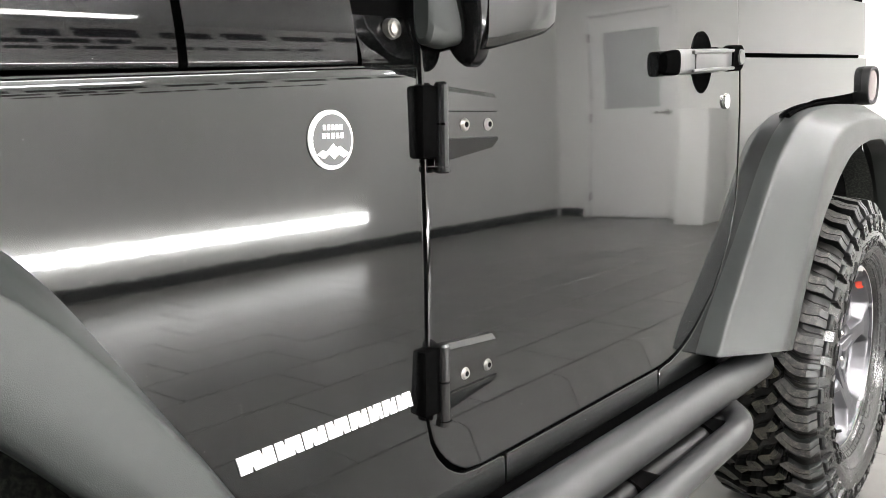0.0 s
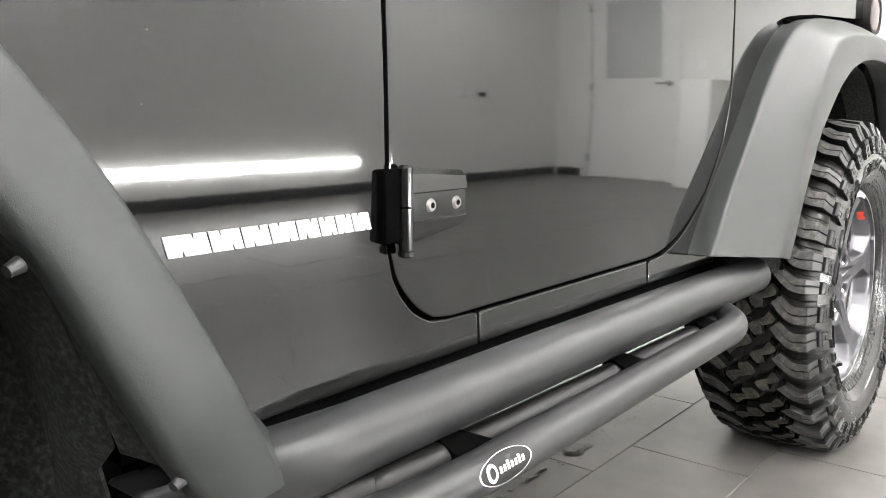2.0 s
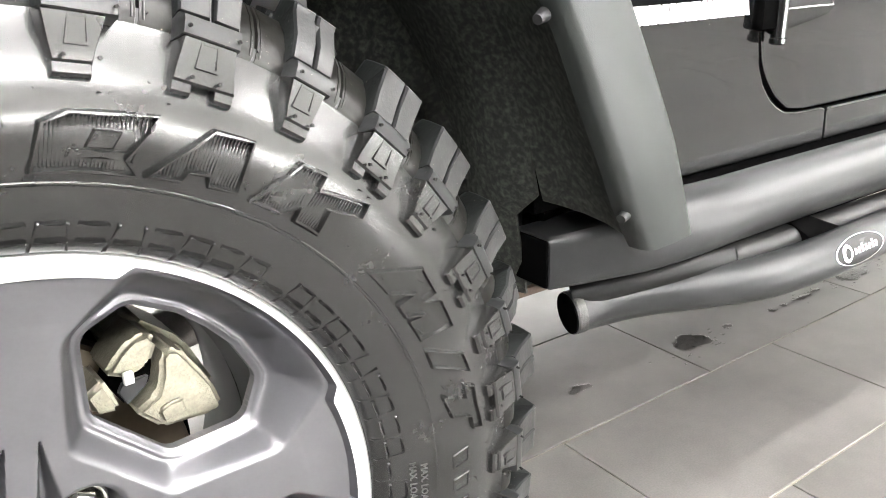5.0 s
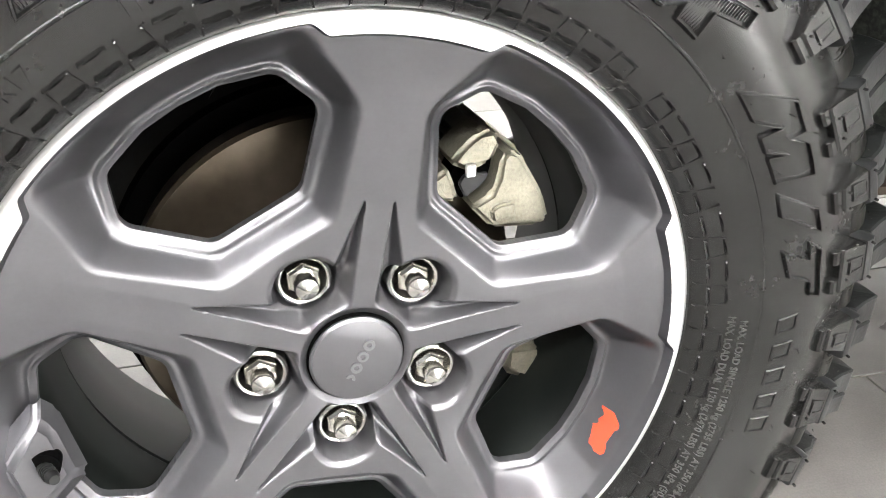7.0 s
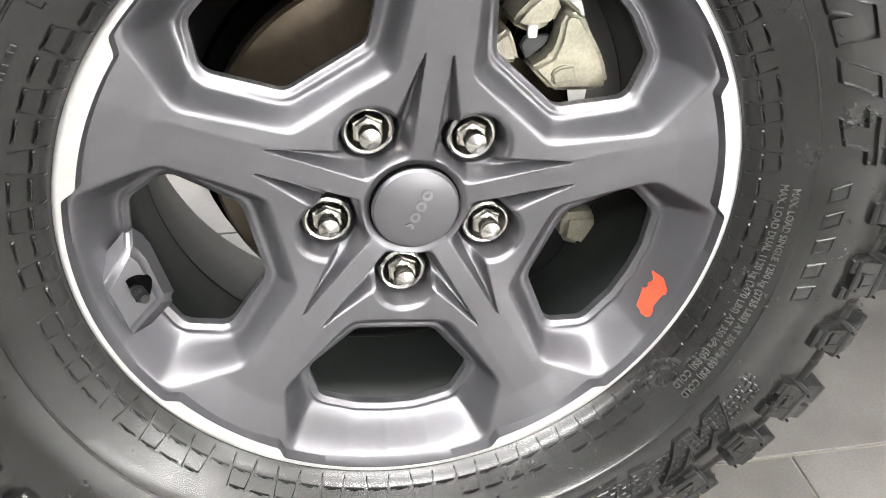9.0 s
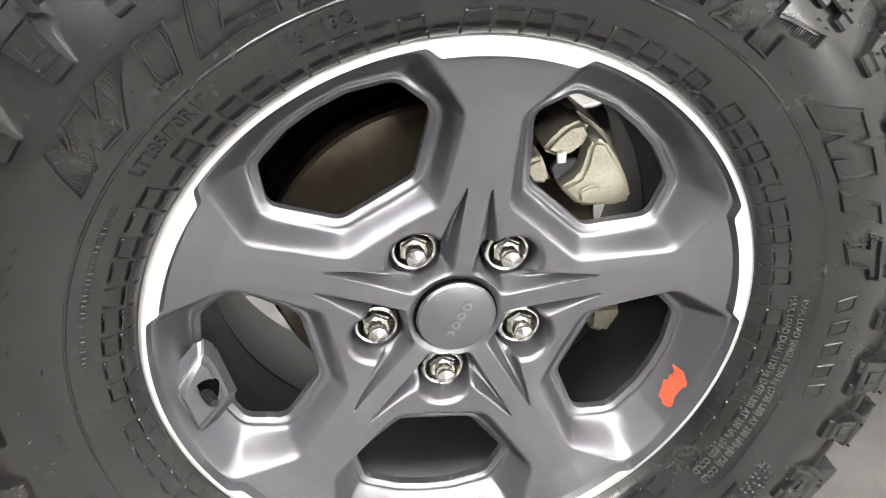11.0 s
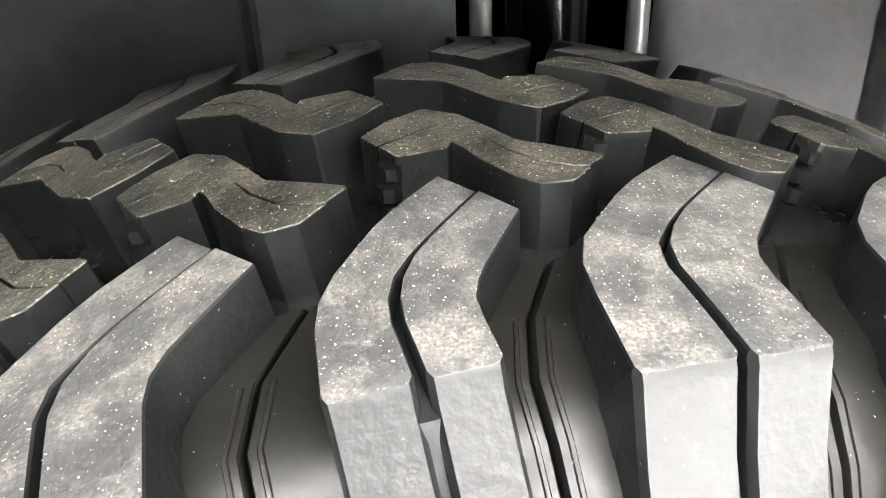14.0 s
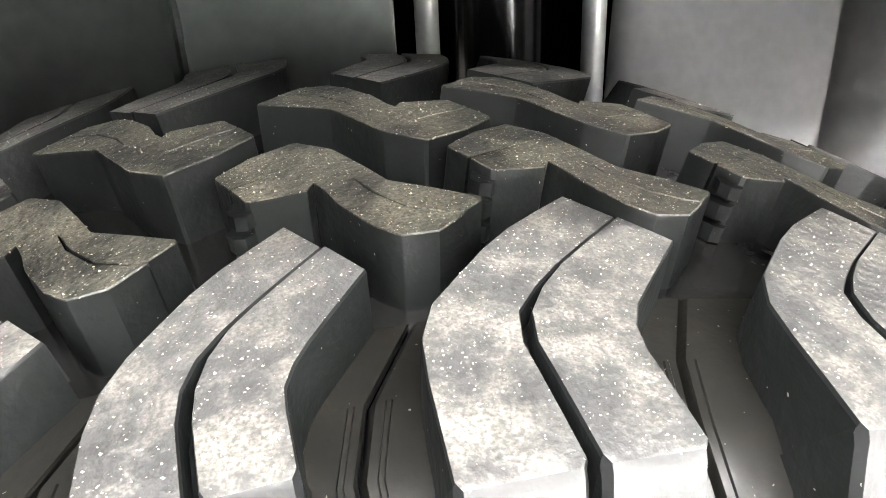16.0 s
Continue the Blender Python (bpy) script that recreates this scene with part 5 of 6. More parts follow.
                for a, r, y in ((-0.0150, 0.3722, -0.0885), (0.0150, 0.3722, -0.0885), (-0.010, 0.3470, -0.1000), (0.0075, 0.3470, -0.1000)):
                    tt, rr = radians(90 - th) + a * wide * ST / 0.412, r
                    pts = [on_wheel(tt + 0.0012 * math.cos(z) / rr, y, rr + 0.0012 * math.sin(z)) for z in (0, 1.57, 3.14, 4.71)]
                    S.loft([pts, [(p[0], p[1] - 0.0022, p[2]) for p in pts]], lambda j, i: 0)
            # valley up to the next block: a sunk pad with a slit, ending in a rounded ledge
            nxt = (k + 1) % NB
            pitch = radians((THETAS[k] - THETAS[nxt]) % 360) * 0.412 / ST
            v0, v1 = 0.0180 * wide, pitch - 0.0180 * block_width(nxt)
            vs_ = v0 + 0.42 * (v1 - v0)
            pad = ((-0.006, 0.4), (-0.028, 0.3992), (-0.044, 0.3965), (-0.0555, 0.3905), (-0.0655, 0.3822), (-0.0722, 0.3745), (-0.0752, 0.3692), (-0.0755, 0.3664), (-0.073, 0.3640), (-0.066, 0.3625))
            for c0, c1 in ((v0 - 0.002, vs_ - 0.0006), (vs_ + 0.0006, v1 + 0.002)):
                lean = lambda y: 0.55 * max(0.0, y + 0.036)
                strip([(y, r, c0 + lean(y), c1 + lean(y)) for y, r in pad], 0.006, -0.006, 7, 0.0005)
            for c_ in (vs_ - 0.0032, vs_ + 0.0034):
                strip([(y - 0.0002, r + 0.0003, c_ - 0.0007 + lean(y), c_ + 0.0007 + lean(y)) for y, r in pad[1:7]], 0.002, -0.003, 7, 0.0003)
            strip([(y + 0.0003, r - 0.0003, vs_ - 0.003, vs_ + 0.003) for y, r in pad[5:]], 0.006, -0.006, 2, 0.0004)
    # two rows of bent blocks on the crown
    for row in (0, 1):
        for k in range(NB):
            phi0 = radians(90 - THETAS[k])
            poly = smooth_poly(ZED)
            for path in ZED_CUTS:
                poly = slit(poly, path)
            if row == 1:
                poly = [(ZED_TURN[0] - 0.033 - (s - 0.033) * 1.1, ZED_TURN[1] - 0.033 - (y - 0.033) * 1.1) for s, y in poly]
            cx = sum(p[0] for p in poly) / len(poly)
            cy = sum(p[1] for p in poly) / len(poly)
            n = len(poly)
            mark = (len(S.v), len(S.f))
            o = len(S.v)
            dz = 0.0006 * rnd.uniform(-1, 1)
            for grow, drop in ((1.03, 0.019), (1.0, 0.0004), (0.992, 0.0)):
                for s, y in poly:
                    yy = cy + (y - cy) * grow
                    S.v.append(on_wheel(phi0 + (cx + (s - cx) * grow) * ST / 0.412, yy, r_top(yy) - drop + dz))
            for j in (0, 1):
                for i in range(n):
                    i2 = (i + 1) % n
                    S.f.append((o + j * n + i, o + j * n + i2, o + (j + 1) * n + i2, o + (j + 1) * n + i))
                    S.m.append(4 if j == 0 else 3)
            S.f.append(tuple(o + 2 * n + i for i in range(n)))
            S.m.append(3)
            # stepped, torn corner below the block's edge
            if row == 0:
                for d0, d1, g in ((0.0028, 0.0062, 0.0), (0.0078, 0.0115, 0.0012), (0.0132, 0.0172, 0.0004)):
                    ring = [(0.0140, 0.0312), (0.0118 - g, 0.0283), (0.0092 - g, 0.0292), (0.0078 - g, 0.0322), (0.0094, 0.0372)]
                    o = len(S.v)
                    for dd in (d0, d1):
                        S.v += [on_wheel(phi0 + s * ST / 0.412, y, r_top(y) - dd + dz) for s, y in ring]
                    S.f += [tuple(o + i for i in range(5)), tuple(o + 9 - i for i in range(5))] + [(o + i, o + (i + 1) % 5, o + 5 + (i + 1) % 5, o + 5 + i) for i in range(5)]
                    S.m += [4] * 7
            blocks.append((*mark, len(S.v), len(S.f)))
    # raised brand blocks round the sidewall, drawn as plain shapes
    shapes = (
        [(144.3, .2945), (140.9, .3241), (138.3, .3235), (139.5, .3101), (136.7, .3246), (133.1, .3241), (134.0, .3089), (130.7, .3244), (126.9, .3241), (133.3, .2948), (137.1, .2962), (136.9, .3071), (139.6, .2952)],
        [(127.4, .2965), (125.5, .3249), (121.4, .3246), (124.2, .2948)],
        [(122.0, .2945), (118.8, .3263), (115.2, .3256), (117.5, .3035), (110.8, .304), (111.0, .295)],
        [(109.4, .291), (106.3, .3253), (103.8, .327), (99.1, .3267), (97.0, .319), (96.9, .3107), (98.6, .299), (102, .292)],
        [(95.4, .2913), (93.2, .3277), (85.5, .3267), (83.9, .322), (83.8, .3145), (85.1, .3068), (91.3, .3068), (91.8, .292)],
        [(82, .292), (81.2, .317), (79, .323), (70.8, .325), (71.2, .317), (73, .3), (71.5, .292)],
        [(71, .293), (65.5, .325), (61, .326), (60.3, .296), (64, .294), (64.2, .3), (67, .299), (67.3, .293)],
        [(58.8, .294), (55.5, .326), (52, .328), (52.2, .318), (45, .328), (44.8, .318), (49, .310), (48.5, .294), (52.5, .294), (53, .303), (54.8, .294)])
    for turn in (0, 180):
        for j, poly in enumerate(shapes):
            P = [(a + turn, r) for a, r in poly]
            a0, a1 = min(p[0] for p in P), max(p[0] for p in P)
            relief(S, P, 0.0042, inner=(0.0024, 0.0006))
            r0, r1 = min(p[1] for p in P), max(p[1] for p in P)
            a = a1 - 0.7
            while a > a0 + 0.7:
                # fine ribs inside the outline, only where they fit
                hits = []
                for (b0, c0_), (b1, c1_) in zip(P, P[1:] + P[:1]):
                    if (b0 - a) * (b1 - a) < 0:
                        hits.append(c0_ + (c1_ - c0_) * (a - b0) / (b1 - b0))
                hits.sort()
                for lo_, hi_ in zip(hits[::2], hits[1::2]):
                    if hi_ - lo_ > 0.008:
                        relief(S, [(a, lo_ + 0.0026), (a, hi_ - 0.0026), (a - 0.13, hi_ - 0.0026), (a - 0.15, lo_ + 0.0026)], 0.0011)
                a -= 0.36
            mid_a = sum(p[0] for p in P) / len(P)
            mr = sum(p[1] for p in P) / len(P)
            if j in (3, 4, 5):
                relief(S, [(mid_a + 1.6, mr - .004), (mid_a + 1.0, mr + .005), (mid_a - 1.6, mr + .005), (mid_a - 1.0, mr - .004)], 0.0018)
            if j == 5:
                relief(S, [(mid_a + 3.2, mr - .009), (mid_a + 3.0, mr - .005), (mid_a - 3.2, mr - .005), (mid_a - 3.0, mr - .009)], 0.0016)
    for poly in ([(39.0, .2959), (33.5, .3253), (29.1, .3244), (29.3, .3125), (27.3, .3241), (23.0, .3227), (24.1, .2973), (28.0, .2962), (27.2, .3095), (29.1, .2959), (31.7, .2959), (31.6, .3113), (34.2, .2959)],
                 [(22.5, .2969), (18.3, .3235), (14.8, .3238), (19.0, .2966)],
                 [(13.5, .2966), (11.7, .3143), (14.2, .314), (12.7, .3241), (5.3, .3249), (5.9, .3162), (7.9, .3159), (9.3, .3001)]):
        relief(S, poly, 0.0036, inner=(0.0022, 0.0003))
    arc_text(S, "LT285/70R17", 132.0, 0.2705, 0.0125, 0.001)
    arc_text(S, "116/113Q", 109.0, 0.2705, 0.0125, 0.001)
    arc_text(S, "MAX. LOAD SINGLE 1250 kg (2755 LBS) AT 350 kPa (50 PSI) COLD", -18.8, 0.2745, 0.0071, 0.0008, 6)
    arc_text(S, "MAX. LOAD DUAL 1120 kg (2470 LBS) AT 350 kPa (50 PSI) COLD", -18.3, 0.2662, 0.0071, 0.0008, 6)
    # rows of tiny unreadable print as bars
    for a_start, count, r in ((-30, 30, 0.300), (-30, 26, 0.305), (-31, 28, 0.310), (-32, 24, 0.315), (172, 26, 0.274)):
        a = a_start
        for _ in range(count):
            wd = rnd.uniform(0.5, 1.0)
            relief(S, [(a, r), (a, r + 0.0034), (a - wd, r + 0.0034), (a - wd, r)], 0.0008 if a_start > 100 else 0.0013)
            a -= wd + rnd.choice((0.25, 0.25, 0.8))
    for a in (2.5, -1.8, -6.0, -10.2, -14.0):
        relief(S, [(a, 0.2985), (a + .9, 0.3115), (a - 1.6, 0.3115), (a - 2.5, 0.2985)], 0.0014, inner=(0.0018, 0.0003))
    # dashed bead band
    nd = 80
    q = 360 / nd
    for k in range(nd):
        a = k * q
        sl = 0.9 if k % 2 else -0.5
        relief(S, [(a + 0.35, .2524), (a + q - 0.5, .2524), (a + q - 0.5, .2536), (a + 0.35, .2536)], 0.0022)
        if k % 5:
            relief(S, [(a + 0.6, .2628), (a + q - 0.3, .2628), (a + q - 0.3, .2639), (a + 0.6, .2639)], 0.0020)
        relief(S, [(a - 0.13, .2462), (a + 0.14, .2462), (a + 0.14 + sl, .2645), (a - 0.13 + sl, .2645)], 0.0019, sub=99)
    # mould nubs and hairs
    for _ in range(150):
        a, r = rnd.uniform(0, 360), rnd.choice((0.2865, 0.331, 0.3, 0.318, 0.372))
        y = side_y_tyre(r) - (0.012 if r > 0.36 else 0)
        p = Vector(on_wheel(radians(a), y, r))
        t = Vector(on_wheel(radians(a), 0, 1.0))
        e = Vector((t.z, 0, -t.x)) * 0.0005
        L = rnd.uniform(0.001, 0.004)
        tip = p + Vector((rnd.uniform(-.5, .5) * L, -L, rnd.uniform(-.5, .5) * L))
        S.loft([[tuple(p + e), tuple(p + t * 0.0005), tuple(p - e), tuple(p - t * 0.0005)], [tuple(tip + e * .4), tuple(tip + t * 0.0002), tuple(tip - e * .4), tuple(tip - t * 0.0002)]], lambda j, i: 0)
    me = bpy.data.meshes.new("tyre")
    me.from_pydata(S.v, [], S.f)
    me.materials.append(RUBBER)
    me.materials.append(RUBBER_TOP)
    me.materials.append(RUBBER_SIDE)
    me.materials.append(RUBBER_CROWN)
    me.materials.append(RUBBER_SHADE)
    me.materials.append(RUBBER_FACE)
    me.materials.append(RUBBER_PRINT)
    me.materials.append(RUBBER_VALLEY)
    me.polygons.foreach_set("material_index", S.m)
    # the loaded section: shoulders and sidewall stand wider than the bare profile
    co = np.zeros(len(me.vertices) * 3)
    me.vertices.foreach_get("co", co)
    co = co.reshape(-1, 3)
    rr = np.hypot(co[:, 0], co[:, 2])
    grown = rr + np.interp(rr, WIDER_R, WIDER_DR)
    co[:, 1] += np.interp(rr, WIDER_R, WIDER_DY)
    co[:, 0], co[:, 2] = co[:, 0] * grown / rr, co[:, 2] * grown / rr
    me.vertices.foreach_set("co", co.ravel())
    # turn, and flatten where it stands
    co = np.zeros(len(me.vertices) * 3)
    me.vertices.foreach_get("co", co)
    co = co.reshape(-1, 3)
    a = radians(spin)
    x, z = co[:, 0].copy(), co[:, 2].copy()
    co[:, 0], co[:, 2] = x * math.cos(a) - z * math.sin(a), x * math.sin(a) + z * math.cos(a)
    # the loaded lower half bulges outwards
    rr = np.hypot(co[:, 0], co[:, 2])
    out = sstep(0.08, 0.03, co[:, 1])
    co[:, 1] -= 0.012 * sstep(0.25, 0.30, rr) * sstep(0.02, 0.24, -co[:, 2]) * out
    low = co[:, 2] < -0.403
    co[low, 2] = -0.403 + (co[low, 2] + 0.403) * 0.06
    me.vertices.foreach_set("co", co.ravel())
    me.update()
    bm = bmesh.new()
    bm.from_mesh(me)
    bmesh.ops.recalc_face_normals(bm, faces=bm.faces)
    bm.to_mesh(me)
    bm.free()
    me.shade_smooth()
    me.set_sharp_from_angle(angle=radians(28))
    return me, blocks


def lift_blocks(me, blocks, w):
    """Takes the tread blocks out of the tyre's mesh, as parts of their own."""
    faces = [tuple(p.vertices) for p in me.polygons]
    kinds = [p.material_index for p in me.polygons]
    co = [tuple(v.co) for v in me.vertices]
    for v0, f0, v1, f1 in blocks:
        bk = bpy.data.meshes.new("tread_block")
        bk.from_pydata(co[v0:v1], [], [tuple(i - v0 for i in f) for f in faces[f0:f1]])
        for m in me.materials:
            bk.materials.append(m)
        bk.polygons.foreach_set("material_index", kinds[f0:f1])
        bk.shade_smooth()
        bk.set_sharp_from_angle(angle=radians(28))
        new("tread_block", bk).parent = w
    gone = {i for v0, f0, v1, f1 in blocks for i in range(f0, f1)}
    bm = bmesh.new()
    bm.from_mesh(me)
    bm.faces.ensure_lookup_table()
    bmesh.ops.delete(bm, geom=[bm.faces[i] for i in gone], context="FACES")
    bm.to_mesh(me)
    bm.free()


def resample_n(pts, n):
    P = np.array(pts, float)
    d = np.r_[0, np.cumsum(np.linalg.norm(np.diff(P, axis=0), axis=1))]
    t = np.linspace(0, d[-1], n)
    return [tuple(float(np.interp(u, d, P[:, k])) for k in range(2)) for u in t]


def smooth_poly(poly):
    """Rounds the corners of an outline a little."""
    out = []
    n = len(poly)
    for i in range(n):
        a, b, c = poly[i - 1], poly[i], poly[(i + 1) % n]
        for w, e in ((0.05, a), (0.05, c)):
            out.append((b[0] + (e[0] - b[0]) * w, b[1] + (e[1] - b[1]) * w))
    return out


def slit(poly, path, half=0.00045):
    """A thin cut into a block's outline that follows a path from its edge inwards."""
    left, right = [], []
    for i, p in enumerate(path):
        a, b = path[max(0, i - 1)], path[min(len(path) - 1, i + 1)]
        e = Vector((a[1] - b[1], b[0] - a[0])).normalized() * half * (1.0 if i < len(path) - 1 else 0.4)
        left.append((p[0] + e.x, p[1] + e.y))
        right.append((p[0] - e.x, p[1] - e.y))
    n = len(poly)

    def away(i):
        a, b, p = Vector(poly[i]), Vector(poly[(i + 1) % n]), Vector(path[0])
        t = max(0.0, min(1.0, (p - a).dot(b - a) / (b - a).length_squared))
        return (a + (b - a) * t - p).length

    best = min(range(n), key=away)
    if (Vector(left[0]) - Vector(poly[best])).length > (Vector(right[0]) - Vector(poly[best])).length:
        left, right = right, left
    return poly[:best + 1] + left + right[::-1] + poly[best + 1:]


def relief_at(S, poly, lift, h):
    """A small frame on top of a sidewall lug."""
    q = [on_wheel(radians(90 - a), -0.1035 + (r - 0.336) * 0.47 + 0.0002, r) for a, r in poly]
    c = [sum(p[k] for p in q) / 4 for k in range(3)]
    ins = [tuple(c[k] + (p[k] - c[k]) * 0.78 for k in range(3)) for p in q]
    up = lambda p, d: (p[0], p[1] - d, p[2])
    o = len(S.v)
    S.v += q + [up(p, h) for p in q] + [up(p, h) for p in ins] + ins
    for j in range(3):
        for i in range(4):
            k = (i + 1) % 4
            S.f.append((o + j * 4 + i, o + j * 4 + k, o + (j + 1) * 4 + k, o + (j + 1) * 4 + i))
            S.m.append(0)


# the alloy: a five-fold dished face with windows, worked out on a polar grid
HOLE = [(0.196, 16.4), (0.179, 20.6), (0.135, 13.6), (0.135, -13.6), (0.179, -20.6), (0.196, -16.4), (0.201, -8.0), (0.2025, 0.0), (0.201, 8.0)]
RECESS = [(0.227, 21.0), (0.187, 27.2), (0.116, 20.0), (0.116, -20.0), (0.187, -27.2), (0.227, -21.0), (0.231, -10.0), (0.232, 0.0), (0.231, 10.0)]


def inset(poly, d):
    """The outline drawn in towards the window's middle, so that a wide round corner can grow from it."""
    out = []
    for r, a in poly:
        u, v = r * math.cos(radians(a)), r * math.sin(radians(a))
        L = math.hypot(u - 0.168, v)
        u, v = u + (0.168 - u) * d / L, v - v * d / L
        out.append((math.hypot(u, v), math.degrees(math.atan2(v, u))))
    return out


def sd_poly(px, py, poly, rho):
    P = [(r * math.cos(radians(a)), r * math.sin(radians(a))) for r, a in poly]
    d = np.full(px.shape, 1e9)
    inside = np.zeros(px.shape, bool)
    n = len(P)
    for i in range(n):
        (ax, ay), (bx, by) = P[i], P[(i + 1) % n]
        ex, ey = bx - ax, by - ay
        wx, wy = px - ax, py - ay
        t = np.clip((wx * ex + wy * ey) / (ex * ex + ey * ey), 0, 1)
        d = np.minimum(d, np.hypot(wx - ex * t, wy - ey * t))
        cond = ((ay > py) != (by > py)) & (px < (bx - ax) * (py - ay) / (by - ay + 1e-12) + ax)
        inside ^= cond
    return np.where(inside, -d, d) - rho


HOLE_R, RECESS_R = 0.0135, 0.0175
HOLE, RECESS = inset(HOLE, 0.0075), inset(RECESS, 0.0105)


def sstep(a, b, x):
    t = np.clip((x - a) / (b - a), 0, 1)
    return t * t * (3 - 2 * t)


def flange_edge(a):
    """Inner radius of the bright flange, which widens in a soft notch at each spoke."""
    return 0.2372 - 0.0085 * (1 - sstep(11.4, 14.3, 36 - np.abs(a)))


def rim_height(r, a):
    """Depth of the alloy's face at radius r and a degrees from a window's middle."""
    ar = np.radians(a)
    u, v = r * np.cos(ar), r * np.sin(ar)
    h = sd_poly(u, v, HOLE, HOLE_R)
    q = sd_poly(u, v, RECESS, RECESS_R)
    y = np.interp(r, [0, .034, .04, .05, .09, .15, .20, .222, .234, .26], [-.047, -.047, -.0505, -.052, -.056, -.0635, -.0715, -.077, -.0795, -.080])
    b = 36 - np.abs(a)
    up, vp = r * np.cos(np.radians(b)), r * np.sin(np.radians(b))
    # slight crown across each spoke
    y = y + 0.25 * np.clip(vp - 0.012, 0, 0.05) * sstep(0.06, 0.12, r) * 0.3
    # grooves beside the ridge of each spoke
    wr = 0.007 + 0.03 * np.clip(up - 0.045, 0, 1)
    wid = 0.024 * np.clip(1 - (up - 0.052) / 0.072, 0, 1)
    t = (vp - wr) / np.maximum(wid, 1e-5)
    g = np.where((t > 0) & (t < 1), np.minimum(sstep(0, 0.34, t), 1 - sstep(0.46, 1, t)), 0)
    y = y + 0.0165 * g * np.clip(1 - (up - 0.052) / 0.072, 0, 1) ** 0.6 * sstep(0.040, 0.05, r)
    # window recess: sloping wall, rounded lip, hole
    inside = -q
    tt = np.clip(h / np.maximum(h + np.maximum(inside, 0), 1e-5), 0, 1)
    wall_t = 0.65 * sstep(0.17, 1.0, tt) + 0.35 * np.clip((tt - 0.2) / 0.77, 0, 1)
    lip = -0.0365 - 0.0034 * np.exp(-((h - 0.0045) / 0.0026) ** 2)
    y = np.where(inside > 0, lip + (y - lip) * wall_t, y)
    # bores for the nuts
    dn = np.hypot(u - 0.0664, v)
    y = y + 0.0035 * (1 - sstep(0.0225, 0.0275, dn))
    y = y + (-0.014 - y) * (1 - sstep(0.0200, 0.0235, dn))
    # bright flange, wider at the spokes
    ri = flange_edge(a)
    y = y + (-0.0845 - y) * sstep(ri - 0.0002, ri + 0.0012, r)
    y = np.where(r > 0.2415, -0.0845 + 40 * np.maximum(r - 0.2415, 0) ** 1.7, y)
    return y, h, r > ri + 0.0003


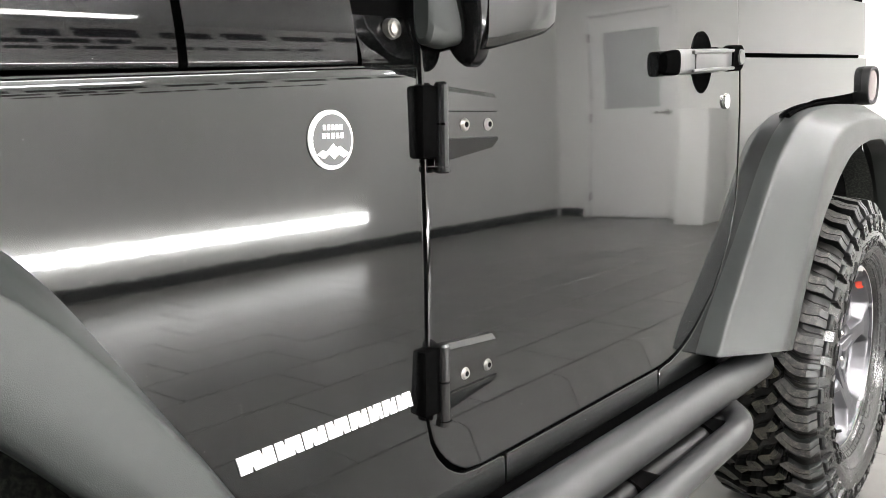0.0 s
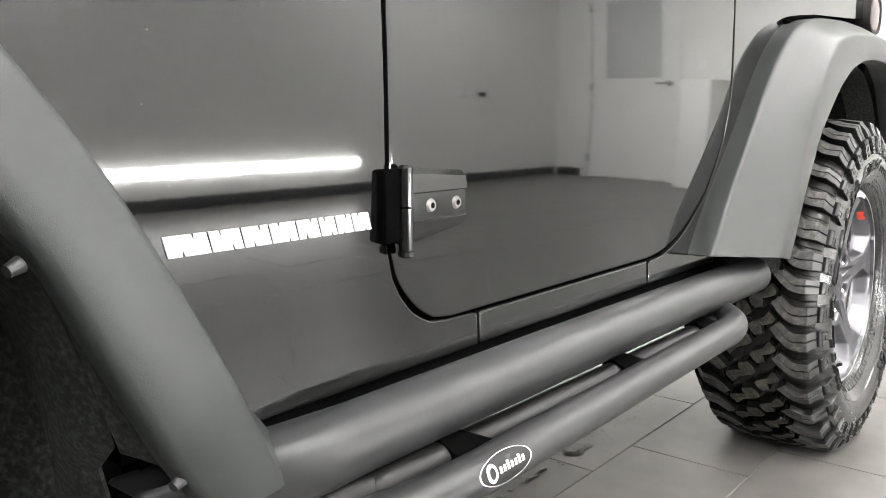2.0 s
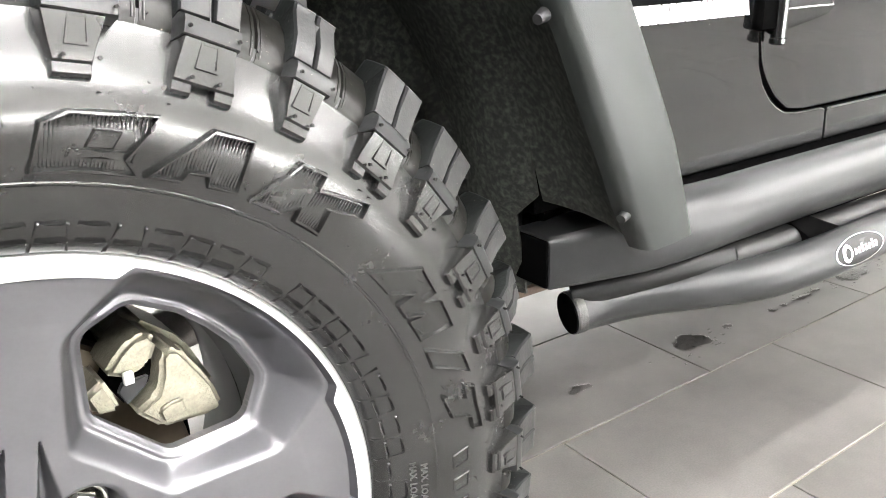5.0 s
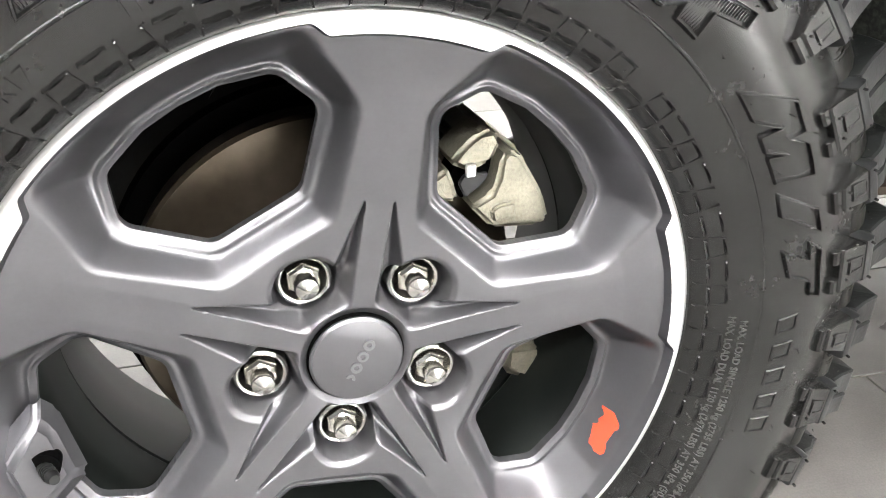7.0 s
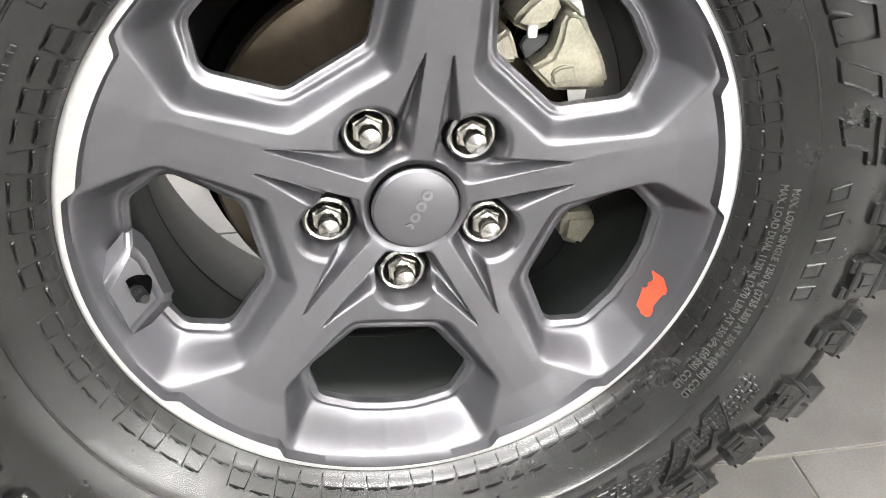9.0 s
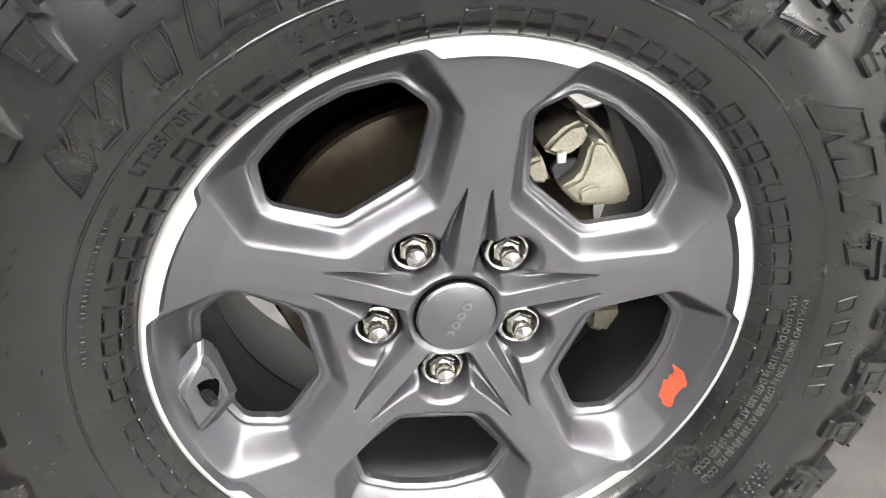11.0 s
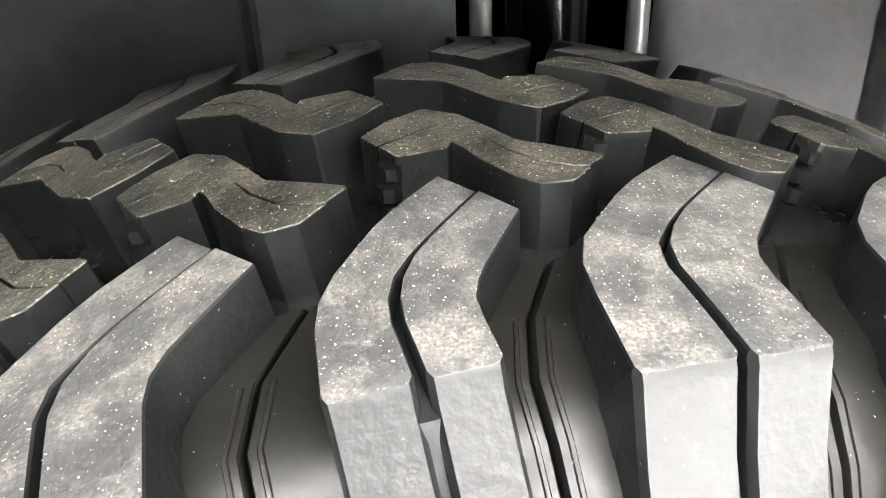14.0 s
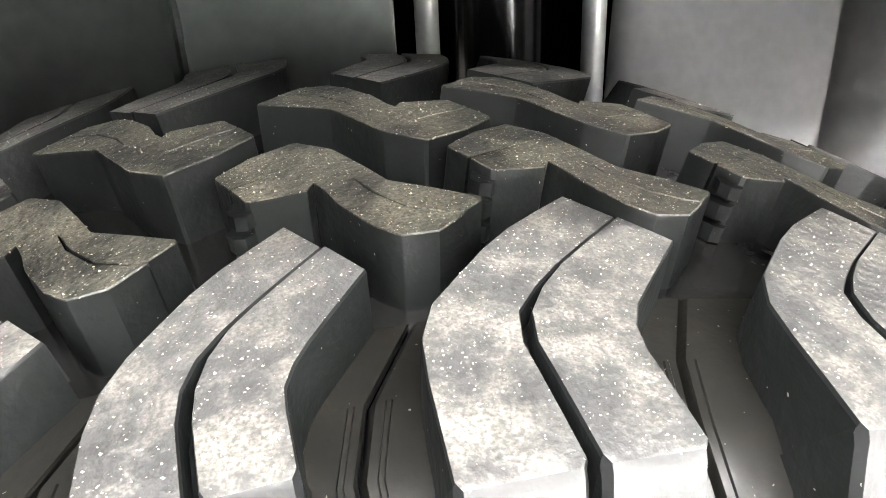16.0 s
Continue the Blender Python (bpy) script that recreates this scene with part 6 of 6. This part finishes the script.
def make_rim(spin, nr, ns):
    rs = np.concatenate([np.linspace(0.030, 0.2245, nr), np.linspace(0.2255, 0.2445, max(8, nr // 7))])
    ang = np.arange(ns) * 72.0 / ns - 36.0
    R, A = np.meshgrid(rs, ang, indexing="ij")
    # the outer rows follow the flange's notched edge
    edge = flange_edge(ang)
    k_out = max(8, nr // 7)
    for q_ in range(k_out):
        t = q_ / (k_out - 1)
        if t <= 0.4:
            R[nr + q_] = 0.2255 + (edge - 0.0003 - 0.2255) * t / 0.4
        else:
            R[nr + q_] = edge + 0.0014 + (0.2445 - edge - 0.0014) * (t - 0.4) / 0.6
    Y, Hh, B = rim_height(R, A)
    e = 1e-4
    u, v = R * np.cos(np.radians(A)), R * np.sin(np.radians(A))
    gu = (sd_poly(u + e, v, HOLE, HOLE_R) - sd_poly(u - e, v, HOLE, HOLE_R)) / (2 * e)
    gv = (sd_poly(u, v + e, HOLE, HOLE_R) - sd_poly(u, v - e, HOLE, HOLE_R)) / (2 * e)
    pos = Hh >= 0
    near = np.zeros_like(pos)
    near[1:] |= pos[:-1]
    near[:-1] |= pos[1:]
    near[:, 1:] |= pos[:, :-1]
    near[:, :-1] |= pos[:, 1:]
    near[1:, 1:] |= pos[:-1, :-1]
    near[:-1, :-1] |= pos[1:, 1:]
    near[1:, :-1] |= pos[:-1, 1:]
    near[:-1, 1:] |= pos[1:, :-1]
    snap = (~pos) & near
    u = np.where(snap, u - Hh * gu, u)
    v = np.where(snap, v - Hh * gv, v)
    Y = np.where(snap, -0.0365, Y)
    ok = pos | snap
    bm = bmesh.new()
    nR, nA = R.shape
    grid = {}
    for s in range(5):
        c = radians(45 + 72 * s + spin)
        X = u * math.cos(c) - v * math.sin(c)
        Z = u * math.sin(c) + v * math.cos(c)
        for i in range(nR):
            for j in range(nA):
                if ok[i, j]:
                    grid[i, s * nA + j] = bm.verts.new((X[i, j], Y[i, j], Z[i, j]))
    tot = 5 * nA
    rim_edges = []
    for i in range(nR - 1):
        for jj in range(tot):
            j, j2 = jj % nA, (jj + 1) % tot
            jn = j2 % nA
            if not (ok[i, j] and ok[i + 1, j] and ok[i, jn] and ok[i + 1, jn]):
                continue
            if not (pos[i, j] or pos[i + 1, j] or pos[i, jn] or pos[i + 1, jn]):
                continue
            f = bm.faces.new((grid[i, jj], grid[i, j2], grid[i + 1, j2], grid[i + 1, jj]))
            f.material_index = 1 if B[i, j] and B[i + 1, j] else 0
    bmesh.ops.delete(bm, geom=[w for w in bm.verts if not w.link_faces], context="VERTS")
    # the holes' inner walls and the barrel
    be = [e_ for e_ in bm.edges if e_.is_boundary and 0.06 < math.hypot(e_.verts[0].co.x, e_.verts[0].co.z) < 0.22]
    r_ = bmesh.ops.extrude_edge_only(bm, edges=be)
    for w in r_["geom"]:
        if isinstance(w, bmesh.types.BMVert):
            w.co.y = -0.029
    be = [e_ for e_ in bm.edges if e_.is_boundary and math.hypot(e_.verts[0].co.x, e_.verts[0].co.z) > 0.24]
    for rr, yy in ((0.2455, -0.078), (0.2465, -0.07), (0.236, -0.06)):
        r_ = bmesh.ops.extrude_edge_only(bm, edges=be)
        be = [w for w in r_["geom"] if isinstance(w, bmesh.types.BMEdge)]
        for w in r_["geom"]:
            if isinstance(w, bmesh.types.BMVert):
                k = rr / math.hypot(w.co.x, w.co.z)
                w.co.x, w.co.z, w.co.y = w.co.x * k, w.co.z * k, yy
    bmesh.ops.recalc_face_normals(bm, faces=bm.faces)
    return finish("wheel", bm, [RIM, RIM_BRIGHT], 40)


def revolve(bm, prof, n=64, index=0):
    rows = [[(r * math.cos(2 * math.pi * k / n), y, r * math.sin(2 * math.pi * k / n)) for k in range(n)] for r, y in prof]
    loft(bm, rows, closed=True, index=index)
    bmesh.ops.recalc_face_normals(bm, faces=bm.faces)


def scatter_grit(me, w, count=12000):
    """Loose crumbs of grit lying on the upper tread faces."""
    rnd = random.Random(23)
    me.calc_loop_triangles()
    tris, cum, tot = [], [], 0.0
    for t in me.loop_triangles:
        if t.material_index not in (1, 3):
            continue
        a, b, c = (me.vertices[i].co for i in t.vertices)
        if min(a.z, b.z, c.z) < 0.30 or a.y > 0.16:
            continue
        tot += t.area
        tris.append((a, b, c, t.normal))
        cum.append(tot)
    v, f = [], []
    for _ in range(count):
        a, b, c, n = tris[min(len(tris) - 1, int(np.searchsorted(cum, rnd.random() * tot)))]
        p, q = sorted((rnd.random(), rnd.random()))
        at = a * p + b * (q - p) + c * (1 - q)
        r = 0.0001 + 0.00027 * rnd.random() ** 5
        o = len(v)
        for d in ((1, 0, 0), (0, 1, 0), (0, 0, 1), (-1, 0, 0), (0, -1, 0), (0, 0, -1)):
            v.append(tuple(at + n * r * 0.3 + Vector(d) * r * rnd.uniform(0.5, 1.3)))
        f += [tuple(o + i for i in k) for k in ((0, 1, 2), (1, 3, 2), (3, 4, 2), (4, 0, 2), (1, 0, 5), (3, 1, 5), (4, 3, 5), (0, 4, 5))]
    gm = bpy.data.meshes.new("grit")
    gm.from_pydata(v, [], f)
    gm.materials.append(GRIT)
    ob = new("grit", gm)
    ob.parent = w
    tagged(ob, kind="stuff")


def make_wheel(x, y, spin, label, steer=0.0, grit=False):
    w = new("wheel", make_rim(spin, 190, 168))
    w.parent = car
    w.location = (x, y, 0.405)
    w.rotation_euler = (0, 0, radians(steer))
    tagged(w, label)
    tyre_mesh, blocks = make_tyre(spin)
    ty = new("tyre", tyre_mesh)
    ty.parent = w
    tagged(ty, "black mud-terrain tyre with dusty tread blocks")
    if grit:
        scatter_grit(tyre_mesh, w)
    lift_blocks(tyre_mesh, blocks, w)
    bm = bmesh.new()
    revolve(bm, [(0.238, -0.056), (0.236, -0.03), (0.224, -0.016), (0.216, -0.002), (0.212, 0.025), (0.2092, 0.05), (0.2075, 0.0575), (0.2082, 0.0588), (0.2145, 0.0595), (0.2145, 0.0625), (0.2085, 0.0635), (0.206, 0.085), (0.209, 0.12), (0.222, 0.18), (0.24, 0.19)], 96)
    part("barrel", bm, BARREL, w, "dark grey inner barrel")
    bm = bmesh.new()
    revolve(bm, [(0.0, -0.0565), (0.015, -0.0564), (0.026, -0.0557), (0.0318, -0.0545), (0.0335, -0.0525), (0.0338, -0.045)], 64)
    gap = bmesh.new()
    revolve(gap, [(0.0325, -0.0505), (0.0346, -0.0507), (0.0348, -0.0500), (0.0348, -0.045)], 64)
    part("cap_gap", gap, SEAL, w)
    cap = part("centre_cap", bm, RIM, w, "grey centre cap with embossed mark")
    c, s = math.cos(radians(spin - 36)), math.sin(radians(spin - 36))
    bm = bmesh.new()
    # the embossed mark, as four plain raised shapes
    for k in range(4):
        t = -0.0145 + 0.0098 * k
        r = 0.0042 if k else 0.0036
        for j in range(18):
            a0, a1 = 2 * math.pi * j / 18, 2 * math.pi * (j + 1) / 18
            if k == 0 and j > 8:
                continue
            q = []
            for a, rr in ((a0, r), (a1, r), (a1, r - 0.0021), (a0, r - 0.0021)):
                px, pz = 0.001 + rr * math.cos(a), t + rr * math.sin(a)
                ang = radians(spin + 60 - 90)
                q.append((px * math.cos(ang) - pz * math.sin(ang), px * math.sin(ang) + pz * math.cos(ang)))
            top = [bm.verts.new((p[0], -0.0576, p[1])) for p in q]
            bot = [bm.verts.new((p[0], -0.0552, p[1])) for p in q]
            bm.faces.new(top)
            for i in range(4):
                bm.faces.new((top[i], bot[i], bot[(i + 1) % 4], top[(i + 1) % 4]))
    bmesh.ops.recalc_face_normals(bm, faces=bm.faces)
    part("cap_mark", bm, CAP_MARK, w)
    for k in range(5):
        a = radians(45 + 72 * k + spin)
        cx, cz = 0.0664 * math.cos(a), 0.0664 * math.sin(a)
        bm = bmesh.new()
        prof = [(0.0118, -0.022), (0.0134, -0.0265), (0.0146, -0.0325), (0.0158, -0.0352), (0.0174, -0.0360), (0.0190, -0.0350), (0.0197, -0.0315), (0.0197, -0.010)]
        rows = [[(cx + r * math.cos(2 * math.pi * j / 32), y, cz + r * math.sin(2 * math.pi * j / 32)) for j in range(32)] for r, y in prof]
        loft(bm, rows, closed=True)
        # hexagon with chamfered crown
        for r0, y0, r1, y1, n in ((0.0126, -0.015, 0.0126, -0.0345, 6), (0.0126, -0.0345, 0.0106, -0.0372, 6), (0.0081, -0.036, 0.0081, -0.0485, 28), (0.0081, -0.0485, 0.0076, -0.0498, 28), (0.0076, -0.0498, 0.0015, -0.0532, 28)):
            cyl(bm, (cx, y0, cz), (cx, y1, cz), r0, r1, n)
        bmesh.ops.recalc_face_normals(bm, faces=bm.faces)
        part("lug_nut", bm, CHROME, w, "chromed lug nut", angle=25)
    # valve with its housing
    def pw(r, deg, y):
        return Vector((r * math.cos(radians(deg + spin)), y, r * math.sin(radians(deg + spin))))
    bm = bmesh.new()
    lo = [pw(0.2375, -175.5, -0.055), pw(0.206, -182.5, -0.044), pw(0.1975, -178, -0.036), pw(0.197, -161.5, -0.036), pw(0.2375, -158.5, -0.055)]
    hi = [pw(0.2300, -172.6, -0.069), pw(0.2075, -179.0, -0.0545), pw(0.2010, -175.5, -0.0515), pw(0.2010, -165.0, -0.0515), pw(0.2315, -162.4, -0.069)]
    loft(bm, [lo, hi], closed=True)
    bm.faces.new([bm.verts.new(p) for p in hi])
    bmesh.ops.remove_doubles(bm, verts=bm.verts, dist=1e-5)
    bmesh.ops.bevel(bm, geom=bm.edges[:], offset=0.004, segments=3, affect="EDGES")
    bmesh.ops.recalc_face_normals(bm, faces=bm.faces)
    part("valve_boss", bm, RIM, w)
    # solid black plug painted as the dark of the valve's hole
    bm = bmesh.new()
    p = pw(0.2125, -170.2, 0)
    cyl(bm, p + Vector((0, -0.045, 0)), pw(0.2120, -170.2, -0.0605), 0.0112, 0.0106)
    part("valve_hole_shade", bm, SEAL, w, "black plug that draws the shaded hole round the valve")
    bm = bmesh.new()
    tip = pw(0.2045, -170.6, -0.074)
    foot_ = p + Vector((0, -0.058, 0))
    cyl(bm, foot_, tip, 0.0044, 0.0042)
    for k in range(4):
        q_ = foot_.lerp(tip, 0.35 + 0.16 * k)
        cyl(bm, q_, q_.lerp(tip, 0.12), 0.0050, 0.0050, n=16)
    cyl(bm, tip, tip + (tip - foot_).normalized() * 0.005, 0.0047, 0.0032)
    part("valve", bm, BLACK, w, "black valve stem")
    # red painted mark beside a window, a plain blot
    bm = bmesh.new()
    a = radians(45 - 72 + spin)
    d = Vector((math.cos(a), 0, math.sin(a)))
    t = Vector((-math.sin(a), 0, math.cos(a)))
    blot = [(0.2188, -21.9), (0.2209, -21.9), (0.2252, -21.6), (0.2273, -22.7), (0.2297, -23.4), (0.2305, -24.6), (0.229, -25.6), (0.2266, -25.9), (0.2263, -27.0), (0.2263, -28.7), (0.2285, -29.3), (0.23, -30.5), (0.2305, -31.7), (0.2294, -32.7), (0.2264, -33.0), (0.2246, -32.4), (0.2225, -32.4), (0.2214, -31.3), (0.2226, -29.7), (0.2224, -28.7), (0.219, -27.6), (0.222, -26.6), (0.2207, -25.6), (0.2223, -24.2), (0.2212, -23.0), (0.219, -22.5)]
    poly = [(r * math.cos(radians(q_ + 27)), r * math.sin(radians(q_ + 27))) for r, q_ in ((0.2272 + (r - 0.2248) * 0.82, -28.5 + (q_ + 27.5) * 0.82) for r, q_ in blot)]
    poly = [(p0[0] + (p1[0] - p0[0]) * k / 4, p0[1] + (p1[1] - p0[1]) * k / 4) for p0, p1 in zip(poly, poly[1:] + poly[:1]) for k in range(4)]
    bm.faces.new([bm.verts.new((r, 0, s_)) for r, s_ in poly])
    bmesh.ops.triangulate(bm, faces=bm.faces[:])
    for _ in range(2):
        bmesh.ops.subdivide_edges(bm, edges=bm.edges[:], cuts=1, use_grid_fill=True)
    for q_ in bm.verts:
        r, s_ = q_.co.x, q_.co.z
        yy = float(rim_height(np.array([math.hypot(r, s_)]), np.array([math.degrees(math.atan2(s_, r))]))[0][0])
        pnt = d * r + t * s_
        q_.co = (pnt.x, yy - 0.0006, pnt.z)
    bmesh.ops.solidify(bm, geom=bm.faces[:], thickness=0.0004)
    bmesh.ops.recalc_face_normals(bm, faces=bm.faces)
    part("red_mark", bm, RED, w, "small red painted mark")
    # brake disc, hat and caliper
    bm = bmesh.new()
    revolve(bm, [(0.04, 0.0), (0.078, 0.0), (0.082, 0.006), (0.084, 0.03), (0.09, 0.035), (0.149, 0.038), (0.152, 0.041), (0.152, 0.062), (0.145, 0.064), (0.09, 0.064)], 96)
    part("brake_disc", bm, ROTOR, w, "brake disc with a brown rust tinge")
    bm = bmesh.new()
    revolve(bm, [(0.06, 0.075), (0.15, 0.085), (0.165, 0.08), (0.168, 0.09), (0.06, 0.1)], 64)
    part("dust_shield", bm, SEAL, w)
    bm = bmesh.new()
    def cast(name, outline, y0, y1, material, label="", bev=0.004):
        bm = bmesh.new()
        c, s_ = math.cos(radians(spin)), math.sin(radians(spin))
        extrude_poly(bm, [(1.04 * (x_ * c - z_ * s_), 1.04 * (x_ * s_ + z_ * c)) for x_, z_ in outline], y0 + 0.009, y1 + 0.009)
        bmesh.ops.bevel(bm, geom=bm.edges[:], offset=bev, segments=3, affect="EDGES", clamp_overlap=True)
        bmesh.ops.recalc_face_normals(bm, faces=bm.faces)
        return part(name, bm, material, w, label, angle=60)
    bm.free()
    cast("brake_caliper", [(0.095, 0.12), (0.118, 0.132), (0.15, 0.105), (0.17, 0.06), (0.15, 0.05), (0.11, 0.075)], 0.022, 0.09, CALIPER, "pale cast brake caliper", 0.006)
    cast("caliper_bridge", [(0.081, 0.113), (0.092, 0.126), (0.103, 0.134), (0.115, 0.135), (0.1205, 0.126), (0.113, 0.110), (0.104, 0.109), (0.097, 0.105)], -0.012, 0.03, CALIPER, bev=0.0045)
    cast("caliper_body", [(0.119, 0.115), (0.124, 0.12), (0.133, 0.117), (0.144, 0.099), (0.153, 0.083), (0.159, 0.062), (0.150, 0.058), (0.113, 0.061), (0.096, 0.080), (0.112, 0.088), (0.117, 0.1)], -0.015, 0.03, CALIPER, bev=0.0055)
    cast("caliper_boss", [(0.111, 0.077), (0.119, 0.081), (0.129, 0.081), (0.131, 0.069), (0.113, 0.067)], -0.0185, -0.008, CALIPER, bev=0.0018)
    cast("caliper_bracket", [(0.066, 0.101), (0.081, 0.110), (0.087, 0.094), (0.089, 0.083), (0.072, 0.085)], -0.01, 0.03, CALIPER, bev=0.0035)
    cast("knuckle", [(0.150, -0.080), (0.184, -0.082), (0.186, -0.108), (0.170, -0.118), (0.148, -0.108)], 0.036, 0.06, CALIPER, "pale cast knuckle ear", 0.006)
    cast("brake_pad", [(0.086, 0.097), (0.092, 0.108), (0.118, 0.112), (0.118, 0.09), (0.095, 0.08)], 0.004, 0.03, SEAL, "dark brake pad", 0.001)
    cast("pad_clip", [(0.088, 0.098), (0.092, 0.104), (0.110, 0.104), (0.107, 0.097), (0.093, 0.087)], -0.0125, -0.008, TUBE, "dark grey pad clip", 0.0008)
    cast("clip_tab", [(0.092, 0.104), (0.099, 0.104), (0.099, 0.113), (0.092, 0.113)], -0.0175, -0.0135, RIM_BRIGHT, "bright spring tab", 0.0006)
    bm = bmesh.new()
    cyl(bm, (0, 0.02, 0), (0, -0.044, 0), 0.03)
    part("hub", bm, STEEL, w)
    return w


make_wheel(0.0, -0.006, 0.0, "grey five-spoke alloy wheel with a bright machined flange", steer=3.8, grit=True)
make_wheel(2.424, -0.012, 76.0, "grey five-spoke alloy wheel on the rear axle")

# ---- water on the floor ----
def puddle(pts, name="puddle", h=0.0022):
    bm = bmesh.new()
    for cx, cy, rx, ry in pts:
        n = 22
        ph = random.random() * 6
        o = [bm.verts.new((cx + rx * math.cos(t) * (1 + 0.16 * math.sin(3 * t + ph) + 0.1 * math.sin(5 * t + ph * 2)), cy + ry * math.sin(t) * (1 + 0.16 * math.sin(3 * t + ph) + 0.1 * math.sin(5 * t + ph * 2)), 0.0003)) for t in (2 * math.pi * k / n for k in range(n))]
        i1 = [bm.verts.new((cx + (v.co.x - cx) * 0.93, cy + (v.co.y - cy) * 0.93, h * 0.8)) for v in o]
        i2 = [bm.verts.new((cx + (v.co.x - cx) * 0.8, cy + (v.co.y - cy) * 0.8, h)) for v in o]
        for a, b in ((o, i1), (i1, i2)):
            for k in range(n):
                bm.faces.new((a[k], a[(k + 1) % n], b[(k + 1) % n], b[k]))
        bm.faces.new(i2)
    bmesh.ops.recalc_face_normals(bm, faces=bm.faces)
    return part(name, bm, WATER, None, angle=60)


random.seed(11)
for x, y, rx, ry in ((1.92, 0.41, 0.055, 0.035), (1.305, 0.415, 0.05, 0.03), (1.43, 0.415, 0.014, 0.009), (1.575, 0.40, 0.013, 0.009), (1.70, 0.40, 0.03, 0.01), (1.755, 0.405, 0.02, 0.008), (1.62, 0.4, 0.012, 0.007), (0.98, 0.42, 0.03, 0.012)):
    tagged(puddle([(x, y, rx, ry)]), "small puddle of clear water on the tiles", "puddle", group="puddles")
drops = []
for _ in range(170):
    t = random.random()
    x = random.choice((random.gauss(1.92, 0.06), random.gauss(1.31, 0.05), 2.0 + 0.5 * t, 1.65 + 0.3 * t))
    drops.append((x, 0.41 + random.gauss(0, 0.025), random.uniform(0.0015, 0.007), random.uniform(0.0012, 0.004)))
tagged(puddle(drops, "water_drops", 0.0016), "scattered water drops on the tiles", "water", kind="stuff")

# ---- floor tiles: 0.6 x 0.3 m, each row set over by a third ----
TW, TD, J = 0.6, 0.3, 0.0036


def tile_mesh(w, d):
    bm = bmesh.new()
    box(bm, J / 2, w - J / 2, J / 2, d - J / 2, -0.003, 0.0, 0.0)
    top = [e for e in bm.edges if e.verts[0].co.z > -0.001 and e.verts[1].co.z > -0.001]
    bmesh.ops.bevel(bm, geom=top, offset=0.0009, segments=1, affect="EDGES")
    return finish("tile", bm, TILE, 20)


base_tile = tile_mesh(TW, TD)
cells = []
for j in range(int((Y0 - 0.3) / TD) - 1, int((Y1 + 0.3) / TD) + 2):
    y = 0.008 + j * TD
    if y + TD < Y0 - 0.15 or y > Y1 + 0.15:
        continue
    shift = 1.43 - 0.2 * j
    i0 = math.floor((X0 - shift) / TW) - 1
    for i in range(i0, i0 + int((X1 - X0) / TW) + 4):
        x = shift + i * TW
        if x + TW < X0 - 0.1 or x > X1 + 0.1:
            continue
        cells.append((x, y))
near = sorted(cells, key=lambda c: (c[0] - 1.6) ** 2 + ((c[1] - 0.0) * 1.2) ** 2)
for x, y in near[:290]:
    ob = new("tile", base_tile)
    ob.location = (x, y, 0)
    ob.parent = floor
rest = bmesh.new()
for x, y in near[290:]:
    box(rest, x + J / 2, x + TW - J / 2, y + J / 2, y + TD - J / 2, -0.003, 0.0)
tagged(part("far_tiles", rest, TILE, floor), kind="stuff")
